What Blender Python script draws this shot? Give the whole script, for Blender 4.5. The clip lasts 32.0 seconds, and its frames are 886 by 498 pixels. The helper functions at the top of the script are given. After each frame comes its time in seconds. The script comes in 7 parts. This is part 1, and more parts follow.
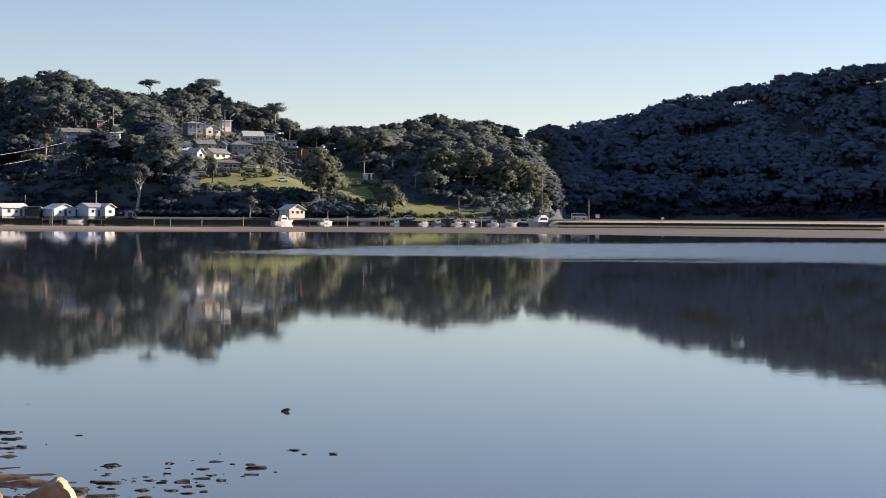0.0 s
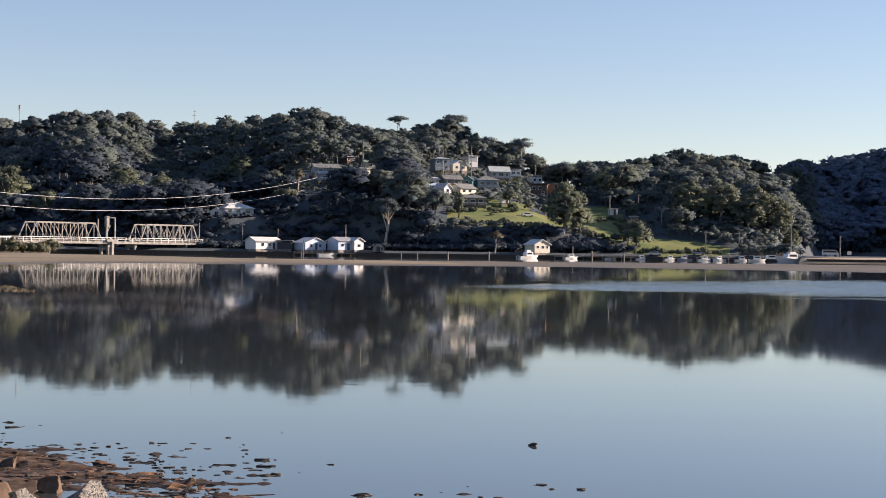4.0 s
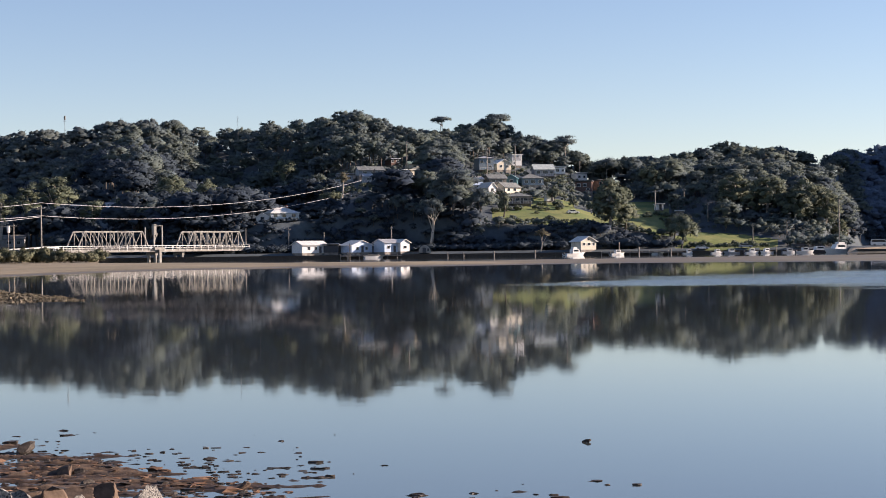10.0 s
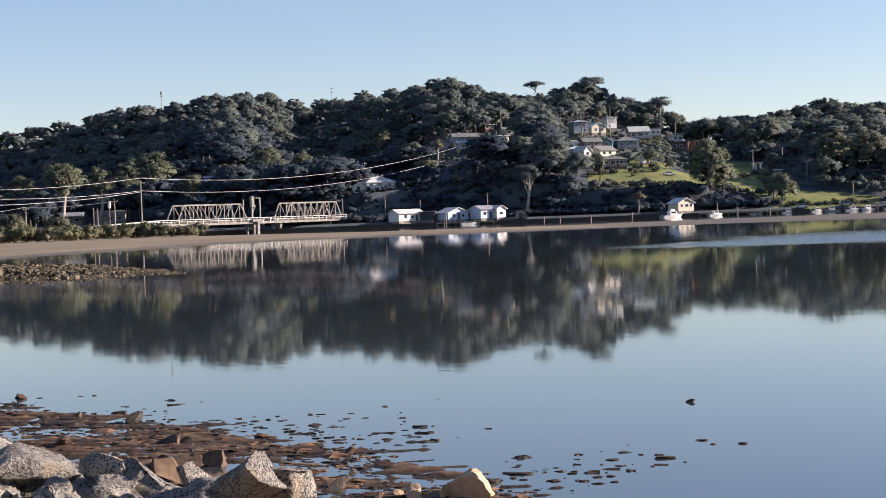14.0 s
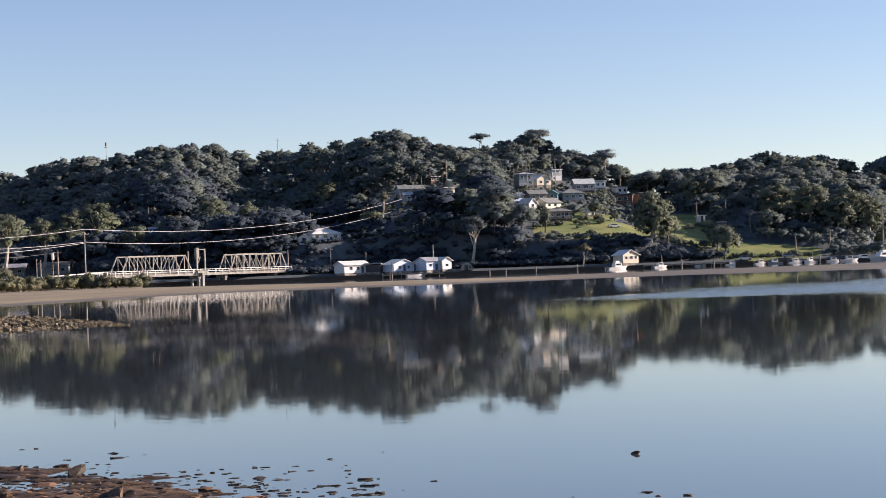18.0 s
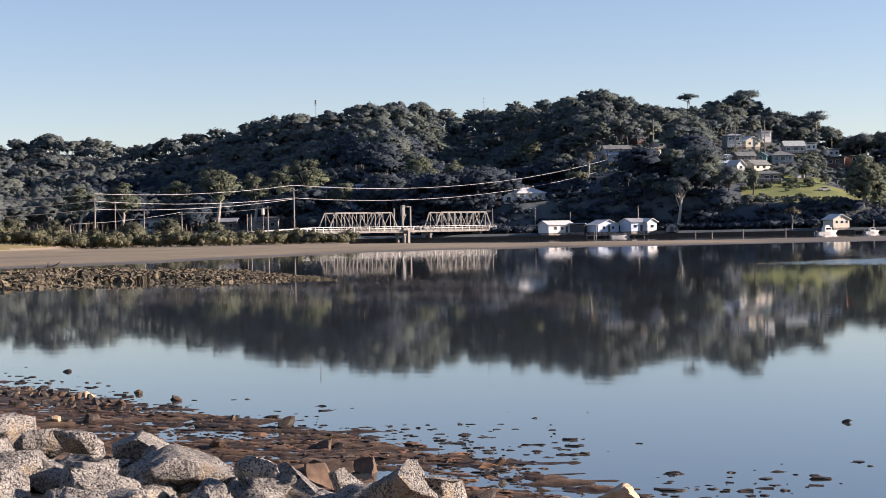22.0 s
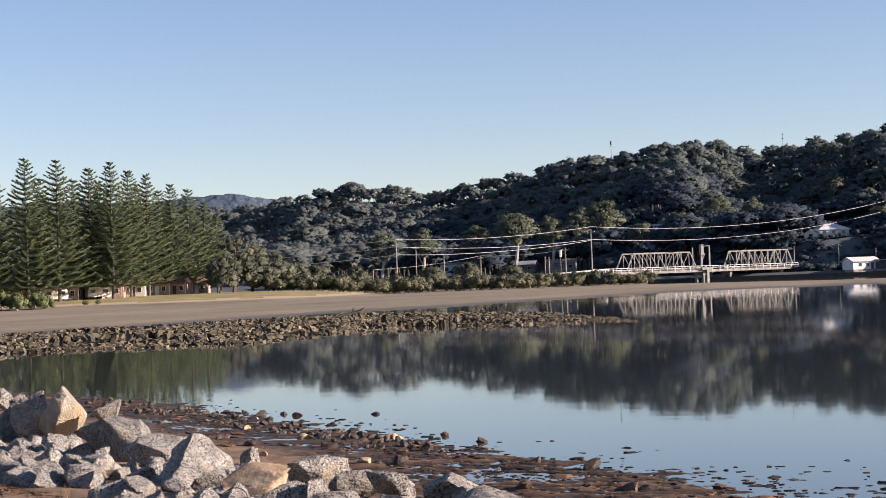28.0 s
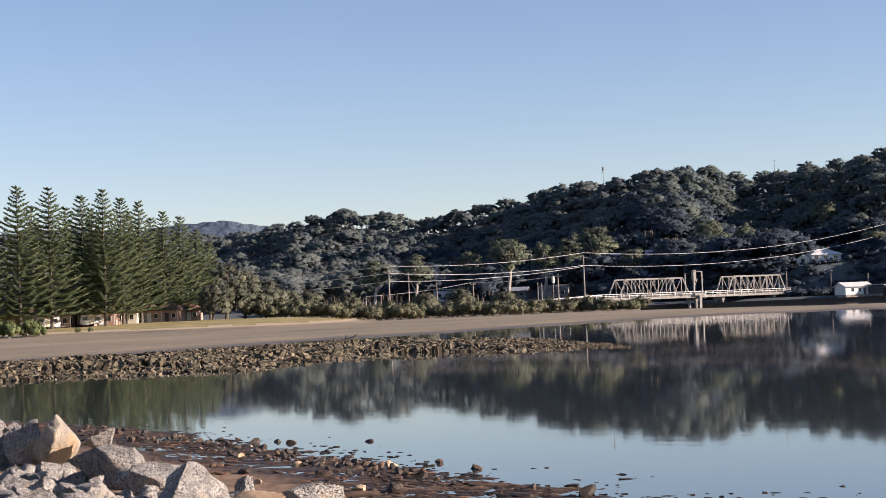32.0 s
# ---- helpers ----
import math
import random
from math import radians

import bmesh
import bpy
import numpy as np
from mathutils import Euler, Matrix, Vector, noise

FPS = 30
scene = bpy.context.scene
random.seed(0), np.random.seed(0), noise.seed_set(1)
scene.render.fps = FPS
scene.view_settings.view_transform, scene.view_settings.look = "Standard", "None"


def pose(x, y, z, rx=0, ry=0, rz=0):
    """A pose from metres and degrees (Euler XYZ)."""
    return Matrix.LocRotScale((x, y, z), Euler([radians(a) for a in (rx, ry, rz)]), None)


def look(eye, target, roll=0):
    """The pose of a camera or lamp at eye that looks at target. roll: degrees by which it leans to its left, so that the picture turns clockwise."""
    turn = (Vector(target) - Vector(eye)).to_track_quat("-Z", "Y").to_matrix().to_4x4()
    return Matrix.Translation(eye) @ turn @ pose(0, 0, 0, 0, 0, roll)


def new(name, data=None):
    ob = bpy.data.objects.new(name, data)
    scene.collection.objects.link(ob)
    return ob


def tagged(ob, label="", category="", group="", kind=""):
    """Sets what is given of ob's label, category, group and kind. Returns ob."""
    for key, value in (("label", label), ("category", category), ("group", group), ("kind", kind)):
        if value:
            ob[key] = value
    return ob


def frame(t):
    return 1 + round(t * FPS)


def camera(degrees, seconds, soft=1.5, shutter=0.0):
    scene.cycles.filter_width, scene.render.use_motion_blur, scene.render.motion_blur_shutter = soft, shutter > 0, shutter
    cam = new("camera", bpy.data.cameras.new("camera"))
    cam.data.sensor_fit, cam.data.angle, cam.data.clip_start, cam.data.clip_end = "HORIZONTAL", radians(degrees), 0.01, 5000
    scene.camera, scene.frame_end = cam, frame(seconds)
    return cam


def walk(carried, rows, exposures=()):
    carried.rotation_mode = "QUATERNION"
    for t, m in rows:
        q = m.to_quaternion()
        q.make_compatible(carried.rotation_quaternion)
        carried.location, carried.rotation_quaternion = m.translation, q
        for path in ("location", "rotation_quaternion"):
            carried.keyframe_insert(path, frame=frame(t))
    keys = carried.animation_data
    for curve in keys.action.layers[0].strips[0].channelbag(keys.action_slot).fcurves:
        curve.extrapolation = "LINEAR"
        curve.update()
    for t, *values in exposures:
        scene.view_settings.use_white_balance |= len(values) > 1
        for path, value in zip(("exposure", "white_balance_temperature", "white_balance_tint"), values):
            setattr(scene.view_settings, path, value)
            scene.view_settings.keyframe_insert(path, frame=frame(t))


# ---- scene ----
cam = camera(29.61, 32.0, 0.6)
# seconds, heading (degrees to the left of +y), tilt, roll, and the place of the eye
PATH = [
    (0, -13.24, -1.10, 0.40, 0.112, -0.054, 2.434),
    (0.5, -11.91, -1.24, 0.32, 0.111, -0.059, 2.432),
    (1, -9.39, -1.04, 0.35, 0.098, -0.046, 2.431),
    (1.5, -8.08, -0.54, 0.22, 0.085, -0.045, 2.433),
    (2, -7.15, -0.16, 0.38, 0.078, -0.041, 2.429),
    (2.5, -6.31, -0.06, 0.57, 0.073, -0.041, 2.427),
    (3, -5.66, -0.12, 0.58, 0.077, -0.028, 2.423),
    (3.5, -5.23, 0.04, 0.65, 0.074, -0.036, 2.427),
    (5.5, -3.79, -0.11, 0.86, 0.064, -0.041, 2.422),
    (6, -3.38, 0.15, 0.80, 0.060, -0.039, 2.418),
    (6.5, -3.09, 0.36, 0.66, 0.059, -0.033, 2.421),
    (7, -3.01, 0.34, 0.53, 0.056, -0.030, 2.419),
    (7.5, -2.71, 0.36, 0.14, 0.059, -0.021, 2.418),
    (8, -2.37, -0.16, -0.56, 0.069, -0.014, 2.410),
    (8.5, -2.50, -0.34, -1.28, 0.072, -0.005, 2.401),
    (9, -2.73, -0.38, -1.28, 0.067, 0.009, 2.403),
    (9.5, -3.14, -0.25, -1.21, 0.055, 0.011, 2.403),
    (10, -3.30, 0.02, -0.73, 0.047, 0.007, 2.408),
    (10.5, -2.62, 0.61, -0.15, 0.049, 0.037, 2.421),
    (11, -1.24, 0.99, -0.17, 0.034, 0.021, 2.410),
    (11.5, -0.46, 0.38, -0.81, 0.030, 0.011, 2.406),
    (12, -0.09, -0.06, -1.40, 0.034, 0.005, 2.398),
    (12.5, 0.09, -0.63, -1.47, 0.022, 0.002, 2.395),
    (13, 0.14, -0.92, -1.87, 0.019, 0.007, 2.388),
    (13.5, 0.10, -1.06, -2.04, 0.019, 0.011, 2.381),
    (14, 0.03, -1.05, -2.12, 0.018, 0.012, 2.378),
    (14.5, -0.06, -0.86, -2.22, 0.022, 0.010, 2.381),
    (16.5, -0.75, -0.04, -2.01, 0.018, -0.001, 2.382),
    (17, -1.13, 0.21, -2.07, 0.016, 0.003, 2.380),
    (17.5, -1.55, 0.41, -2.05, 0.015, 0.002, 2.378),
    (18, -1.89, 0.65, -2.06, 0.018, -0.008, 2.381),
    (18.5, -2.06, 0.54, -1.89, 0.014, -0.008, 2.380),
    (19, -2.14, 0.47, -1.81, 0.011, -0.008, 2.386),
    (19.5, -2.15, 0.51, -1.85, 0.010, -0.007, 2.383),
    (20, -1.91, 0.72, -1.60, 0.006, -0.001, 2.385),
    (20.5, -0.80, 0.04, -1.26, 0.005, 0.013, 2.384),
    (21, 0.36, -0.15, -0.98, -0.008, 0.026, 2.382),
    (21.5, 1.91, -0.24, -0.68, -0.010, 0.057, 2.386),
    (22, 5.11, -0.54, -1.08, -0.032, 0.031, 2.381),
    (22.5, 8.30, -0.31, -1.34, -0.055, 0.028, 2.382),
    (23, 10.43, -0.03, -1.39, -0.060, 0.024, 2.389),
    (23.5, 11.41, -0.25, -1.24, -0.063, 0.029, 2.390),
    (24, 12.69, -0.46, -0.73, -0.069, 0.038, 2.399),
    (24.5, 13.70, -0.27, -0.16, -0.070, 0.038, 2.399),
    (25, 14.40, 0.06, 0.07, -0.073, 0.033, 2.396),
    (25.5, 14.91, 0.22, -1.46, -0.082, 0.033, 2.380),
    (27.5, 15.29, 0.98, -2.12, -0.089, 0.019, 2.385),
    (28, 15.21, 1.16, -2.10, -0.084, 0.013, 2.381),
    (28.5, 15.13, 1.37, -2.01, -0.083, 0.007, 2.389),
    (29, 15.04, 1.43, -1.90, -0.086, 0.005, 2.393),
    (29.5, 15.00, 1.36, -1.75, -0.090, 0.006, 2.392),
    (30, 14.97, 1.60, -1.80, -0.093, 0.002, 2.391),
    (30.5, 14.91, 1.86, -2.18, -0.093, 0.007, 2.383),
    (31, 14.82, 2.09, -2.29, -0.102, 0.009, 2.385),
    (31.5, 14.80, 2.13, -2.19, -0.103, 0.011, 2.388),
    (32, 14.92, 2.05, -2.27, -0.107, 0.011, 2.388),
]


def aim(heading, tilt, roll, x, y, z):
    h, p = radians(heading), radians(tilt)
    way = Vector((-math.sin(h) * math.cos(p), math.cos(h) * math.cos(p), math.sin(p)))
    eye = Vector((x, y, z))
    return look(eye, eye + 100 * way, roll)


walk(cam, [(row[0], aim(*row[1:])) for row in PATH], [(0, 1.10, 6660, 25), (7, 1.09, 6490, 25), (13, 1.15, 6400, 25), (22, 1.12, 6390, 26), (32, 1.07, 6380, 26)])

# ---- world, sun and exposure ----
SUN_AZ, SUN_EL = 84.0, 20.0      # degrees clockwise from +y, and above the horizon
world = bpy.data.worlds.new("world")
scene.world = world
world.use_nodes = True
wt = world.node_tree
wt.nodes.clear()
sky = wt.nodes.new("ShaderNodeTexSky")
sky.sky_type = "NISHITA"
sky.sun_disc = False
sky.sun_elevation, sky.sun_rotation = radians(SUN_EL), radians(SUN_AZ)
sky.air_density, sky.dust_density, sky.ozone_density = 0.95, 0.03, 2.2
bg = wt.nodes.new("ShaderNodeBackground")
bg.inputs["Strength"].default_value = 0.066
wo = wt.nodes.new("ShaderNodeOutputWorld")
wt.links.new(sky.outputs["Color"], bg.inputs["Color"])
wt.links.new(bg.outputs["Background"], wo.inputs["Surface"])
sun_data = bpy.data.lights.new("sun", "SUN")
sun_data.energy, sun_data.angle, sun_data.color = 5.0, radians(0.53), (1.0, 0.87, 0.69)
sun = new("sun", sun_data)
sun.matrix_world = look((0, 0, 300), (-math.sin(radians(SUN_AZ)) * 100, -math.cos(radians(SUN_AZ)) * 100, 300 - 100 * math.tan(radians(SUN_EL))))


# ---- materials ----
def blend(nt, kind, a, b, fac):
    n = nt.nodes.new("ShaderNodeMix")
    n.data_type, n.blend_type = "RGBA", kind
    for socket, value in ((n.inputs[0], fac), (n.inputs[6], a), (n.inputs[7], b)):
        if isinstance(value, (tuple, float, int)):
            socket.default_value = (*value, 1.0) if isinstance(value, tuple) else value
        else:
            nt.links.new(value, socket)
    return n.outputs[2]


def fractal(nt, coord, scale, detail=6.0, rough=0.6, stretch=None):
    n = nt.nodes.new("ShaderNodeTexNoise")
    n.inputs["Scale"].default_value, n.inputs["Detail"].default_value, n.inputs["Roughness"].default_value = scale, detail, rough
    if stretch:
        m = nt.nodes.new("ShaderNodeMapping")
        m.inputs["Scale"].default_value = stretch
        nt.links.new(coord, m.inputs["Vector"])
        coord = m.outputs["Vector"]
    nt.links.new(coord, n.inputs["Vector"])
    return n.outputs["Fac"]


def steps(nt, value, stops):
    n = nt.nodes.new("ShaderNodeValToRGB")
    while len(n.color_ramp.elements) < len(stops):
        n.color_ramp.elements.new(0.5)
    for e, (p, c) in zip(n.color_ramp.elements, stops):
        e.position, e.color = p, (*c, 1.0) if isinstance(c, tuple) else (c, c, c, 1.0)
    nt.links.new(value, n.inputs["Fac"])
    return n.outputs["Color"]


def surface(name, low, high, scale=1.0, fine=8.0, rough=0.8, bump=0.3, metal=0.0, spec=0.3, depth=0.02, speck=None, vary=0.0, island=0.0, stretch=None, leaf=0.0, stain=None, blot=None):
    """A weathered surface: two colours mixed at a coarse scale, darker and lighter grain at a fine one, fine relief."""
    m = bpy.data.materials.new(name)
    m.use_nodes = True
    nt = m.node_tree
    b = nt.nodes["Principled BSDF"]
    coord = nt.nodes.new("ShaderNodeTexCoord").outputs["Object"]
    big = fractal(nt, coord, scale, 4.0, 0.55, stretch)
    small = fractal(nt, coord, scale * fine, 6.0, 0.65, stretch)
    col = blend(nt, "MIX", low, high, steps(nt, big, [(0.33, 0.0), (0.67, 1.0)]))
    col = blend(nt, "MULTIPLY", col, steps(nt, small, [(0.25, 0.62), (0.75, 1.25)]), 0.75)
    if speck:
        v = nt.nodes.new("ShaderNodeTexVoronoi")
        v.inputs["Scale"].default_value = speck[1]
        nt.links.new(coord, v.inputs["Vector"])
        g = nt.nodes.new("ShaderNodeSeparateColor")
        nt.links.new(v.outputs["Color"], g.inputs["Color"])
        n2 = fractal(nt, coord, speck[1] * 0.3, 5.0, 0.75)
        mask = blend(nt, "MULTIPLY", steps(nt, g.outputs[0], [(speck[2], 0.0), (speck[2] + 0.08, 1.0)]), steps(nt, n2, [(0.36, 0.0), (0.52, 1.0)]), 1.0)
        col = blend(nt, "MIX", col, speck[0], mask)
    if blot:
        col = blend(nt, "MIX", col, blot[0], steps(nt, fractal(nt, coord, blot[1], 7.0, 0.75), [(blot[2], 0.0), (blot[2] + 0.03, 0.9)]))
    if stain:
        col = blend(nt, "MIX", col, stain[0], steps(nt, fractal(nt, coord, stain[1], 4.0, 0.6), [(stain[2], 0.0), (stain[2] + 0.1, 0.8)]))
    if vary:
        r = nt.nodes.new("ShaderNodeObjectInfo").outputs["Random"]
        col = blend(nt, "MULTIPLY", col, steps(nt, r, [(0.0, 1.0 - vary), (1.0, 1.0 + vary)]), 1.0)
    if island:
        r = nt.nodes.new("ShaderNodeNewGeometry").outputs["Random Per Island"]
        col = blend(nt, "MULTIPLY", col, steps(nt, r, [(0.0, 1.0 - island), (1.0, 1.0 + island)]), 1.0)
    nt.links.new(col, b.inputs["Base Color"])
    b.inputs["Roughness"].default_value, b.inputs["Metallic"].default_value = rough, metal
    b.inputs["Specular IOR Level"].default_value = spec
    if bump:
        n = nt.nodes.new("ShaderNodeBump")
        n.inputs["Strength"].default_value, n.inputs["Distance"].default_value = bump, depth
        nt.links.new(small, n.inputs["Height"])
        nt.links.new(n.outputs["Normal"], b.inputs["Normal"])
    if leaf:
        t = nt.nodes.new("ShaderNodeBsdfTranslucent")
        nt.links.new(col, t.inputs["Color"])
        x = nt.nodes.new("ShaderNodeMixShader")
        x.inputs["Fac"].default_value = leaf
        nt.links.new(b.outputs["BSDF"], x.inputs[1])
        nt.links.new(t.outputs["BSDF"], x.inputs[2])
        nt.links.new(x.outputs["Shader"], nt.nodes["Material Output"].inputs["Surface"])
    return m


def plain(name, colour, rough=0.6, metal=0.0, scale=1.5):
    low = tuple(c * 0.88 for c in colour)
    return surface(name, low, colour, scale, 9.0, rough, 0.15, metal, 0.4, 0.01)


# grey-green gum leaves, made bluer and paler by haze put into the colour
M_FOREST = surface("forest_leaves", (0.104, 0.136, 0.156), (0.158, 0.186, 0.146), 0.10, 5.0, 0.8, 0.0, spec=0.1, island=0.12, leaf=0.36)
# dark navy leaves: shade of the hillside and steep bank as colour
M_SHADE_LEAVES = surface("shade_coloured_leaves", (0.044, 0.060, 0.084), (0.064, 0.082, 0.092), 0.06, 5.0, 0.8, 0.0, spec=0.05, island=0.12, leaf=0.2)
# the blue-grey of distance haze is put into these far leaves
M_FAR = surface("hazed_far_leaves", (0.098, 0.124, 0.138), (0.142, 0.160, 0.136), 0.08, 5.0, 0.8, 0.0, spec=0.05, island=0.10, leaf=0.32)
# forest colour of the distant ridge, mixed with the blue of haze
M_DISTANT = surface("hazed_distant_forest", (0.070, 0.098, 0.135), (0.100, 0.128, 0.158), 0.03, 6.0, 0.9, 0.6, spec=0.0, depth=3.0)
# one shaded hill's leaves, with blue haze put into a lighter colour
M_HAZED_SHADE = surface("hazed_shade_leaves", (0.112, 0.150, 0.210), (0.128, 0.162, 0.215), 0.05, 5.0, 0.8, 0.0, spec=0.05, island=0.08, leaf=0.2)
M_LEAF = surface("tree_leaves", (0.080, 0.104, 0.084), (0.150, 0.166, 0.098), 0.3, 5.0, 0.7, 0.0, spec=0.2, island=0.2, leaf=0.15)
M_BUSH = surface("bush_leaves", (0.085, 0.115, 0.045), (0.165, 0.185, 0.075), 0.4, 5.0, 0.7, 0.0, spec=0.2, island=0.3, leaf=0.2)
M_DRY = surface("dry_leaves", (0.085, 0.085, 0.055), (0.16, 0.14, 0.09), 0.3, 5.0, 0.8, 0.0, spec=0.2, island=0.35, leaf=0.1)
M_PINE = surface("pine_needles", (0.155, 0.205, 0.115), (0.245, 0.285, 0.150), 0.25, 6.0, 0.7, 0.0, spec=0.2, island=0.3, leaf=0.5)
M_MANGROVE = surface("mangrove_leaves", (0.080, 0.092, 0.055), (0.175, 0.168, 0.10), 0.25, 6.0, 0.7, 0.0, spec=0.2, island=0.35, leaf=0.12)
M_CASUARINA = surface("casuarina_needles", (0.070, 0.080, 0.056), (0.130, 0.134, 0.088), 0.25, 6.0, 0.7, 0.0, spec=0.2, island=0.3, leaf=0.12)
M_BARK = surface("bark", (0.07, 0.06, 0.05), (0.20, 0.17, 0.14), 0.5, 7.0, 0.9, 0.5)
M_PALE_BARK = surface("pale_bark", (0.28, 0.25, 0.21), (0.52, 0.47, 0.40), 0.5, 7.0, 0.85, 0.4)
M_GRASS = surface("slope_grass", (0.098, 0.145, 0.044), (0.215, 0.215, 0.074), 0.12, 9.0, 0.9, 0.5, depth=0.1)
# soil tinted blue for the hazy shade between the crowns
M_SCRUB = surface("hazed_soil", (0.060, 0.078, 0.094), (0.085, 0.102, 0.104), 0.05, 9.0, 0.95, 0.5, depth=0.2)
M_WHITE = plain("white_paint", (0.75, 0.74, 0.70), 0.55)
M_CREAM = plain("cream_paint", (0.66, 0.60, 0.47), 0.6)
M_BLUEGREY = plain("blue_grey_paint", (0.22, 0.28, 0.31), 0.6)
M_GREY = plain("grey_paint", (0.33, 0.34, 0.35), 0.6)
M_DARK = plain("dark_paint", (0.06, 0.06, 0.065), 0.5)
M_BLUE = plain("pale_blue_paint", (0.50, 0.60, 0.72), 0.55)
M_TEAL = plain("teal_roof", (0.10, 0.22, 0.24), 0.5)
M_ROOF_GREY = surface("grey_metal_roof", (0.30, 0.31, 0.33), (0.50, 0.51, 0.52), 1.0, 6.0, 0.45, 0.2, 0.3)
M_ROOF_GREEN = surface("green_metal_roof", (0.13, 0.20, 0.17), (0.22, 0.30, 0.26), 1.0, 6.0, 0.5, 0.2)
M_ROOF_SAGE = surface("sage_metal_roof", (0.40, 0.45, 0.42), (0.56, 0.60, 0.56), 1.0, 6.0, 0.45, 0.2)
M_ROOF_SLATE = surface("slate_tile_roof", (0.13, 0.14, 0.135), (0.24, 0.25, 0.235), 1.0, 6.0, 0.7, 0.2)
M_DARKBRICK = surface("dark_brick", (0.10, 0.062, 0.050), (0.18, 0.115, 0.092), 2.0, 9.0, 0.85, 0.3)
M_ROOF_PALE = surface("pale_metal_roof", (0.54, 0.54, 0.51), (0.74, 0.73, 0.68), 1.0, 6.0, 0.4, 0.2)
M_BRICK = surface("red_brick", (0.26, 0.10, 0.06), (0.42, 0.18, 0.11), 2.0, 9.0, 0.85, 0.3)
M_ORANGE = plain("orange_wall", (0.52, 0.22, 0.11), 0.7)
M_PINK = surface("pink_brick", (0.34, 0.21, 0.16), (0.52, 0.36, 0.29), 1.2, 9.0, 0.85, 0.3)
M_GLASS = surface("window_glass", (0.02, 0.025, 0.03), (0.05, 0.06, 0.07), 0.8, 4.0, 0.08, 0.0, spec=0.6)
M_STEEL = surface("weathered_steel_paint", (0.15, 0.145, 0.130), (0.30, 0.290, 0.255), 0.8, 8.0, 0.6, 0.2)
M_CONCRETE = surface("concrete", (0.22, 0.212, 0.190), (0.36, 0.345, 0.305), 0.6, 9.0, 0.85, 0.3)
M_TIMBER = surface("grey_timber", (0.16, 0.14, 0.12), (0.36, 0.32, 0.27), 0.8, 9.0, 0.85, 0.4)
M_WIRE = plain("wire", (0.34, 0.34, 0.34), 0.5, 0.4)
M_TYRE = plain("rubber", (0.025, 0.025, 0.025), 0.8)
M_GRANITE = surface("speckled_granite", (0.31, 0.293, 0.260), (0.60, 0.572, 0.505), 6.0, 6.0, 0.9, 1.0, spec=0.15, depth=0.07, speck=((0.075, 0.074, 0.078), 85.0, 0.62), blot=((0.10, 0.10, 0.105), 24.0, 0.585), vary=0.18, stain=((0.52, 0.39, 0.23), 1.5, 0.60))
M_OCHRE = surface("ochre_stained_granite", (0.30, 0.27, 0.22), (0.56, 0.50, 0.40), 5.0, 6.0, 0.9, 1.0, spec=0.15, depth=0.07, blot=((0.12, 0.115, 0.11), 20.0, 0.60), stain=((0.50, 0.36, 0.20), 1.1, 0.53))
M_SANDSTONE = surface("orange_sandstone", (0.38, 0.26, 0.15), (0.58, 0.44, 0.29), 2.0, 6.0, 0.9, 0.6, depth=0.03, vary=0.1)
M_BROWNSTONE = surface("brown_stone", (0.070, 0.050, 0.036), (0.180, 0.120, 0.080), 3.0, 5.0, 0.85, 0.6, depth=0.02, vary=0.2)
M_DARKSTONE = surface("wet_dark_stone", (0.028, 0.022, 0.017), (0.085, 0.066, 0.048), 4.0, 5.0, 0.55, 0.6, depth=0.02, vary=0.2)
M_CRUMB = surface("mud_and_weed", (0.075, 0.045, 0.030), (0.25, 0.14, 0.08), 1.2, 6.0, 0.75, 0.5, depth=0.02, island=0.4)
M_OYSTER = surface("oyster_crusted_stone", (0.030, 0.026, 0.018), (0.185, 0.155, 0.100), 1.6, 6.0, 0.85, 0.6, depth=0.04, island=0.45)
M_SAND = surface("tidal_sand", (0.165, 0.138, 0.090), (0.280, 0.230, 0.150), 0.05, 20.0, 0.85, 0.3, depth=0.05, stretch=(1.0, 0.4, 1.0))
M_MUD = surface("brown_mud", (0.150, 0.102, 0.066), (0.265, 0.182, 0.118), 0.9, 9.0, 0.75, 0.7, spec=0.18, depth=0.04)


def bank_material():
    """Brown mud that gives way to the pale sandy path behind the stones, along a frayed line."""
    m = M_MUD
    nt = m.node_tree
    b = nt.nodes["Principled BSDF"]
    mud = b.inputs["Base Color"].links[0].from_socket
    coord = nt.nodes.new("ShaderNodeTexCoord").outputs["Object"]
    dot = nt.nodes.new("ShaderNodeVectorMath")
    dot.operation = "DOT_PRODUCT"
    dot.inputs[1].default_value = (0.643, 0.766, 0)
    nt.links.new(coord, dot.inputs[0])
    add = nt.nodes.new("ShaderNodeMath")
    add.operation = "MULTIPLY_ADD"
    add.inputs[1].default_value = 1.6
    nt.links.new(fractal(nt, coord, 1.4, 5.0, 0.65), add.inputs[0])
    nt.links.new(dot.outputs["Value"], add.inputs[2])
    scale = nt.nodes.new("ShaderNodeMath")
    scale.operation = "MULTIPLY_ADD"
    scale.inputs[1].default_value, scale.inputs[2].default_value = 1.0, -6.0
    nt.links.new(add.outputs["Value"], scale.inputs[0])
    sand = blend(nt, "MIX", (0.19, 0.138, 0.092), (0.30, 0.222, 0.152), fractal(nt, coord, 2.5, 8.0, 0.7))
    nt.links.new(blend(nt, "MIX", sand, mud, steps(nt, scale.outputs["Value"], [(0.3, 0.0), (0.62, 1.0)])), b.inputs["Base Color"])


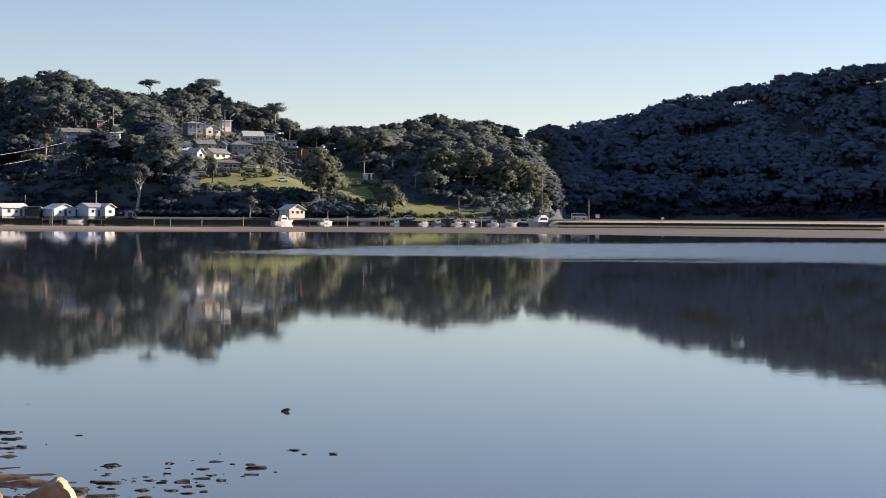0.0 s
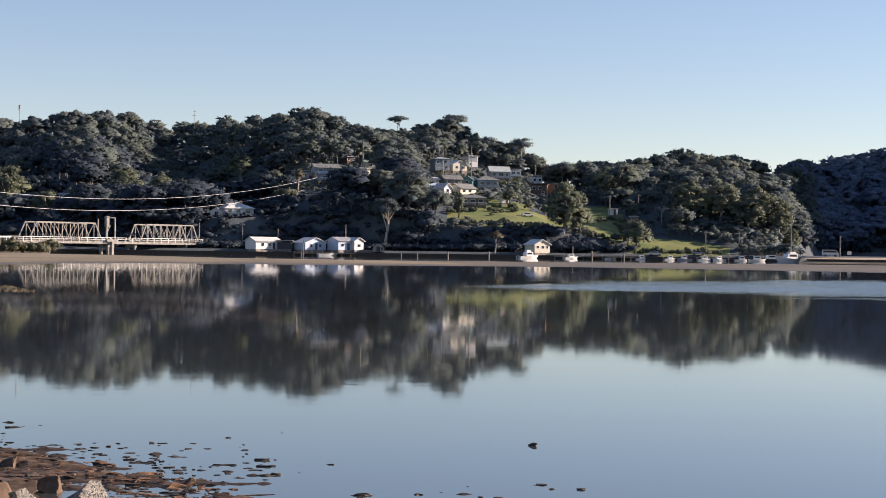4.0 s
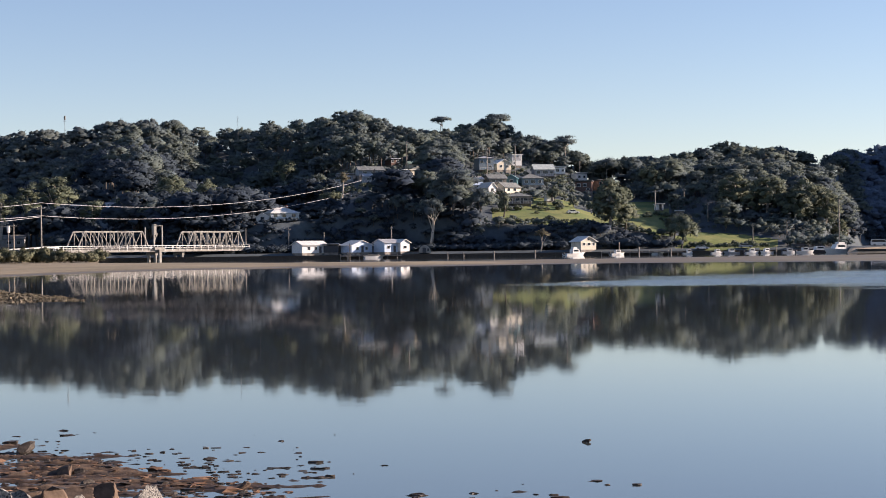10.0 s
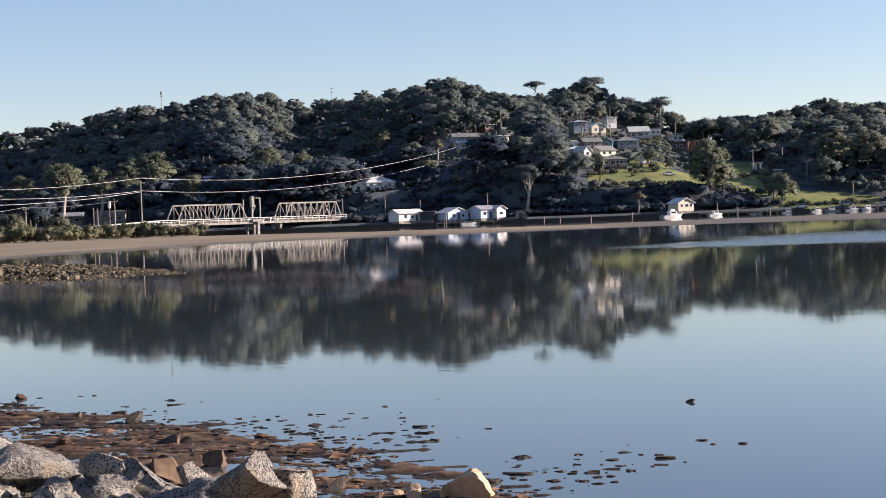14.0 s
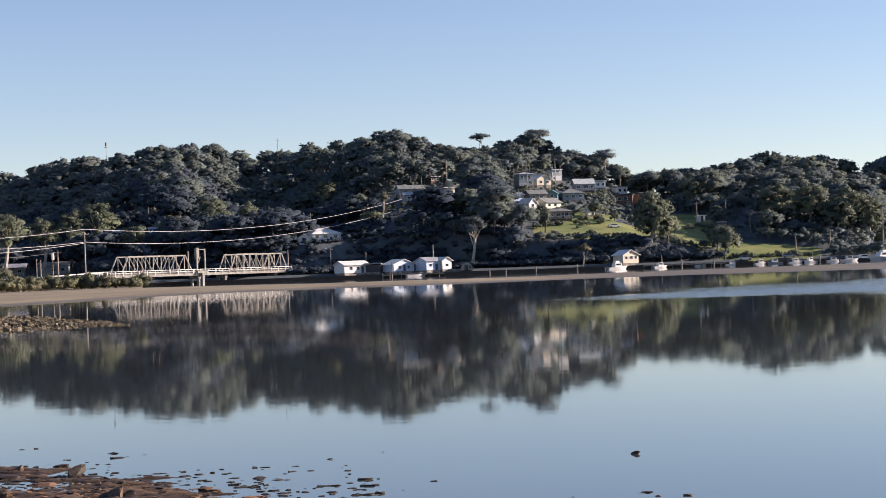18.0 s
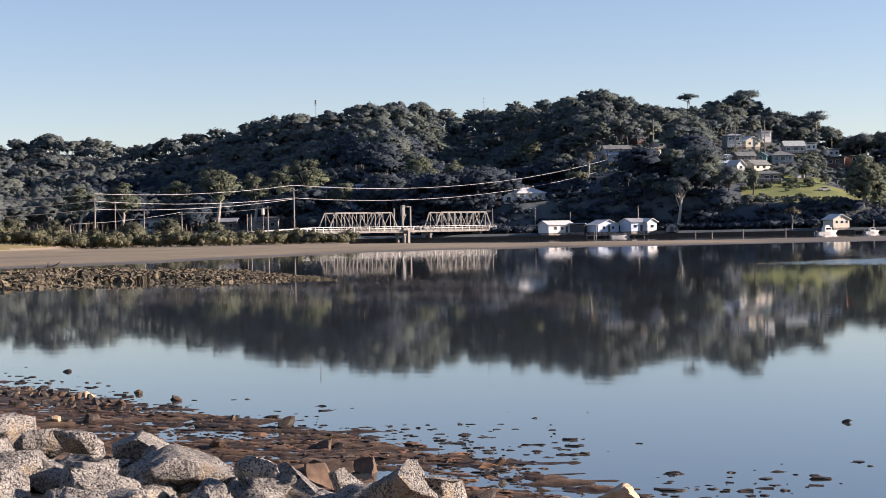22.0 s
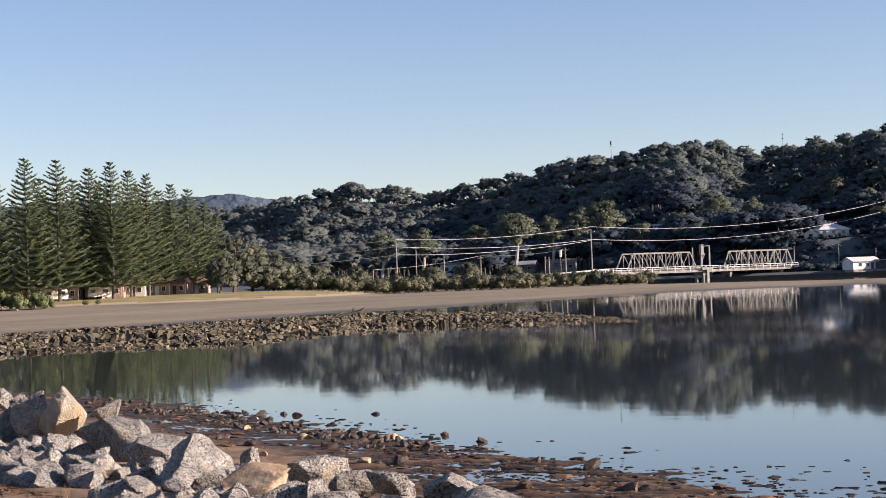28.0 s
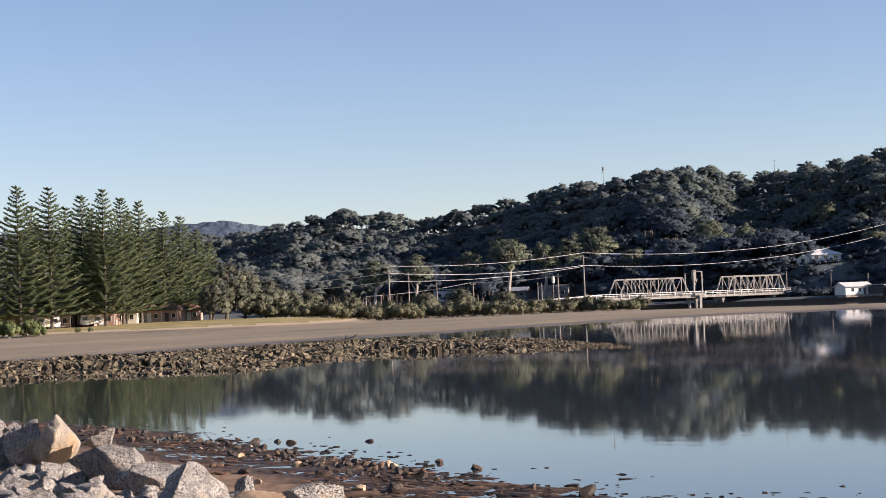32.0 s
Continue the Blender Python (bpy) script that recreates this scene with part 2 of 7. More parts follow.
M_PATH = surface("sandy_path", (0.34, 0.265, 0.18), (0.50, 0.395, 0.28), 0.9, 14.0, 0.95, 0.4, depth=0.02)
M_DRYGRASS = surface("dry_grass", (0.20, 0.17, 0.065), (0.36, 0.30, 0.13), 0.15, 14.0, 0.95, 0.5, depth=0.08)

bank_material()


def wet_margin(material, gain, patch, dark, stretch, crest=None):
    """The ground lies dark and shining where it has just come out of the water."""
    nt = material.node_tree
    b = nt.nodes["Principled BSDF"]
    dry = b.inputs["Base Color"].links[0].from_socket
    coord = nt.nodes.new("ShaderNodeTexCoord").outputs["Object"]
    xyz = nt.nodes.new("ShaderNodeSeparateXYZ")
    nt.links.new(coord, xyz.inputs["Vector"])
    up = nt.nodes.new("ShaderNodeMath")
    up.operation = "MULTIPLY_ADD"
    up.inputs[1].default_value = gain
    fray = nt.nodes.new("ShaderNodeMath")
    fray.operation = "MULTIPLY"
    fray.inputs[1].default_value = 0.5
    nt.links.new(fractal(nt, coord, patch, 6.0, 0.65, stretch), fray.inputs[0])
    nt.links.new(xyz.outputs["Z"], up.inputs[0])
    nt.links.new(fray.outputs["Value"], up.inputs[2])
    wet = steps(nt, up.outputs["Value"], [(0.30, 1.0), (0.72, 0.0)])
    if crest:
        dry = blend(nt, "MIX", dry, crest, steps(nt, xyz.outputs["Z"], [(0.58, 0.0), (0.74, 1.0)]))
    nt.links.new(blend(nt, "MIX", dry, dark, wet), b.inputs["Base Color"])
    nt.links.new(blend(nt, "MIX", (0.85, 0.85, 0.85), (0.5, 0.5, 0.5), wet), b.inputs["Roughness"])


wet_margin(M_SAND, 2.6, 0.09, (0.075, 0.066, 0.053), (1.0, 0.35, 1.0), (0.42, 0.33, 0.22))
wet_margin(M_MUD, 8.0, 1.1, (0.050, 0.034, 0.024), (1.0, 1.8, 1.0))


def water_material():
    """Still turbid water; one long tongue of it is ruffled by the wind and mirrors the higher sky."""
    m = bpy.data.materials.new("still_water")
    m.use_nodes = True
    nt = m.node_tree
    b = nt.nodes["Principled BSDF"]
    b.inputs["Base Color"].default_value = (0.046, 0.055, 0.056, 1)
    b.inputs["IOR"].default_value = 1.85
    coord = nt.nodes.new("ShaderNodeTexCoord").outputs["Object"]
    swell = fractal(nt, coord, 0.8, 3.0, 0.55, (0.4, 1.2, 1.0))
    ripple = fractal(nt, coord, 4.5, 2.0, 0.5, (0.35, 1.3, 1.0))
    total = blend(nt, "MIX", swell, ripple, 0.3)

    def tongue(x0, y0, turn, lx, ly):
        """A soft ellipse of rough water on the surface, with a frayed edge."""
        mp = nt.nodes.new("ShaderNodeMapping")
        mp.vector_type = "TEXTURE"
        mp.inputs["Location"].default_value = (x0, y0, 0)
        mp.inputs["Rotation"].default_value = (0, 0, radians(turn))
        mp.inputs["Scale"].default_value = (lx, ly, 1000)
        nt.links.new(coord, mp.inputs["Vector"])
        ln = nt.nodes.new("ShaderNodeVectorMath")
        ln.operation = "LENGTH"
        half = nt.nodes.new("ShaderNodeMath")
        half.operation = "MULTIPLY"
        half.inputs[1].default_value = 0.5
        nt.links.new(mp.outputs["Vector"], ln.inputs[0])
        fray = nt.nodes.new("ShaderNodeMath")
        fray.operation = "MULTIPLY_ADD"
        fray.inputs[1].default_value = 0.35
        nt.links.new(fractal(nt, coord, 0.12, 4.0, 0.6, (0.5, 1.0, 1.0)), fray.inputs[0])
        nt.links.new(ln.outputs["Value"], half.inputs[0])
        nt.links.new(half.outputs["Value"], fray.inputs[2])
        return steps(nt, fray.outputs["Value"], [(0.5, 1.0), (0.67, 0.0)])

    ruffled = [tongue(*row) for row in ((92, 116, 0, 74, 50), (45, 112, 0, 37, 14))]
    mask = ruffled[0]
    for other in ruffled[1:]:
        mask = blend(nt, "LIGHTEN", mask, other, 1.0)
    nt.links.new(blend(nt, "MIX", (0.03, 0.03, 0.03), (0.20, 0.20, 0.20), mask), b.inputs["Roughness"])
    n = nt.nodes.new("ShaderNodeBump")
    n.inputs["Strength"].default_value, n.inputs["Distance"].default_value = 0.085, 0.012
    nt.links.new(total, n.inputs["Height"])
    n2 = nt.nodes.new("ShaderNodeBump")
    n2.inputs["Distance"].default_value = 0.15
    nt.links.new(mask, n2.inputs["Strength"])
    nt.links.new(fractal(nt, coord, 1.6, 4.0, 0.6), n2.inputs["Height"])
    nt.links.new(n.outputs["Normal"], n2.inputs["Normal"])
    nt.links.new(n2.outputs["Normal"], b.inputs["Normal"])
    return m


M_WATER = water_material()
M_ROOF_BROWN = surface("brown_tile_roof", (0.11, 0.072, 0.050), (0.21, 0.140, 0.098), 1.2, 7.0, 0.85, 0.3)
M_STRAW = surface("dead_straw", (0.20, 0.145, 0.075), (0.36, 0.265, 0.15), 3.0, 8.0, 0.9, 0.2)


# ---- geometry helpers ----
def mesh_of(name, verts, faces, material, smooth=False):
    """A mesh from numpy arrays: verts (n, 3), faces (m, 3) or (m, 4)."""
    me = bpy.data.meshes.new(name)
    verts, faces = np.asarray(verts, np.float32), np.asarray(faces, np.int32)
    k = faces.shape[1]
    me.vertices.add(len(verts))
    me.vertices.foreach_set("co", verts.ravel())
    me.loops.add(faces.size)
    me.loops.foreach_set("vertex_index", faces.ravel())
    me.polygons.add(len(faces))
    me.polygons.foreach_set("loop_start", np.arange(0, faces.size, k, dtype=np.int32))
    me.polygons.foreach_set("loop_total", np.full(len(faces), k, np.int32))
    me.polygons.foreach_set("use_smooth", np.full(len(faces), smooth, bool))
    me.update(calc_edges=True)
    me.materials.append(material)
    return me


def leafy(name, got, material):
    """Foliage from tufts(), shaded by the round of its clumps."""
    v, f, n = got
    me = mesh_of(name, v, f, material, True)
    me.normals_split_custom_set_from_vertices(np.asarray(n, np.float32))
    return me


def part(name, bm, material, parent, label=""):
    me = bpy.data.meshes.new(name)
    bm.to_mesh(me)
    bm.free()
    me.materials.append(material)
    ob = new(name, me)
    ob.parent = parent
    if label:
        tagged(ob, label)
    return ob


def hung(name, me, parent, label="", at=None):
    ob = new(name, me)
    ob.parent = parent
    if at is not None:
        ob.matrix_basis = at
    if label:
        tagged(ob, label)
    return ob


def thing(name, label, category, group="", at=None):
    ob = new(name)
    tagged(ob, label, category, group)
    if at is not None:
        ob.matrix_basis = at
    return ob


def add_box(bm, x0, x1, y0, y1, z0, z1, m=None, bevel=0.0):
    got = bmesh.ops.create_cube(bm, size=1.0)["verts"]
    t = Matrix.Translation(((x0 + x1) / 2, (y0 + y1) / 2, (z0 + z1) / 2)) @ Matrix.Diagonal((x1 - x0, y1 - y0, z1 - z0, 1))
    bmesh.ops.transform(bm, matrix=(m or Matrix()) @ t, verts=got)
    if bevel:
        es = list({e for v in got for e in v.link_edges})
        bmesh.ops.bevel(bm, geom=es, offset=bevel, segments=1, affect="EDGES", profile=0.5)


def box(x0, x1, y0, y1, z0, z1, bevel=0.0):
    bm = bmesh.new()
    add_box(bm, x0, x1, y0, y1, z0, z1, None, bevel)
    return bm


def add_bar(bm, a, b, w, d=None):
    """A square bar from a to b."""
    a, b = Vector(a), Vector(b)
    m = Matrix.Translation((a + b) / 2) @ (b - a).to_track_quat("Z", "Y").to_matrix().to_4x4() @ Matrix.Diagonal((w, d or w, (b - a).length, 1))
    bmesh.ops.create_cube(bm, size=1.0, matrix=m)


def bar(a, b, w, d=None):
    bm = bmesh.new()
    add_bar(bm, a, b, w, d)
    return bm


def add_rod(bm, a, b, r0, r1=None, seg=8):
    a, b = Vector(a), Vector(b)
    m = Matrix.Translation((a + b) / 2) @ (b - a).to_track_quat("Z", "Y").to_matrix().to_4x4()
    bmesh.ops.create_cone(bm, cap_ends=True, segments=seg, radius1=r0, radius2=r0 if r1 is None else r1, depth=(b - a).length, matrix=m)


def rod(a, b, r0, r1=None, seg=8):
    bm = bmesh.new()
    add_rod(bm, a, b, r0, r1, seg)
    return bm


def prism(outline, y0, y1):
    """The outline (x, z) drawn out along y."""
    bm = bmesh.new()
    front = [bm.verts.new((x, y0, z)) for x, z in outline]
    back = [bm.verts.new((x, y1, z)) for x, z in outline]
    bm.faces.new(front)
    bm.faces.new(list(reversed(back)))
    n = len(outline)
    for i in range(n):
        bm.faces.new((front[i], back[i], back[(i + 1) % n], front[(i + 1) % n]))
    bmesh.ops.recalc_face_normals(bm, faces=bm.faces)
    return bm


LATTICE = np.random.RandomState(7).rand(256, 256)


def vnoise(x, y):
    """Smooth value noise from 0 to 1 on arrays."""
    x, y = np.asarray(x, float), np.asarray(y, float)
    i, j = np.floor(x).astype(int), np.floor(y).astype(int)
    u, v = x - i, y - j
    u, v = u * u * (3 - 2 * u), v * v * (3 - 2 * v)
    a, b = LATTICE[i % 256, j % 256], LATTICE[(i + 1) % 256, j % 256]
    c, d = LATTICE[i % 256, (j + 1) % 256], LATTICE[(i + 1) % 256, (j + 1) % 256]
    return (a * (1 - u) + b * u) * (1 - v) + (c * (1 - u) + d * u) * v


def fbm(x, y, octaves=4):
    total, size, amp = 0.0, 1.0, 0.5
    for k in range(octaves):
        total = total + amp * vnoise(x * size + 17.3 * k, y * size + 5.1 * k)
        size, amp = size * 2.03, amp * 0.5
    return total


def smooth01(t):
    t = np.clip(t, 0, 1)
    return t * t * (3 - 2 * t)


# ---- the plan: bearings to the left of +y in degrees, distances from the stand in metres ----
def curve(table):
    xs, ys = zip(*sorted(table))
    return lambda a: np.interp(a, xs, ys)


def polar(bearing, dist):
    return -math.sin(radians(bearing)) * dist, math.cos(radians(bearing)) * dist


# height angle of the wooded skyline, the distance of the ridge and of the foot of the slope
SKYLINE = curve([(-60, 5.5), (-40, 5.6), (-28, 5.16), (-26, 5.0), (-24.5, 4.8), (-21.2, 4.05), (-18.5, 3.35), (-17.2, 3.15), (-16, 3.1), (-14.9, 3.27), (-12.2, 3.45),
                 (-11.2, 3.15), (-9.9, 3.1), (-8.5, 2.85), (-7.4, 3.55), (-5.1, 4.32), (-4.2, 4.3), (-2.5, 4.45), (-0.7, 4.66), (0.8, 4.55), (2.4, 4.45), (3.2, 4.1), (4.3, 4.25), (5.4, 4.45),
                 (7, 4.56), (9.2, 4.2), (11, 4.05), (12.9, 3.6), (15, 3.22), (16.5, 3.3), (18.3, 3.5), (20.3, 3.1), (21.2, 2.92), (22.5, 2.85), (24, 2.9), (40, 3.3), (60, 4)])
RIDGE = curve([(-60, 900), (-26, 1020), (-18, 1020), (-17.2, 960), (-16.2, 760), (-9, 720), (-6, 760), (-1, 745), (0.6, 765), (2.5, 850), (5, 900), (7, 880), (9, 920), (13, 1030), (20, 1200), (24, 1500), (60, 1600)])
FOOT = curve([(-60, 760), (-22, 860), (-18.2, 830), (-17, 660), (-16, 575), (-10.5, 557), (-8, 550), (-5, 556), (-2, 566), (0, 568), (2.5, 558), (8, 575), (20, 600), (40, 640), (60, 640)])
SAND_NEAR = curve([(-60, 200), (-28, 215), (-21, 218), (-16, 238), (-10, 242), (-4, 240), (1.7, 250), (5.4, 240), (8.3, 221), (11.1, 193), (15, 162), (19, 150), (22.7, 131), (26.5, 117), (30, 106), (36, 100), (60, 95)])
SAND_FAR = curve([(-60, 400), (-28, 400), (-21, 430), (-15, 410), (-10, 390), (-4, 345), (2, 340), (4, 370), (6, 400), (8.2, 420), (9.6, 900), (60, 900)])
BLUFF = curve([(-60, 2), (-16, 2), (-13.5, 1), (-12, 2), (-10.8, 3), (-9.5, 5), (-8, 6.5), (-5, 7), (-3.6, 10), (0, 12), (4, 9), (9, 3), (60, 2)])   # steep rise at the foot
# how late the slope rises: below 1 it bulges to a spur, above 1 it lies hollow before the ridge
HOLLOW = curve([(-60, 1), (-4, 1), (-2.4, 0.92), (-0.8, 0.85), (0.4, 1.0), (2.6, 2.5), (4.6, 2.6), (6.0, 1.4), (7.0, 0.95), (8.2, 1.05), (11, 2.6), (14.5, 3.2), (18, 2.8), (28, 1.5), (60, 1)])
CREST = 11.0                      # height of the trees that stand on the ridge


def near_line(x, y):
    """Metres beyond the line of the stone bank, which runs from (0, 11.4) to (-14.5, 23.5), towards the water."""
    n = np.array([12.1, 14.4]) / math.hypot(12.1, 14.4)
    return (x - 0.4) * n[0] + (y - 11.9) * n[1] + 0.7


def along_line(x, y):
    d = np.array([-14.4, 12.1]) / math.hypot(14.4, 12.1)
    return (x - 0.4) * d[0] + (y - 11.9) * d[1]


# width of the mud in front of the stones, by metres along the bank
MUD = curve([(-40, 1.5), (-6, 1.2), (-1, 1.3), (1.2, 2.3), (2.4, 2.9), (4.2, 3.7), (6.2, 4.1), (8.2, 4.3), (10.4, 4.65), (12.5, 4.8), (15.2, 5.2), (17.6, 5.4), (21.2, 6.0), (27, 6.4), (30, 6.2), (60, 5)])


def mud_height(x, y, n, s, fray=0.0):
    """A firm brown slope beyond the large boulders, broken by long puddles towards the water and where the bank is low."""
    u = n / MUD(s)
    firm = smooth01((s - 9) / 6)
    rough = 1.7 * (fbm(x * 0.7 + 3, y * 2.8) - 0.47) + 2.2 * (fbm(x * 2.0, y * 8.0, 3) - 0.44) + 1.0 * (fbm(x * 7, y * 14, 2) - 0.38)
    if fray:
        rough = rough + fray * (fbm(x * 11 + 5, y * 26, 3) - 0.44)
    rough = np.where(rough > 0, rough * 0.4, rough)
    return 0.004 + (0.026 + 0.24 * firm) * np.clip(1 - u / (0.86 - 0.12 * firm), 0, 1) ** 1.15 - 0.20 * np.clip(u - 1, 0, 4) + (0.012 + 0.02 * (1 - firm) + 0.075 * smooth01((u - 0.52 * firm) / 0.62)) * rough


def ground_height(x, y):
    x, y = np.asarray(x, float), np.asarray(y, float)
    a, d = np.degrees(np.arctan2(-x, y)), np.hypot(x, y)
    # bed of the inlet, sand flat and channel
    z = np.full(x.shape, -0.8)
    edge = 14 * (fbm(x / 38, y / 38) - 0.47)
    on = smooth01((d - SAND_NEAR(a) - edge + 26) / 52) * smooth01((SAND_FAR(a) + 26 - d) / 52)
    z = np.where(d > 80, np.maximum(z, -0.55 + (0.86 - 0.225 * smooth01((2 - a) / 12)) * on + 0.10 * (fbm(x / 30, y / 9) - 0.5)), z)
    # dry bank on the left, with the grass under the pines
    dry = smooth01((a - 14) / 7) * smooth01((d - 285 + 30 * fbm(x / 40, y / 40)) / 60)
    z = np.maximum(z, -1 + dry * (2.4 + 0.6 * smooth01((d - 330) / 60)))
    mid = smooth01((a - 8.6) / 1.4) * smooth01((d - 425) / 40)
    z = np.maximum(z, -1 + mid * 2.6)
    # hills
    ridge, foot = RIDGE(a), FOOT(a)
    top = 2.4 + ridge * np.tan(np.radians(SKYLINE(a))) - CREST
    t = (d - foot) / (ridge - foot)
    rise = BLUFF(a)
    up = 1.8 + rise * smooth01((d - foot) / 9) + (top - 1.8 - rise) * np.where(t < 1, 0.8 * np.clip(t, 0, 1) ** HOLLOW(a) + 0.2 * smooth01(t) ** HOLLOW(a), 1 - 0.5 * smooth01((t - 1) * 0.7))
    up = up + np.clip(t, 0, 1) * np.where(a > 6, 2, 5) * (fbm(x / 70, y / 70) - 0.47)
    knoll = 7 * np.exp(-((a + 14.2) / 2.1) ** 2 - ((d - 650) / 55) ** 2)
    up = up + knoll * smooth01((d - 575) / 30)
    # unseen higher hill, added beyond the right-hand slope to keep the low sun off
    up = up + smooth01((-28.0 - a) / 5) * 260 * np.exp(-((x - 745) / 190) ** 2 - ((y - 860) / 150) ** 2)
    behind = np.abs(a) > 75
    shore = np.where(a > -17, 535, 505)
    land = np.where(t > 0, up, np.minimum(1.8, -1 + 2.8 * smooth01((d - shore) / 8)))
    # unseen rise, added behind the path to cut the low sky there
    land = np.where(behind, 0.8 + 6 * smooth01((d - 60) / 400) + 66 * smooth01((d - 68) / 110) * smooth01((np.abs(a) - 112) / 22), land)
    z = np.where((d > 480) | behind, np.maximum(z, land), z)
    # near bank, mud and beach
    n, s = near_line(x, y), along_line(x, y)
    bank = 0.68 - 0.24 * smooth01((n + 8.5) / 5.5) - 0.12 * smooth01((n + 3.0) / 3.3) + 0.05 * (fbm(x * 1.1, y * 1.1) - 0.5)
    mud = mud_height(x, y, n, s)
    near = np.maximum(mud, -0.6)
    near = np.where(n < 0.8, bank + (near - bank) * smooth01(n / 0.8), near)
    return np.where((d < 60) & (np.abs(a) < 100) | (n < 0) & (d < 70), np.maximum(near, -0.8), z)


def height_at(x, y):
    return float(ground_height(np.array([x]), np.array([y]))[0])


def on_ground(bearing, dist, turn=0.0, sink=0.0):
    x, y = polar(bearing, dist)
    return pose(x, y, height_at(x, y) - sink, 0, 0, turn)


def slope_spot(bearing, rise, d0=566.0, d1=820.0):
    """The distance at which the slope first stands that many degrees above the eye."""
    d = np.arange(d0, d1, 0.5)
    z = ground_height(-math.sin(radians(bearing)) * d, math.cos(radians(bearing)) * d)
    got = np.nonzero((z - 2.4) / d >= math.tan(radians(rise)))[0]
    return float(d[got[0]]) if len(got) else d1


# clearings on the slope, in bearing and distance: centre, half width, half depth
LAWNS = ((-7.1, 591, 2.1, 26), (-9.9, 612, 1.2, 38), (-10.5, 580, 0.6, 14), (-12.9, 564, 1.8, 22), (-14.0, 556, 1.5, 14), (-7.3, 612, 1.7, 14))


def in_lawn(a, d, grow=1.0):
    hit = np.zeros(np.shape(a), bool)
    x, y = -np.sin(np.radians(a)) * d, np.cos(np.radians(a)) * d
    a = a + 0.7 * (fbm(x / 14, y / 14) - 0.47)
    d = d + 13 * (fbm(x / 16 + 9, y / 16) - 0.47)
    for la, ld, wa, wd in LAWNS:
        hit |= ((a - la) / (wa * grow)) ** 2 + ((d - ld) / (wd * grow)) ** 2 < 1
    return hit


def ground_kind(x, y, z):
    """0 sand, 1 mud, 2 path, 3 dry grass, 4 slope grass, 5 hill soil."""
    a, d = np.degrees(np.arctan2(-x, y)), np.hypot(x, y)
    kind = np.zeros(len(x), int)
    n = near_line(x, y)
    kind[(d < 60) & (n > -2.9)] = 1
    kind[(d < 70) & (n <= -2.9)] = 1
    kind[(d > 80) & (z > 0.95)] = 3
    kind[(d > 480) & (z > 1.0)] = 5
    kind[(d > 480) & in_lawn(a, d) & (z > 1.0)] = 4
    kind[(np.abs(a) > 80) & (d >= 70)] = 3
    kind[(np.abs(a) > 80) & (d >= 70) & (z > 6)] = 5
    return kind


def build_ground():
    fine = np.arange(-32.0, 34.01, 0.2)
    coarse_a = np.concatenate([np.arange(-180, -32, 4.0), fine, np.arange(34.2, 180, 4.0)])
    rings = np.sort(np.concatenate([[0.02, 0.8, 2, 3, 4.2, 5.5, 6.8, 8, 9], 10 * 1.019 ** np.arange(0, 80), 45.3 * 1.027 ** np.arange(0, 178), np.arange(533.1, 602, 2.3)]))
    a, d = np.meshgrid(np.radians(coarse_a), rings)
    x, y = -np.sin(a) * d, np.cos(a) * d
    z = ground_height(x, y)
    # the mud flat lies on a shallow bed
    n, s = near_line(x, y), along_line(x, y)
    z = z - 0.22 * smooth01((n - 0.7) / 0.4) * smooth01((7.4 - n) / 0.6) * smooth01((s + 2.0) / 0.5) * smooth01((32.5 - s) / 0.5)
    verts = np.stack([x, y, z], -1).reshape(-1, 3)
    na, nr = len(coarse_a), len(rings)
    i, j = np.meshgrid(np.arange(nr - 1), np.arange(na), indexing="ij")
    j2 = (j + 1) % na
    quads = np.stack([i * na + j, i * na + j2, (i + 1) * na + j2, (i + 1) * na + j], -1).reshape(-1, 4)[:, ::-1]
    me = mesh_of("ground", verts, quads, M_SAND, True)
    for m in (M_MUD, M_PATH, M_DRYGRASS, M_GRASS, M_SCRUB):
        me.materials.append(m)
    c = verts[quads].mean(1)
    me.polygons.foreach_set("material_index", ground_kind(c[:, 0], c[:, 1], c[:, 2]).astype(np.int32))
    ob = new("ground", me)
    return tagged(ob, "tidal sand, brown mud and wooded hill slopes round the inlet", "ground", kind="structure")


def build_mudflat():
    """The mud in fine relief, between the stones and the water."""
    s, n = np.meshgrid(np.arange(-2.0, 32.5, 0.07), np.arange(0.55, 7.9, 0.06))
    nx, ny = np.array([12.1, 14.4]) / math.hypot(12.1, 14.4)
    x = 0.4 - ny * s + nx * (n - 0.7)
    y = 11.9 + nx * s + ny * (n - 0.7)
    z = mud_height(x, y, n, s, 1.6)
    low = ground_height(x, y)
    z = low + (z - low) * smooth01((n - 0.9) / 0.5)
    z = z - 0.25 * smooth01((0.75 - n) / 0.2)
    z = np.maximum(z, -0.3)
    rows, cols = s.shape
    i, j = np.meshgrid(np.arange(rows - 1), np.arange(cols - 1), indexing="ij")
    quads = np.stack([i * cols + j, i * cols + j + 1, (i + 1) * cols + j + 1, (i + 1) * cols + j], -1).reshape(-1, 4)[:, ::-1]
    ob = new("mudflat", mesh_of("mudflat", np.stack([x, y, z], -1).reshape(-1, 3), quads, M_MUD, True))
    tagged(ob, "brown tidal mud broken by long shallow puddles", "mud flat", kind="structure")


build_ground()
build_mudflat()


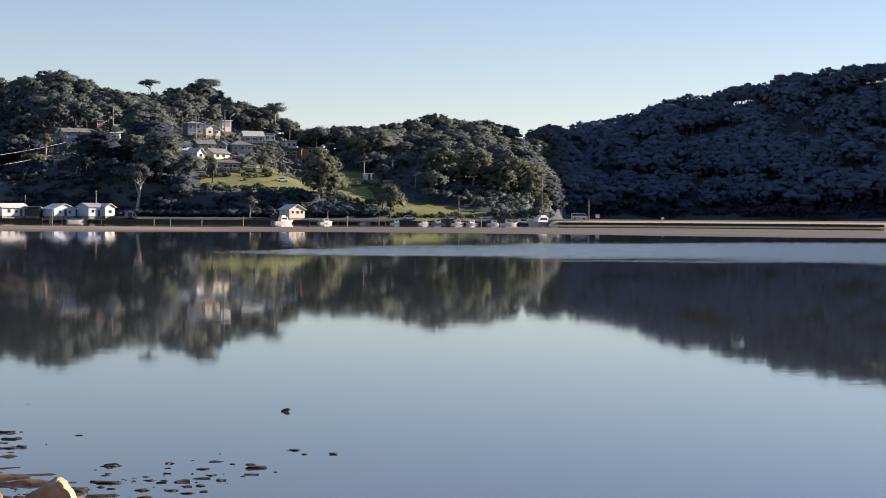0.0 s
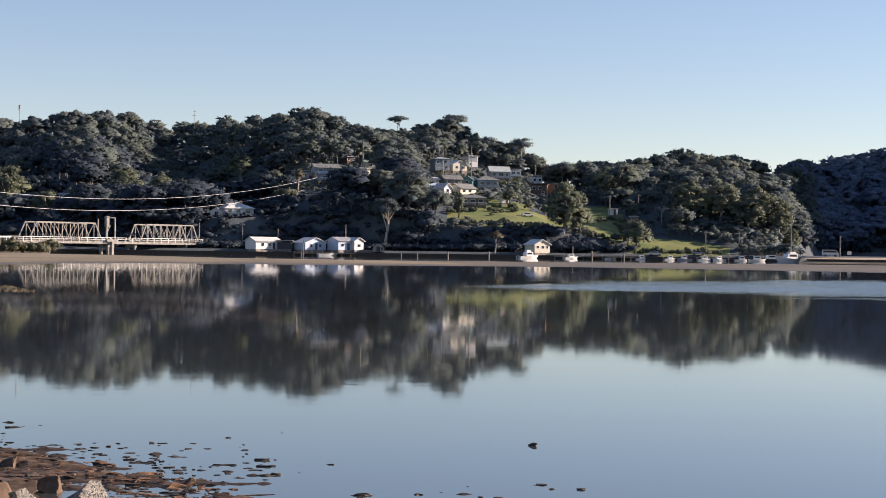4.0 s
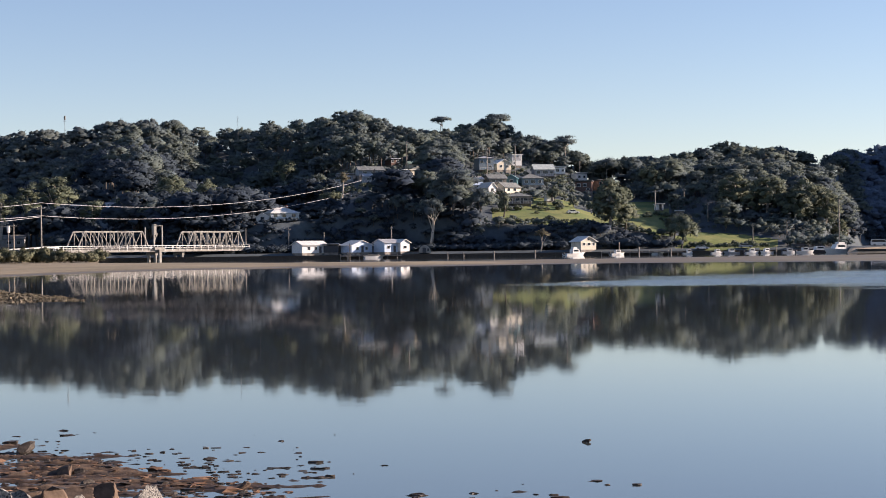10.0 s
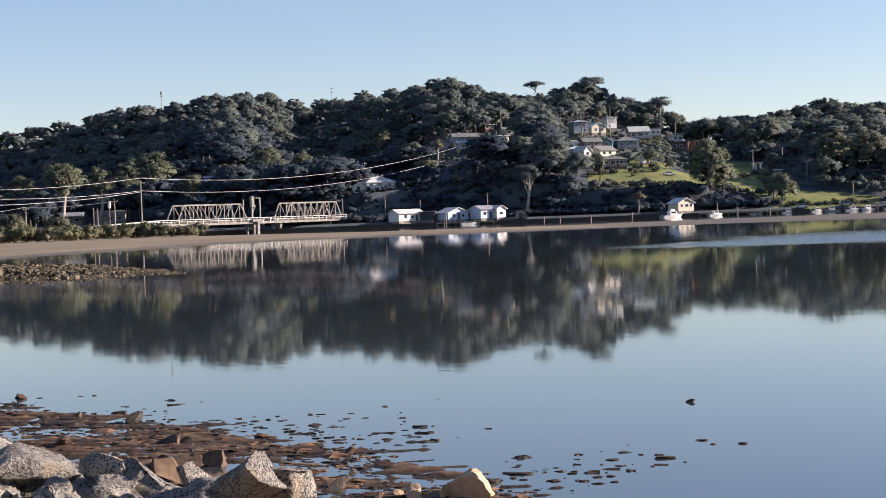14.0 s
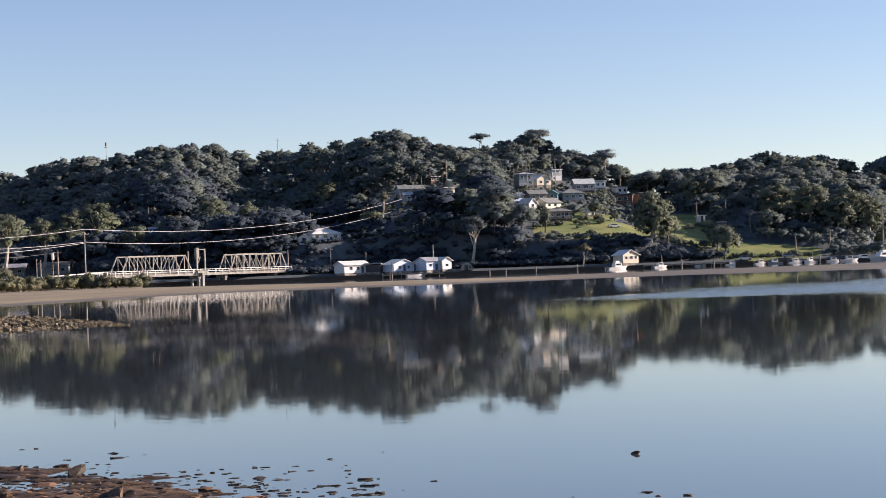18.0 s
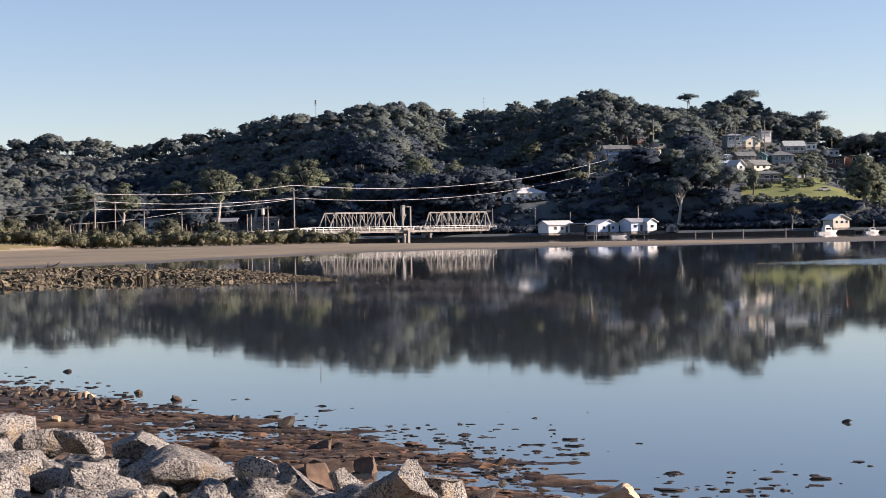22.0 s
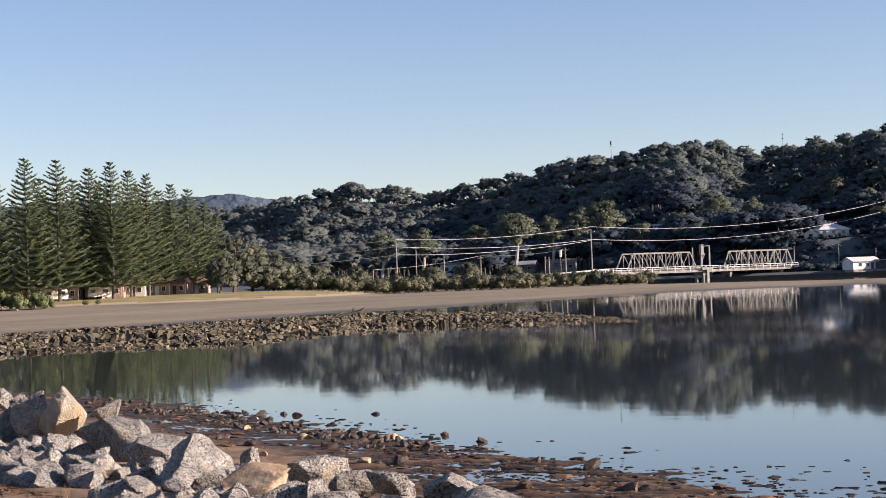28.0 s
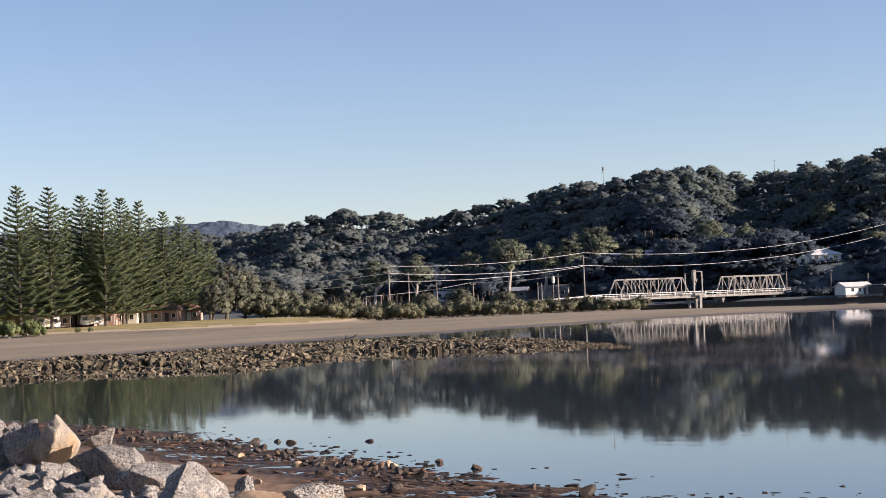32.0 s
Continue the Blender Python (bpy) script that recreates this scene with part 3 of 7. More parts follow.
def build_water():
    a = np.radians(np.arange(-180, 180, 3.0))
    rings = np.array([0.5, 8.0, 20.0, 45.0, 90.0, 180.0, 360.0, 600.0, 900.0])
    aa, dd = np.meshgrid(a, rings)
    verts = np.stack([-np.sin(aa) * dd, np.cos(aa) * dd, np.zeros_like(aa)], -1).reshape(-1, 3)
    na = len(a)
    i, j = np.meshgrid(np.arange(len(rings) - 1), np.arange(na), indexing="ij")
    j2 = (j + 1) % na
    quads = np.stack([i * na + j, i * na + j2, (i + 1) * na + j2, (i + 1) * na + j], -1).reshape(-1, 4)[:, ::-1]
    ob = new("water", mesh_of("water", verts, quads, M_WATER, True))
    tagged(ob, "still tidal water mirroring the hills and the sky", "water", kind="structure")


build_water()


# ---- foliage ----


def icosphere(level):
    bm = bmesh.new()
    bmesh.ops.create_icosphere(bm, subdivisions=level, radius=1.0)
    v = np.array([p.co[:] for p in bm.verts])
    f = np.array([[p.index for p in q.verts] for q in bm.faces])
    bm.free()
    return v, f


ICO_V, ICO_F = icosphere(1)
OCT_V = np.array([[1, 0, 0], [-1, 0, 0], [0, 1, 0], [0, -1, 0], [0, 0, 1], [0, 0, -1]], float)
OCT_F = np.array([[0, 2, 4], [2, 1, 4], [1, 3, 4], [3, 0, 4], [2, 0, 5], [1, 2, 5], [3, 1, 5], [0, 3, 5]])


def unit(v):
    return v / np.maximum(np.linalg.norm(v, axis=-1, keepdims=True), 1e-9)


def tufts(centres, radii, count, size, rng, ragged=0.3, core=0.80, hub=None, small=False):
    """Leafy clumps: at each centre count small leaf sprays round an ellipsoid with those radii, over a darker inner body."""
    centres, radii = np.asarray(centres, float), np.asarray(radii, float)
    n = len(centres)
    way = unit(rng.normal(size=(n, count, 3)) + np.array([0, 0, 0.25]))
    place = centres[:, None] + radii[:, None] * way * rng.uniform(1 - ragged, 1 + ragged * 0.6, (n, count, 1))
    normal = unit(way / radii[:, None] * radii.mean(1)[:, None, None] + 0.30 * rng.normal(size=(n, count, 3)))
    soft = unit(way / radii[:, None] * radii.mean(1)[:, None, None] + 0.22 * rng.normal(size=(n, count, 3)) + np.array([0, 0, 0.15]))
    if hub is not None:
        # the crown as a whole rounds the light, and its clumps less so
        soft = unit(0.55 * soft + 0.85 * unit(place - hub[:, None]) + np.array([0, 0, 0.25]) + 0.08 * rng.normal(size=(n, count, 3)))
    side = unit(np.cross(normal, unit(rng.normal(size=(n, count, 3)))))
    other = np.cross(normal, side)
    s = (np.broadcast_to(np.asarray(size, float).reshape(-1, 1, 1), (n, 1, 1)) * rng.uniform(0.6, 1.4, (n, count, 1)))
    pts = np.stack([place + side * s, place - side * s * 0.5 + other * s * 0.85, place - side * s * 0.5 - other * s * 0.85], 2).reshape(-1, 3)
    faces = np.arange(len(pts)).reshape(-1, 3)
    shade = np.repeat(soft[:, :, None], 3, 2).reshape(-1, 3)
    if core:
        bv, bf = (OCT_V * 1.18, OCT_F) if small else (ICO_V, ICO_F)
        jit = rng.uniform(0.72, 1.26, (n, len(bv), 1))
        turned = np.broadcast_to(bv[None], (n, *bv.shape))
        if small:
            # no two bodies stand the same way up
            p, q = rng.uniform(0, 1.57, (2, n, 1))
            tx, ty, tz = turned[..., 0], turned[..., 1] * np.cos(p) - turned[..., 2] * np.sin(p), turned[..., 1] * np.sin(p) + turned[..., 2] * np.cos(p)
            turned = np.stack([tx * np.cos(q) - ty * np.sin(q), tx * np.sin(q) + ty * np.cos(q), tz], -1)
        body = (centres[:, None] + radii[:, None] * core * turned * jit).reshape(-1, 3)
        bf = (bf[None] + (np.arange(n) * len(bv))[:, None, None]).reshape(-1, 3) + len(pts)
        pts, faces = np.concatenate([pts, body]), np.concatenate([faces, bf])
        round_ = unit(turned / radii[:, None])
        if hub is not None:
            round_ = unit(0.55 * round_ + 0.85 * unit(body.reshape(n, -1, 3) - hub[:, None]) + np.array([0, 0, 0.25]))
        shade = np.concatenate([shade, round_.reshape(-1, 3)])
    return pts, faces, shade


def crowns(base, height, width, clumps, rng, flat=0.74, low=0.45, span=1.12):
    """Centres and radii of the clumps of many trees at once: billows over the dome of each crown, round one inner body."""
    n = len(base)
    i = np.arange(clumps)
    up = 1.0 - span * (i + 0.5) / clumps
    ang = 2.39996 * i[None] + rng.uniform(0, 6.28, (n, 1)) + rng.normal(size=(n, clumps)) * 0.28
    up = np.clip(up[None] + rng.normal(size=(n, clumps)) * 0.10, 0.82 - span, 0.97)
    side = np.sqrt(1 - up ** 2)
    mid, tall = height * (0.45 + 0.5 * low), height * (0.5 - 0.5 * low)
    lop = rng.uniform(0.72, 1.12, (n, clumps))
    c = np.stack([np.cos(ang) * side * 0.37 * width[:, None] * lop, np.sin(ang) * side * 0.37 * width[:, None] * lop, mid[:, None] + up * (tall * 0.80)[:, None] * lop], -1) + base[:, None]
    r = width[:, None] * rng.uniform(0.75, 1.3, (n, clumps)) * (0.66 / math.sqrt(clumps))
    rr = np.stack([r * rng.uniform(0.8, 1.3, (n, clumps)), r * rng.uniform(0.8, 1.3, (n, clumps)), r * flat * rng.uniform(0.7, 1.2, (n, clumps))], -1)
    # the body takes the place of the lowest billow
    c[:, -1] = base + np.stack([0 * mid, 0 * mid, mid - 0.12 * tall], -1)
    rr[:, -1] = np.stack([0.19 * width, 0.19 * width, tall * 0.45], -1)
    return c.reshape(-1, 3), rr.reshape(-1, 3)


def trunks(base, height, rng):
    """Thin tapered stems, four-sided, for many trees at once."""
    n = len(base)
    k = np.array([[1, 0], [0, 1], [-1, 0], [0, -1]], float)
    lean = rng.normal(size=(n, 2)) * 0.05 * height[:, None]
    lo = np.concatenate([base[:, None, :2] + k[None] * (0.022 * height)[:, None, None], np.repeat(base[:, None, 2:] - 0.5, 4, 1)], -1)
    hi = np.concatenate([(base[:, :2] + lean)[:, None] + k[None] * (0.008 * height)[:, None, None], np.repeat((base[:, 2] + 0.8 * height)[:, None, None], 4, 1)], -1)
    v = np.concatenate([lo, hi], 1).reshape(-1, 3)
    q = np.array([[0, 1, 5, 4], [1, 2, 6, 5], [2, 3, 7, 6], [3, 0, 4, 7]])
    f = (q[None] + (np.arange(n) * 8)[:, None, None]).reshape(-1, 4)
    return v, f


HOUSE_SPOTS = []     # bearing, distance, half width in degrees, half depth: kept free of trees


def forest(name, label, a0, a1, spacing, material, bark, seed, clumps, count, hmin, hmax, keep=None, front=4):
    rng = np.random.RandomState(seed)
    area = 0.5 * radians(a1 - a0) * (1500 ** 2 - 540 ** 2)
    n = int(area / spacing ** 2)
    a = rng.uniform(a0, a1, n)
    d = np.sqrt(rng.uniform(540 ** 2, 1500 ** 2, n))
    ok = (d > FOOT(a) + front) & ~((a > -18) & (a < -14.2) & (d < 602) & (hmin > 3)) & (d < RIDGE(a) + 25) & ~in_lawn(a, d, 1.1)
    for ha, hd, wa, wd in HOUSE_SPOTS:
        ok &= ~((np.abs(a - ha) < wa) & (np.abs(d - hd) < wd)) if hmax > 5 else ~((np.abs(a - ha) < wa) & (np.abs(d - hd - 14) < wd - 13))
    if keep is not None:
        ok &= keep(a, d)
    a, d = a[ok], d[ok]
    x, y = -np.sin(np.radians(a)) * d, np.cos(np.radians(a)) * d
    z = ground_height(x, y)
    base = np.stack([x, y, z], -1)
    h = rng.uniform(hmin, hmax, len(x)) * (0.62 + 0.80 * vnoise(x / 21, y / 21))
    # only scrub grows below the lawns and the houses
    low = (hmin > 6) & ((a > -10.9) & (a < -4.3) & (d < 690) | (a > -14.5) & (a < -10.9) & (d < 590))
    h = np.where(low, h * np.where((a > -9.6) & (d > 568), 0.13, 0.30), h)
    h = np.where((a > -2.6) & (a < 3.2) & (d > 590) & (d < 640), h * 0.65, h)
    # the wind keeps the crest low and even
    if hmin > 6:
        h = np.where(d > RIDGE(a) - np.where(a > 6, 140, 70), np.minimum(h, 11.0 + 4.5 * vnoise(x / 17 + 3, y / 17)), h)
    h = np.where((np.abs(a + 3.3) < 0.75) & (d > 690), np.minimum(h, 8.5), h)
    h = np.where((a > -17.4) & (a < -11.5) & (d > 600) & (d < 715), np.minimum(h, 9.5), h)
    h = np.where((a > -12.6) & (a < -10.3) & (d > 585) & (d < 645), h * 0.4, h)
    # gardens before the houses by the bridge keep their trees low
    for ha, wa, hd, k in ((14.9, 0.85, 640, 0.28), (12.4, 0.45, 622, 0.3), (11.1, 0.6, 614, 0.3), (8.9, 0.6, 664, 0.42), (7.75, 0.55, 664, 0.42), (4.1, 0.3, 856, 0.8), (-8.7, 0.7, 664, 0.5), (-4.8, 0.6, 650, 0.5), (2.3, 0.9, 583, 0.27), (0.5, 1.5, 606, 0.42)):
        h = np.where((np.abs(a - ha) < wa) & (d < hd) & (d > hd - 75) & (hmax > 5), h * k, h)
    w = h * rng.uniform(0.8, 1.2, len(x))
    if material in (M_HAZED_SHADE, M_FAR, M_SHADE_LEAVES) and hmax > 7:
        w = h * (rng.uniform(1.1, 1.5, len(x)) if material is not M_FAR else rng.uniform(0.85, 1.2, len(x)))
    if hmax < 5:
        w = h * rng.uniform(1.2, 1.9, len(x))
    c, r = crowns(base, h, w, clumps, rng, 0.60, low=0.10 if material is M_HAZED_SHADE else 0.25 if hmax > 5 else 0.08)
    size = np.repeat(w * (0.062 if clumps < 12 else 0.036 if material is M_SHADE_LEAVES else 0.031 if material is not M_FAR else 0.036), clumps)
    tagged(new(name, leafy(name, tufts(c, r, count, size, rng, 0.36, 0.66 if clumps < 12 else 0.74, np.repeat(base + np.stack([0 * h, 0 * h, 0.42 * h], -1), clumps, 0), clumps > 12), material)), label, "forest", kind="stuff")
    v, f = trunks(base, h, rng)
    tagged(new(name + "_trunks", mesh_of(name + "_trunks", v, f, bark)), "thin pale trunks under the forest crowns", "forest", kind="stuff")
    


def shaded_slope(a, d):
    """Where slope shade is put into dark leaves: below the crest of the hill behind the bridge, in patches, with gums
    among it.
    """
    x, y = -np.sin(np.radians(a)) * d, np.cos(np.radians(a)) * d
    return (a > -4.5) & (a < 15.5 + 2 * vnoise(x / 30, y / 30)) & (d < np.where(a > 0.9, RIDGE(a) - 85 - 90 * vnoise(x / 45 + 7, y / 45), 612 + 40 * vnoise(x / 30 + 7, y / 30))) & (vnoise(x / 16 + 31, y / 16) < 0.80)


def build_forests():
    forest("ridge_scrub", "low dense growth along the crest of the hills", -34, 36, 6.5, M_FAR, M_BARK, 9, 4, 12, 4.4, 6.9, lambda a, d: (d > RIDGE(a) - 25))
    forest("understorey", "dense dark shrubs and saplings below the gums on the steep bank", -33, 10, 3.9, M_SHADE_LEAVES, M_BARK, 6, 5, 14, 3.5, 6.5,
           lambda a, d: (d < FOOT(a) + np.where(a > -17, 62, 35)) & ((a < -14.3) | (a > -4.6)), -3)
    forest("bank_scrub", "dark tangled scrub on the steep bank above the boatsheds", -11.4, 8.8, 1.95, M_SHADE_LEAVES, M_BARK, 7, 4, 18, 1.4, 2.8, lambda a, d: (d < np.where(a < -4.3, 560, np.where((a > 0.3) & (a < 4.4), 602, 575))) & (d > 546) & ~((np.abs(a - 2.4) < 0.95) & (d > 571)), -14)
    forest("knoll_scrub", "dense shrubs and young gums under the trees of the knoll", -14.4, -9.9, 3.7, M_FOREST, M_BARK, 12, 5, 18, 2.9, 6.2, lambda a, d: (d > 578) & (d < 690))
    forest("point_scrub", "low sunlit scrub at the foot of the knoll", -17.2, -13.8, 2.5, M_FOREST, M_BARK, 10, 4, 18, 2.2, 5.0, lambda a, d: (d > 562) & (d < np.where(a > -17.2, 612, 700)), -60)
    forest("brow_scrub", "low scrub along the brow of the bank", -10.4, -4.3, 2.4, M_FOREST, M_BARK, 8, 3, 20, 1.0, 2.0, lambda a, d: (d > 562) & (d < 571), -3)
    forest("slope_scrub", "dark scrub on the bank below the white house", 1.1, 3.4, 2.2, M_SHADE_LEAVES, M_BARK, 15, 5, 18, 2.2, 3.8, lambda a, d: (d > 548) & (d < 564), -14)
    forest("garden_scrub", "dark garden shrubs between and behind the hillside houses", -10.4, 1.3, 3.0, M_FOREST, M_BARK, 14, 5, 13, 1.0, 2.2, lambda a, d: (d > 603) & (d < 770))
    forest("hill_forest", "dense grey-green eucalypt forest on the near hill slopes", -17.2, 13, 8.2, M_FOREST, M_BARK, 3, 34, 15, 8, 14,
               lambda a, d: (d < 970) & (a < 6.5 + 6 * vnoise(a * 60, d * 0.7) * (d < 840)) & ~shaded_slope(a, d))
    forest("gully_forest", "dark blue-green forest on the hill, slope shade put into its leaf colour", -4.5, 17.5, 8.0, M_SHADE_LEAVES, M_BARK, 13, 30, 11, 8, 13, shaded_slope)
    forest("shaded_hill_forest", "dense forest on the shaded hill across the inlet", -34, -16.5, 7.9, M_HAZED_SHADE, M_BARK, 4, 22, 7, 9, 15,
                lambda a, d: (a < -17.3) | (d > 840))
    forest("far_hill_forest", "dense bluish-green forest on the farther hills", 6.5, 31, 9.2, M_FAR, M_BARK, 5, 16, 8, 8.2, 13.6, lambda a, d: ((a > 6.5 + 6 * vnoise(a * 60, d * 0.7)) | (d > 840)) & ~shaded_slope(a, d))


def distant_ridge():
    """A wooded ridge two kilometres off, haze put into its blue colour, that closes the valley beside the pines."""
    top = curve([(16, 2.5), (18.5, 2.9), (20.4, 3.14), (21.3, 3.26), (22.2, 3.42), (23.3, 3.43), (25, 3.2), (28, 3.3), (34, 3.0)])
    a, t = np.meshgrid(np.arange(16, 34, 0.04), np.linspace(0, 1, 26))
    d = 1800 + 260 * t
    x, y = -np.sin(np.radians(a)) * d, np.cos(np.radians(a)) * d
    z = (2.4 + 2060 * np.tan(np.radians(top(a))) - 9) * smooth01(t * 0.9 + 0.1) + 8 * (fbm(x / 14, y / 30, 3) - 0.1) * smooth01(t * 6)
    k = np.arange(a.size).reshape(a.shape)
    f = np.stack([k[:-1, :-1], k[:-1, 1:], k[1:, 1:], k[1:, :-1]], -1).reshape(-1, 4)
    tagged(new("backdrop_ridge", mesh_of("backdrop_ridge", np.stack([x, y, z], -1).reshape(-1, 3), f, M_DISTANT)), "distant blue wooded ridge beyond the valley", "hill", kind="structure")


# ---- buildings ----
def gable_roof(w, d, z, rise, over=0.5, thick=0.16, along="x"):
    """Two slabs that meet in a ridge along x or y."""
    bm = bmesh.new()
    half, length = (d / 2 + over, w + 2 * over) if along == "x" else (w / 2 + over, d + 2 * over)
    drop = rise * half / (half - over)
    for sgn in (-1, 1):
        run = math.hypot(half, drop)
        m = Matrix.Translation((0, sgn * half / 2, z + rise - drop / 2 + thick / 2)) @ Matrix.Rotation(-sgn * math.atan2(drop, half), 4, "X") @ Matrix.Diagonal((length, run + 0.03, thick, 1))
        if along == "y":
            m = Matrix.Rotation(radians(90), 4, "Z") @ m
        bmesh.ops.create_cube(bm, size=1.0, matrix=m)
    return bm


def hip_roof(w, d, z, rise, over=0.5):
    bm = bmesh.new()
    x, y = w / 2 + over, d / 2 + over
    r = max(0.0, x - y)
    low = [bm.verts.new(p) for p in ((-x, -y, z), (x, -y, z), (x, y, z), (-x, y, z))]
    under = [bm.verts.new((v.co.x, v.co.y, z - 0.15)) for v in low]
    a, b = bm.verts.new((-r, 0, z + rise)), bm.verts.new((r + 0.01, 0, z + rise))
    bm.faces.new((low[0], low[1], b, a))
    bm.faces.new((low[2], low[3], a, b))
    bm.faces.new((low[1], low[2], b))
    bm.faces.new((low[3], low[0], a))
    for i in range(4):
        bm.faces.new((under[i], under[(i + 1) % 4], low[(i + 1) % 4], low[i]))
    bm.faces.new(list(reversed(under)))
    bmesh.ops.recalc_face_normals(bm, faces=bm.faces)
    return bm


def gable_walls(w, d, h, rise, along):
    if along == "x":
        bm = prism([(-d / 2, 0), (d / 2, 0), (d / 2, h), (0, h + rise), (-d / 2, h)], -w / 2, w / 2)
        bmesh.ops.rotate(bm, verts=bm.verts, matrix=Matrix.Rotation(radians(90), 3, "Z"))
        return bm
    return prism([(-w / 2, 0), (w / 2, 0), (w / 2, h), (0, h + rise), (-w / 2, h)], -d / 2, d / 2)


def window(parent, x, z, w, h, y, frame_mat=None, bars=1):
    """A window on the front: a frame proud of the wall, with its panes set into it."""
    f = frame_mat or M_WHITE
    bm = bmesh.new()
    t = 0.09
    add_box(bm, x - w / 2, x + w / 2, y - 0.07, y + 0.05, z - h / 2, z - h / 2 + t)
    add_box(bm, x - w / 2, x + w / 2, y - 0.07, y + 0.05, z + h / 2 - t, z + h / 2)
    add_box(bm, x - w / 2, x - w / 2 + t, y - 0.07, y + 0.05, z - h / 2 + t, z + h / 2 - t)
    add_box(bm, x + w / 2 - t, x + w / 2, y - 0.07, y + 0.05, z - h / 2 + t, z + h / 2 - t)
    ob = part("window", bm, f, parent)
    n = bars + 1
    for i in range(n):
        a, b = x - w / 2 + t + (w - 2 * t) * i / n, x - w / 2 + t + (w - 2 * t) * (i + 1) / n
        part("pane", box(a + 0.02, b - 0.02, y - 0.03, y + 0.04, z - h / 2 + t, z + h / 2 - t), M_GLASS, ob)


def house(name, label, bearing, dist, w, d, h, rise, roof, wall_mat, roof_mat, turn=0.0, along="x", windows=(), door=None, deck=0.0, chimney=False, group="houses on the hill", category="house", panel=None, raised=0.3):
    x, y = polar(bearing, dist)
    base = height_at(x, y)
    ob = thing(name, label, category, group, pose(x, y, base + raised, 0, 0, bearing + turn))
    if roof == "gable":
        part("wall", gable_walls(w, d, h, rise, along), wall_mat, ob)
        part("roof", gable_roof(w, d, h, rise, 0.5, 0.16, along), roof_mat, ob)
    elif roof == "hip":
        part("wall", box(-w / 2, w / 2, -d / 2, d / 2, 0, h), wall_mat, ob)
        part("roof", hip_roof(w, d, h + 0.15, rise), roof_mat, ob)
    else:
        part("wall", box(-w / 2, w / 2, -d / 2, d / 2, 0, h), wall_mat, ob)
        slab = prism([(-d / 2 - 0.6, h + rise), (d / 2 + 0.4, h), (d / 2 + 0.4, h + 0.22), (-d / 2 - 0.6, h + rise + 0.22)], -w / 2 - 0.4, w / 2 + 0.4)
        bmesh.ops.rotate(slab, verts=slab.verts, matrix=Matrix.Rotation(radians(90), 3, "Z"))
        part("roof", slab, roof_mat, ob)
    part("footing", box(-w / 2 + 0.1, w / 2 - 0.1, -d / 2 + 0.1, d / 2 - 0.1, -4.5 - raised, -0.003), M_DARK if group == "houses by the bridge" else M_TIMBER, ob)
    for (wx, wz, ww, wh, *bars) in windows:
        window(ob, wx, wz, ww, wh, -d / 2, bars=bars[0] if bars else 1)
    if door is not None:
        dr = part("door", box(door - 0.45, door + 0.45, -d / 2 - 0.06, -d / 2 + 0.03, 0.02, 2.06), M_DARK, ob)
        part("door_handle", box(door + 0.28, door + 0.36, -d / 2 - 0.12, -d / 2 - 0.06, 0.98, 1.08), M_STEEL, dr)
    if panel:
        part("wall_panel", box(panel[0], panel[1], -d / 2 - 0.05, -d / 2 + 0.02, panel[2], panel[3]), panel[4], ob)
    if deck:
        part("deck", box(-w / 2, w / 2, -d / 2 - deck, -d / 2 - 0.004, -0.2, -0.02), M_TIMBER, ob)
        rail = bmesh.new()
        add_box(rail, -w / 2, w / 2, -d / 2 - deck, -d / 2 - deck + 0.08, 0.85, 0.95)
        for i in range(int(w) + 1):
            px = -w / 2 + 0.04 + (w - 0.08) * i / int(w)
            add_box(rail, px - 0.04, px + 0.04, -d / 2 - deck, -d / 2 - deck + 0.08, -0.02, 0.85)
        part("railing", rail, M_WHITE, ob)
        for px in (-w / 2 + 0.2, 0, w / 2 - 0.2):
            part("post", bar((px, -d / 2 - deck + 0.15, -5 - raised), (px, -d / 2 - deck + 0.15, -0.2), 0.16), M_TIMBER, ob)
    if chimney:
        part("chimney", box(w * 0.18, w * 0.18 + 0.7, -0.35, 0.35, h + rise * 0.4, h + rise + 0.9, 0.03), M_BRICK, ob)
    if len(HOUSE_SPOTS) < 60:
        HOUSE_SPOTS.append((bearing, dist - 14, math.degrees((w / 2 + 2.0) / dist), d / 2 + 17))
    return ob


# on the hill, from its crown down: bearing and the height angle of the floor
def hill_house(label, bearing, rise, *rest, name="house", **more):
    return house(name, label, bearing, slope_spot(bearing, rise), *rest, **more)


hill_house("two-storey white cube house with a dark framed window under trees", -5.79, 2.80, 4.3, 4.6, 4.4, 0.1, "flat", M_WHITE, M_WHITE, 26, windows=((0, 3.1, 2.4, 1.6, 1), (-1.2, 1.1, 1.0, 1.0)), panel=(-1.7, 1.7, 2.1, 4.1, M_GREY))
hill_house("blue-grey weatherboard house with a deck beside a tall pole", -4.74, 2.66, 6.2, 6.5, 4.6, 0.9, "hip", M_BLUEGREY, M_ROOF_GREY, 18, windows=((-1.9, 3.3, 1.5, 1.2), (0.9, 3.3, 2.0, 1.3), (1.6, 1.2, 1.4, 1.2)), deck=1.8)
hill_house("cream house with a wide pale gabled roof", -5.30, 2.66, 6.6, 6, 2.5, 1.7, "gable", M_CREAM, M_ROOF_PALE, 30, "y", windows=((-1.5, 1.4, 1.4, 1.1), (1.5, 1.4, 1.4, 1.1)))
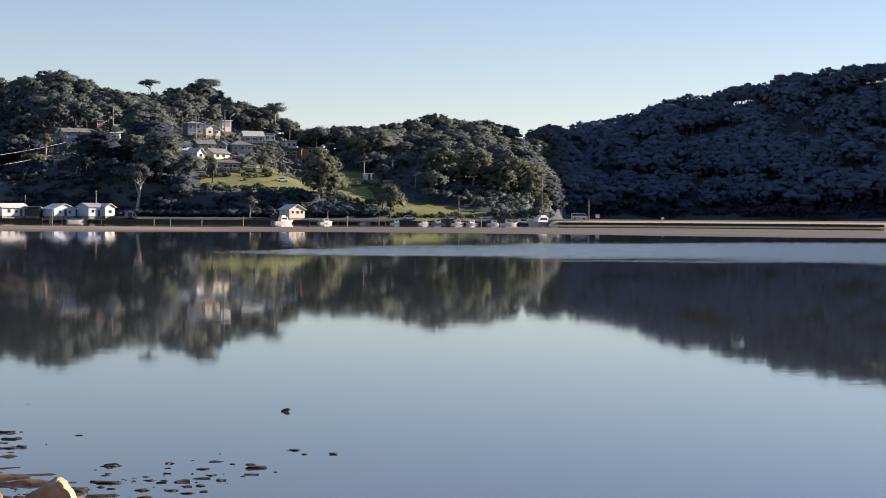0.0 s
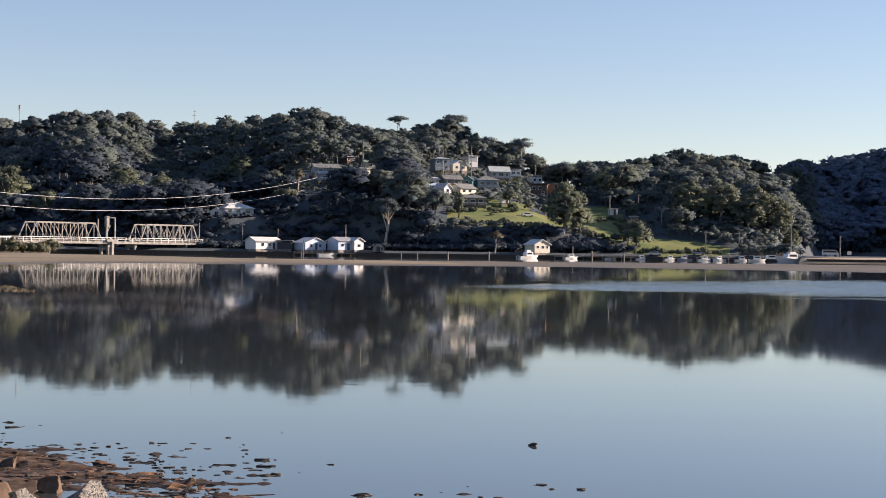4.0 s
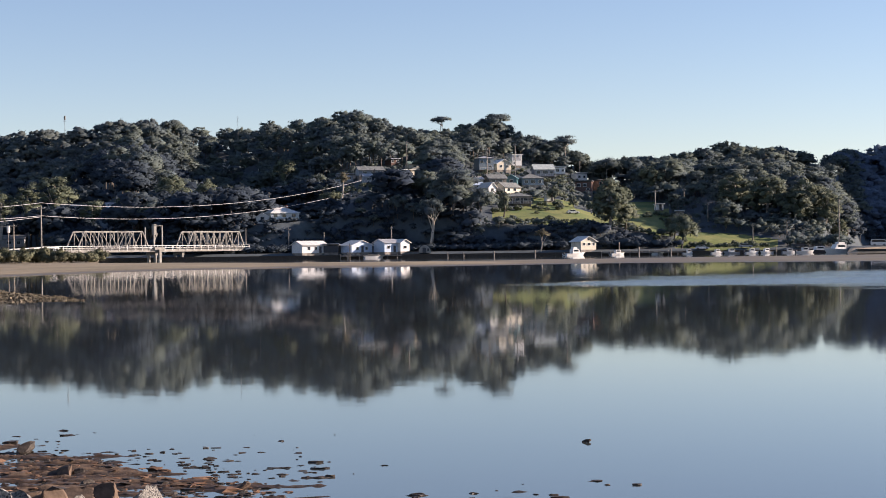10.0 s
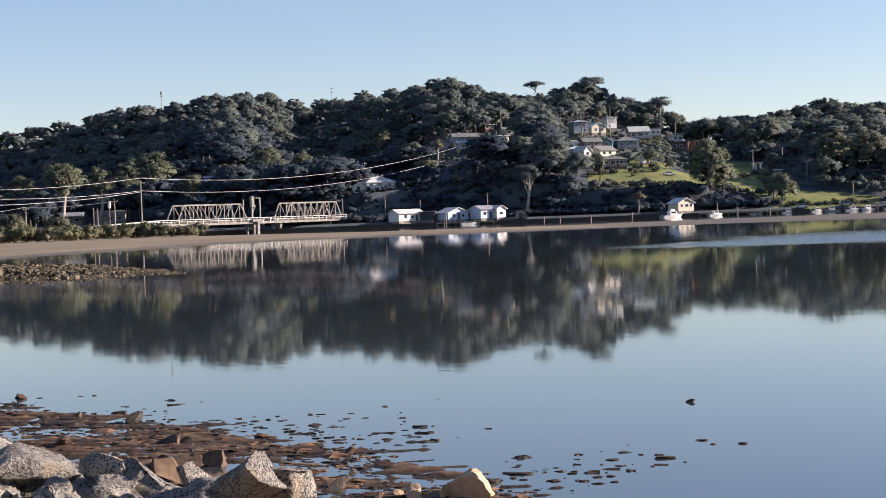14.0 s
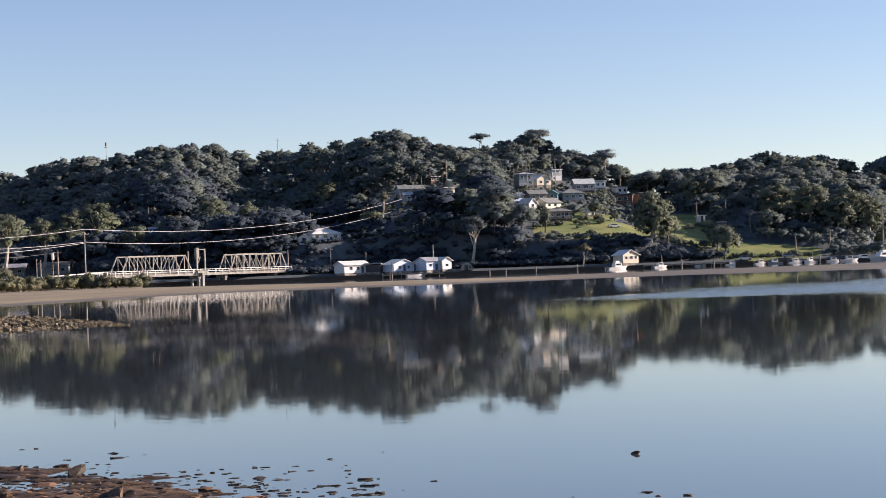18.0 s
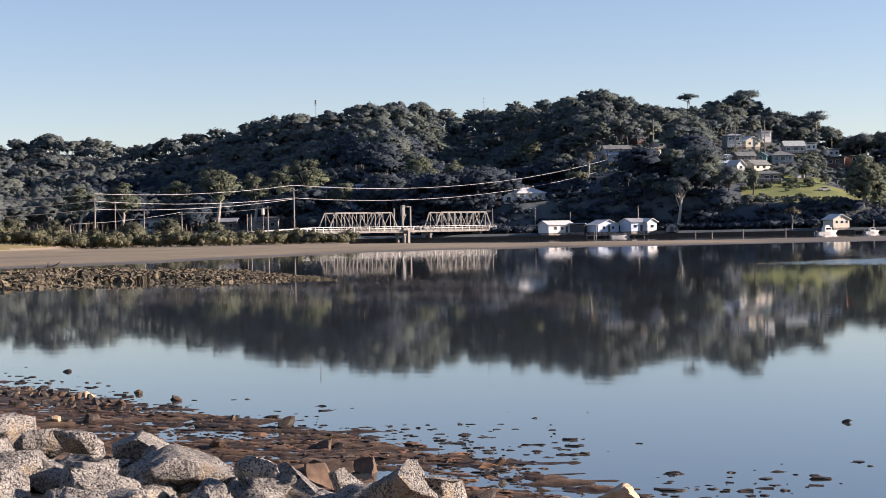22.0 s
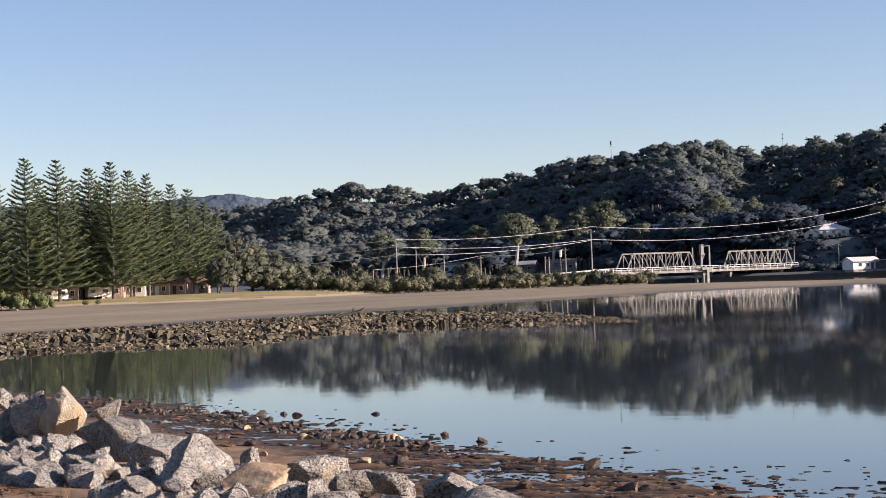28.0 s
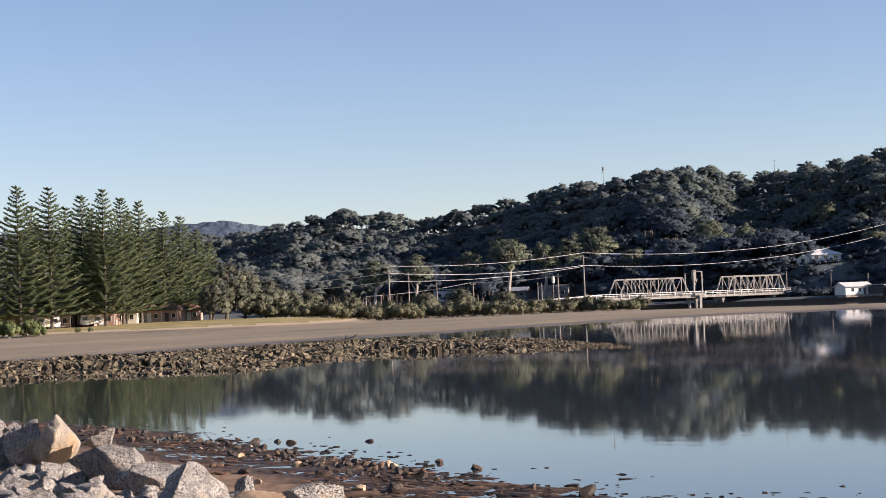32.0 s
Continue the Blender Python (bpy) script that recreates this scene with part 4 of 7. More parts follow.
hill_house("wide house with a pale green-grey metal roof and verandah posts", -6.74, 2.42, 8.0, 7, 2.9, 2.0, "gable", M_GREY, M_ROOF_SAGE, 12, windows=((-2.6, 1.6, 1.6, 1.3), (0.4, 1.6, 2.2, 1.5, 2), (2.9, 1.6, 1.2, 1.2)), deck=2.0)
hill_house("low pale annexe with a flat roof and an open side", -7.28, 2.50, 4.6, 5, 2.6, 0.3, "flat", M_WHITE, M_ROOF_PALE, 14, windows=((-1.0, 1.4, 1.4, 1.2), (1.2, 1.4, 1.2, 1.2)))
hill_house("blue-grey house with a dull green-grey hipped roof", -6.32, 2.12, 8.6, 7, 2.6, 1.7, "hip", M_BLUEGREY, M_ROOF_SLATE, 16, windows=((-2.6, 1.4, 1.6, 1.2), (0, 1.4, 1.8, 1.3), (2.8, 1.4, 1.4, 1.2)))
hill_house("small teal house with a teal gabled roof", -5.70, 2.15, 4.2, 5, 2.4, 1.4, "gable", M_TEAL, M_TEAL, -8, "y", windows=((0, 1.4, 1.4, 1.1),))
hill_house("dark-walled house with a slate roof and pale barge boards", -5.12, 2.16, 7.0, 6, 2.4, 1.5, "gable", M_TIMBER, M_ROOF_SLATE, 20, windows=((-1.8, 1.3, 1.5, 1.1), (1.2, 1.3, 1.5, 1.1)))
hill_house("house with a slate roof and a sunlit cream gable", -5.52, 1.86, 8.4, 6, 2.3, 1.7, "gable", M_CREAM, M_ROOF_SLATE, 46, windows=((-2.2, 1.3, 1.6, 1.1), (1.0, 1.3, 1.6, 1.1)))
hill_house("low brown timber house with a long dark verandah", -5.88, 1.50, 9.0, 6, 2.5, 1.1, "hip", M_TIMBER, M_ROOF_SLATE, 6, windows=((-3.0, 1.4, 1.6, 1.2), (-0.4, 1.4, 1.8, 1.2), (2.6, 1.4, 1.6, 1.2)), door=1.2, deck=1.6)
hill_house("small white garden shed beside the lawn", -6.95, 1.58, 3.2, 2.6, 2.2, 0.25, "flat", M_WHITE, M_ROOF_PALE, 24, name="shed", door=0.6, category="shed")
hill_house("white flat-roofed house with two windows", -7.97, 2.24, 4.8, 5, 3.1, 0.3, "flat", M_WHITE, M_ROOF_PALE, 30, windows=((-1.2, 1.8, 1.2, 1.2), (1.2, 1.8, 1.2, 1.2)))
hill_house("dark brick house with a low flat roof", -8.14, 1.88, 6.6, 7, 4.0, 0.3, "flat", M_DARKBRICK, M_ROOF_SLATE, -4, windows=((-1.9, 2.6, 1.5, 1.3), (0.6, 2.6, 1.5, 1.3), (1.8, 0.9, 1.2, 1.0)))
hill_house("orange rendered wing with a long pale balcony", -8.79, 1.92, 7.8, 6, 4.0, 0.3, "flat", M_ORANGE, M_ROOF_SLATE, 26, windows=((-2.6, 2.9, 1.4, 1.4), (0, 2.9, 1.4, 1.4), (2.6, 2.9, 1.4, 1.4)), deck=1.8)
hill_house("small white house behind the orange wing", -9.06, 2.24, 3.4, 4, 2.4, 0.4, "flat", M_WHITE, M_ROOF_PALE, 24, windows=((0, 1.4, 1.3, 1.0),))
hill_house("small cream house between gum trees", -4.42, 2.20, 5.2, 5, 1.8, 0.9, "gable", M_CREAM, M_ROOF_PALE, 20, windows=((0, 1.1, 1.6, 0.9),))
hill_house("white gabled cottage with a steep sunlit roof", -4.84, 1.86, 3.6, 6, 2.4, 1.7, "gable", M_WHITE, M_ROOF_PALE, 40, "y", windows=((0, 1.4, 1.4, 1.1),))
hill_house("low blue-roofed cottage beside the white gable", -4.50, 1.98, 3.4, 5, 1.9, 1.0, "gable", M_WHITE, M_BLUE, 10, windows=((0, 1.1, 1.2, 0.9),))
hill_house("slate-roofed house among tall gums on the hill", -0.83, 2.52, 9.6, 6, 2.0, 1.4, "gable", M_GREY, M_ROOF_SLATE, 14, windows=((-2.6, 1.1, 1.6, 1.0), (0.6, 1.1, 1.6, 1.0), (3.0, 1.1, 1.2, 1.0)))
hill_house("long low grey-blue house with a wide roof on the hill", -1.25, 2.27, 14.5, 6, 2.3, 1.0, "gable", M_GREY, M_ROOF_GREY, 8, windows=((-5.2, 1.2, 1.8, 1.1), (-2.2, 1.2, 1.8, 1.1), (1.6, 1.2, 1.8, 1.1), (5.0, 1.2, 1.8, 1.1)), deck=1.6)
hill_house("grey garage with a flat roof beside the long house", 0.02, 2.33, 6.0, 5, 2.4, 0.4, "flat", M_GREY, M_ROOF_GREY, 6, windows=((-1.4, 1.3, 1.6, 1.1), (1.4, 1.3, 1.6, 1.1)))
hill_house("small bright cream house with a balcony among gums", -2.07, 2.40, 4.6, 5, 2.9, 0.4, "flat", M_CREAM, M_ROOF_PALE, 30, windows=((-1.1, 1.6, 1.2, 1.2), (1.1, 1.6, 1.2, 1.2)), deck=1.4)
hill_house("small yellow-green house above the cream balcony", -2.30, 2.70, 4.4, 5, 2.4, 0.9, "gable", M_CREAM, M_ROOF_GREEN, 20, windows=((0, 1.3, 1.4, 1.0),))
hill_house("brown brick house glimpsed through tree trunks", -1.60, 2.86, 3.6, 5, 2.0, 0.5, "flat", M_DARKBRICK, M_ROOF_GREY, 30, windows=((-1.2, 1.6, 1.2, 1.0), (1.2, 1.6, 1.2, 1.0)))
house("shed", "small white shed beside a power pole on the grass", -10.66, slope_spot(-10.66, 1.22), 2.8, 2.4, 2.0, 0.2, "flat", M_WHITE, M_ROOF_PALE, 20, door=0.2, category="shed")
house("shed", "small open shelter with a white roof above the shrubs", -11.36, slope_spot(-11.36, 0.95), 3.0, 2.6, 1.9, 0.2, "flat", M_TIMBER, M_WHITE, 0, category="shed", raised=0.6)
# by the bridge
house("house", "white weatherboard house with a wide pale roof on a dark slope", 2.2, 579.0, 10.5, 7, 2.3, 1.9, "hip", M_WHITE, M_ROOF_PALE, 24, raised=0.9, windows=((-3.6, 1.5, 1.5, 1.2), (-0.4, 1.5, 1.5, 1.2), (3.2, 1.5, 1.5, 1.2)), group="houses by the bridge", chimney=True, deck=1.6)
house("house", "white gabled wing beside the pale hipped roof", 2.80, 577.0, 4.2, 6, 2.3, 1.2, "gable", M_WHITE, M_ROOF_PALE, -6, "y", windows=((0, 1.7, 1.5, 1.3),), group="houses by the bridge")
house("house", "long low building with a pale roof on the wooded slope", 8.75, slope_spot(8.75, 1.42, 580), 11.0, 6, 1.9, 0.6, "gable", M_GREY, M_ROOF_PALE, 4, windows=((-3, 1.0, 1.6, 0.9), (0, 1.0, 1.6, 0.9), (3, 1.0, 1.6, 0.9)), group="houses by the bridge")
house("house", "long low building with a grey roof on the wooded slope", 7.6, slope_spot(7.6, 1.46, 580), 10.0, 6, 1.9, 0.6, "gable", M_BLUE, M_ROOF_GREY, 4, windows=((-3, 1.0, 1.6, 0.9), (0, 1.0, 1.6, 0.9), (3, 1.0, 1.6, 0.9)), group="houses by the bridge")
house("shed", "open shed with a pale roof among trees", 3.5, slope_spot(3.5, 1.27), 4.5, 4, 2.0, 0.5, "flat", M_GREY, M_ROOF_PALE, 0, group="houses by the bridge", category="shed")
house("house", "white modern house with a large dark window behind poles", 14.75, 640, 11.5, 7, 4.2, 0.4, "flat", M_WHITE, M_ROOF_PALE, -14, windows=((-3.6, 2.4, 2.2, 1.6), (0.4, 2.4, 2.8, 1.8), (4.0, 2.4, 1.6, 1.4)), group="houses by the bridge")
house("house", "house with a white balcony rail below a dark gable", 12.41, 622, 7.2, 6, 3.0, 1.2, "gable", M_TIMBER, M_ROOF_GREY, -12, windows=((-2, 1.6, 1.4, 1.2), (1.8, 1.6, 1.4, 1.2)), deck=1.8, group="houses by the bridge")
house("house", "grey-blue house with a brown roof behind the bridge approach", 11.17, 614, 10.5, 7, 3.0, 1.3, "gable", M_GREY, M_TIMBER, -6, windows=((-3.2, 1.6, 1.4, 1.2), (0, 1.6, 1.6, 1.2), (3.2, 1.6, 1.4, 1.2)), group="houses by the bridge")
house("house", "small orange roofed house high among trees", 12.20, 650, 4.0, 5, 2.2, 1.0, "gable", M_CREAM, M_ORANGE, 0, windows=((0, 1.2, 1.6, 1.0),), group="houses by the bridge")
house("house", "white two-storey house on the ridge among trees", 4.10, slope_spot(4.1, 3.25), 5.0, 5, 3.6, 0.4, "flat", M_WHITE, M_WHITE, 10, windows=((0, 1.8, 1.6, 1.2),), raised=2.6)
HOUSE_SPOTS[-1] = (4.1, HOUSE_SPOTS[-1][1], 0.3, 18)
# on the waterfront
house("boatshed", "white boatshed with a pale gabled roof at the waterside", 1.25, 542, 9.6, 6, 2.6, 1.2, "gable", M_WHITE, M_ROOF_PALE, 34, windows=((-2.2, 1.5, 1.2, 1.2), (0.4, 1.5, 1.2, 1.2)), door=2.2, group="boatsheds", category="boatshed", raised=0.15)
house("boatshed", "open carport with posts beside the boatshed", 0.48, 543, 4.6, 5, 2.2, 0.5, "flat", M_DARK, M_ROOF_GREY, -10, group="boatsheds", category="boatshed", raised=0.1)
house("boatshed", "pale blue boatshed with a low gabled roof", -0.35, 542, 8.2, 6, 2.3, 1.5, "gable", M_BLUE, M_ROOF_PALE, 36, "y", windows=((-1.8, 1.3, 1.1, 1.1), (1.8, 1.3, 1.1, 1.1)), door=0.2, group="boatsheds", category="boatshed", raised=0.15)
house("boatshed", "blue-grey boatshed with a white wing and pole", -1.36, 542, 5.6, 6, 3.0, 1.1, "gable", M_BLUE, M_ROOF_GREY, 36, windows=((-1.2, 1.6, 1.2, 1.1),), door=1.2, group="boatsheds", category="boatshed", raised=0.15)
house("boatshed", "small white lean-to with a pale roof", -1.84, 543, 3.8, 5, 2.9, 1.0, "gable", M_WHITE, M_ROOF_PALE, 40, "y", windows=((0, 1.4, 1.4, 1.0),), group="boatsheds", category="boatshed", raised=0.15)
house("boathouse", "cream two-storey boathouse with a white gabled front", -8.10, 542, 6.2, 5.2, 2.7, 1.5, "gable", M_CREAM, M_ROOF_PALE, 38, "y", windows=((-1.8, 1.8, 1.1, 1.0), (0.2, 1.8, 1.3, 1.0), (2.0, 1.8, 1.0, 1.0), (0, 3.3, 0.9, 0.6)), group="boatsheds", category="boathouse", raised=0.1)


def arch_hut():
    ob = thing("arch_hut", "small round-roofed hut of pale weathered sheet at the waterside", "hut", at=on_ground(-2.68, 541, -2.68))
    outline = [(2.0 * math.cos(radians(k)), 2.6 * math.sin(radians(k))) for k in range(0, 181, 15)]
    part("shell", prism(outline, -2.0, 2.0), M_CONCRETE, ob)
    part("doorway", box(-0.7, 0.5, -2.06, -1.9, 0.02, 1.7), M_DARK, ob)
    part("doorway", box(0.8, 1.4, -2.06, -1.9, 0.6, 1.5), M_DARK, ob)


arch_hut()
HOUSE_SPOTS.append((-2.68, 541, 0.3, 5))


# ---- the bridge ----
def bridge():
    a, b = Vector((-84.0, 498.0, 0)), Vector((-34.2, 549.0, 0))
    along = (b - a).normalized()
    turn = math.degrees(math.atan2(along.y, along.x))
    ob = thing("truss_bridge", "weathered steel truss bridge with a lift tower on concrete piers", "bridge", at=pose(a.x, a.y, 0, 0, 0, turn))
    w, deck, bottom, top = 5.6, 3.7, 4.0, 9.1
    spans = ((6.4, 33.3), (48.7, 72.8))

    def truss(s0, s1, y):
        n = 9
        xs = [s0 + (s1 - s0) * i / n for i in range(n + 1)]
        t = part("truss", bar((s0, y, bottom), (s1, y, bottom), 0.36), M_STEEL, ob)
        part("top_chord", bar((xs[1] - 0.4, y, top), (xs[-2] + 0.4, y, top), 0.40), M_STEEL, t)
        part("end_post", bar((s0, y, bottom), (xs[1] - 0.4, y, top), 0.34), M_STEEL, t)
        part("end_post", bar((s1, y, bottom), (xs[-2] + 0.4, y, top), 0.34), M_STEEL, t)
        for i in range(1, n):
            part("upright", bar((xs[i], y, bottom), (xs[i], y, top), 0.2), M_STEEL, t)
            if i < n - 1:
                x0, x1 = (xs[i + 1], xs[i]) if i < n / 2 else (xs[i], xs[i + 1])
                part("diagonal", bar((x0, y, bottom), (x1, y, top), 0.17), M_STEEL, t)

    for s0, s1 in spans:
        truss(s0, s1, 0.0)
        truss(s0, s1, w)
        for k in range(2, 8):
            x = s0 + (s1 - s0) * k / 9
            part("cross_beam", bar((x, 0, bottom - 0.4), (x, w, bottom - 0.4), 0.3), M_STEEL, ob)
    part("deck", box(-2, 74.5, 0.3, w - 0.3, deck - 0.45, deck), M_CONCRETE, ob)
    part("fascia_girder", box(2, 74.5, -0.25, 0.26, deck - 0.85, deck - 0.1), M_CONCRETE, ob, "pale painted edge girder")
    part("fascia_girder", box(2, 74.5, w - 0.26, w + 0.25, deck - 0.85, deck - 0.1), M_CONCRETE, ob, "pale painted edge girder")
    for y in (-0.55, w + 0.45):
        rail = part("railing", bar((-2, y, deck + 1.05), (74.5, y, deck + 1.05), 0.12), M_WHITE, ob, "white pedestrian railing")
        part("lower_rail", bar((-2, y, deck + 0.5), (74.5, y, deck + 0.5), 0.09), M_WHITE, rail)
        for i in range(27):
            part("railing_post", bar((-2 + i * 2.94, y, deck - 0.4), (-2 + i * 2.94, y, deck + 1.1), 0.12), M_WHITE, rail)
    for x in (36.7, 47.4, 68.7):
        pier = part("pier", box(x - 0.55, x + 0.55, 0.6, w - 0.6, 1.8, deck - 0.85, 0.08), M_CONCRETE, ob)
        for y in (1.2, w - 1.2):
            part("column", rod((x, y, -1.5), (x, y, 1.82), 0.5, 0.48, 12), M_CONCRETE, pier)
    part("abutment", box(-3.5, 2.2, -0.6, w + 0.6, -1.0, deck - 0.46), M_CONCRETE, ob)
    part("abutment", box(73.0, 78.5, -0.6, w + 0.6, -1.0, deck - 0.46), M_CONCRETE, ob)
    # lift tower
    tower = part("lift_tower", bar((35.0, -0.3, deck), (35.0, -0.3, 11.0), 0.5), M_STEEL, ob)
    part("tower_post", bar((38.2, -0.3, deck), (38.2, -0.3, 11.0), 0.42), M_STEEL, tower)
    part("tower_post", bar((36.6, w + 0.3, deck), (36.6, w + 0.3, 10.6), 0.3), M_STEEL, tower)
    part("tower_beam", bar((35.0, -0.3, 10.9), (38.2, -0.3, 10.9), 0.22), M_STEEL, tower)
    part("winch_box", box(34.5, 35.7, -0.8, 0.2, 8.0, 11.4, 0.08), M_STEEL, tower)
    part("brace", bar((35.0, -0.3, 6.0), (36.4, -0.3, 8.6), 0.25), M_STEEL, tower)
    part("platform", box(34.6, 38.6, -1.2, -0.5, deck - 0.2, deck + 0.6), M_STEEL, tower)
    part("pier_shaft", box(36.3, 37.3, -1.2, -0.4, -1.5, deck - 0.2, 0.1), M_CONCRETE, ob)


bridge()


def approach():
    """The embanked road at the near end of the bridge, with its white guard rail."""
    ob = thing("guard_rail", "white guard rail on the road that leads to the bridge", "guard rail")
    pts = [(-84.0, 497.2, 3.7), (-92.5, 489.0, 3.3), (-101.0, 484.0, 2.8), (-112.0, 481.0, 2.6), (-124.0, 480.0, 2.5)]
    for p, q in zip(pts, pts[1:]):
        part("rail", bar((p[0], p[1], p[2] + 0.9), (q[0], q[1], q[2] + 0.9), 0.1, 0.34), M_WHITE, ob)
        for k in range(3):
            m = Vector(p).lerp(Vector(q), (k + 0.5) / 3)
            part("post", bar((m.x, m.y, -0.5), (m.x, m.y, m.z + 0.9), 0.16), M_WHITE, ob)
    bm = bmesh.new()
    left = [Vector(p) + Vector((0, 0.4, 0)) for p in pts]
    rows = [[bm.verts.new((v.x + 2.0, v.y - 3.0, -0.8)), bm.verts.new((v.x, v.y, v.z)), bm.verts.new((v.x - 3.4, v.y + 5.0, v.z)), bm.verts.new((v.x - 5, v.y + 9.0, -0.8))] for v in left]
    for r, s in zip(rows, rows[1:]):
        for i in range(3):
            bm.faces.new((r[i], s[i], s[i + 1], r[i + 1]))
    for r in (rows[0], rows[-1]):
        bm.faces.new(r)
    bmesh.ops.recalc_face_normals(bm, faces=bm.faces)
    me = bpy.data.meshes.new("embankment")
    bm.to_mesh(me)
    bm.free()
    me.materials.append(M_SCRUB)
    tagged(new("embankment", me), "low earth embankment of the road to the bridge", "embankment", kind="structure")


approach()


# ---- poles and wires ----
def power_pole(bearing, dist, h, arm=0.0, label="grey timber power pole", lamp=False, light=False):
    ob = thing("power_pole", label, "power pole", "power poles", on_ground(bearing, dist, bearing, 0.3))
    part("pole", rod((0, 0, 0), (0, 0, h + 0.3), 0.22, 0.15, 8), M_CONCRETE if light else M_TIMBER, ob)
    if arm:
        part("crossarm", box(-arm / 2, arm / 2, -0.12, 0.02, h - 0.5, h - 0.3), M_TIMBER, ob)
        for x in (-arm / 2 + 0.1, 0.25, arm / 2 - 0.1):
            part("insulator", rod((x, -0.05, h - 0.3), (x, -0.05, h - 0.08), 0.06, 0.045, 6), M_WHITE, ob)
    if lamp:
        part("lamp_arm", bar((0, 0, h - 0.2), (-1.4, -0.2, h + 0.1), 0.07), M_STEEL, ob)
        part("lamp_head", box(-2.0, -1.3, -0.35, -0.05, h + 0.02, h + 0.18, 0.03), M_WHITE, ob)
    return ob


def pole_top(bearing, dist, z):
    x, y = polar(bearing, dist)
    return Vector((x, y, z))


def wire(p, q, sag, r=0.075):
    cu = bpy.data.curves.new("power_line", "CURVE")
    cu.dimensions, cu.bevel_depth, cu.bevel_resolution = "3D", r, 1
    sp = cu.splines.new("POLY")
    sp.points.add(24)
    for i, pt in enumerate(sp.points):
        t = i / 24
        c = p.lerp(q, t)
        pt.co = (c.x, c.y, c.z - sag * 4 * t * (1 - t), 1)
    cu.materials.append(M_WIRE)
    tagged(new("power_line", cu), "sagging grey power line strung between timber poles", "power line", "power lines")


power_pole(16.82, 440, 13.0, 2.2, "tall pale timber power pole among the mangroves", light=True)
power_pole(10.16, 478, 14.4, 2.2, "tall pale timber power pole beside the bridge approach", light=True)
power_pole(13.95, 470, 8.0, 1.6)
power_pole(17.63, 450, 5.6)
power_pole(16.15, 520, 12.5, 1.8)
power_pole(15.2, 500, 9.0)
power_pole(11.05, 478, 9.5, 1.8, "leaning timber pole with a white transformer")
power_pole(11.75, 490, 7.4)
power_pole(11.62, 490, 7.2)
power_pole(-2.1, 652, 13.0, 2.0)
power_pole(2.6, 585, 11.0, 1.6)
power_pole(23.5, 445, 13.0, 2.2)
power_pole(-10.54, 622, 8.4, 1.8, "pale power pole beside a white shed on the grass", light=True)
power_pole(-11.51, 630, 7.4, 1.4)
power_pole(-12.30, 600, 6.8, 1.6)
power_pole(-13.78, 572, 6.9, 1.0, "slim street light on the grass slope", lamp=True)
power_pole(-14.90, 577, 7.0, 1.8, "T-shaped light pole by the parked boats")
power_pole(-16.61, 560, 15.5, 1.2, "very tall timber pole in front of the shaded hill")
power_pole(-18.21, 513, 6.2)
power_pole(-5.81, 680, 13.0, 1.6, "tall pale pole in front of the white house", light=True)
power_pole(-4.85, 668, 11.0, 1.6)
power_pole(3.4, 556, 8.4)
power_pole(1.95, 560, 8.6, 1.6, "pole with a street light above the boatsheds", lamp=True)
power_pole(0.75, 556, 6.8)
power_pole(-1.55, 548, 8.4, 0.8)
power_pole(-8.0, 716, 9.0)


def transformer():
    x, y = polar(11.22, 477)
    ob = thing("transformer", "white transformer drum hung on a pole", "transformer", at=pose(x, y, height_at(x, y)))
    part("drum", rod((0, 0, 7.0), (0, 0, 8.9), 0.42, 0.42, 12), M_WHITE, ob)
    part("bracket", bar((0, 0, 8.0), (0.9, 0.5, 8.0), 0.14), M_STEEL, ob)
    part("post", rod((0, 0, -0.3), (0, 0, 7.0), 0.1, 0.1, 6), M_TIMBER, ob)


transformer()
T1, T2, T3, T4 = (pole_top(16.82, 440, 14.2), pole_top(10.16, 478, 16.8), pole_top(-2.1, 652, 35.0), pole_top(23.5, 445, 13.0))
for k, (z1, z2, z3, z4) in enumerate(((0.0, 0.0, 0.0, 0.0), (-1.9, -3.6, -3.4, -2.2), (-4.0, -3.9, -3.8, -4.2))):
    wire(T1 + Vector((0, 0, z1)), T2 + Vector((0, 0, z2)), 1.2)
    wire(T4 + Vector((0, 0, z4)), T1 + Vector((0, 0, z1)), 0.9)
    if k < 2:
        wire(T2 + Vector((0, 0, z2)), T3 + Vector((0, 0, z3)), 6.5)
wire(pole_top(13.95, 470, 9.6), pole_top(11.05, 478, 10.6), 0.6, 0.05)
wire(pole_top(17.63, 450, 6.6), pole_top(13.95, 470, 9.6), 0.6, 0.05)


def mast(bearing, dist, h, label, head):
    ob = thing("mast", label, "mast", at=on_ground(bearing, dist, bearing, 0.3))
    part("pole", rod((0, 0, 0), (0, 0, h), 0.16, 0.08, 8), M_STEEL, ob)
    if head:
        part("antenna_head", rod((0, 0, h - 1.6), (0, 0, h + 0.4), 0.55, 0.55, 10), M_STEEL, ob)
        part("platform", rod((0, 0, h - 2.4), (0, 0, h - 2.2), 0.9, 0.9, 10), M_STEEL, ob)
    else:
        for z in (h - 1.0, h - 3.0):
            part("aerial", bar((-0.8, 0, z), (0.8, 0, z), 0.12), M_STEEL, ob)


mast(9.36, 925, 18.0, "phone mast with a drum of antennas on the wooded ridge", True)
mast(3.62, 872, 18.5, "thin aerial mast on the wooded ridge", False)


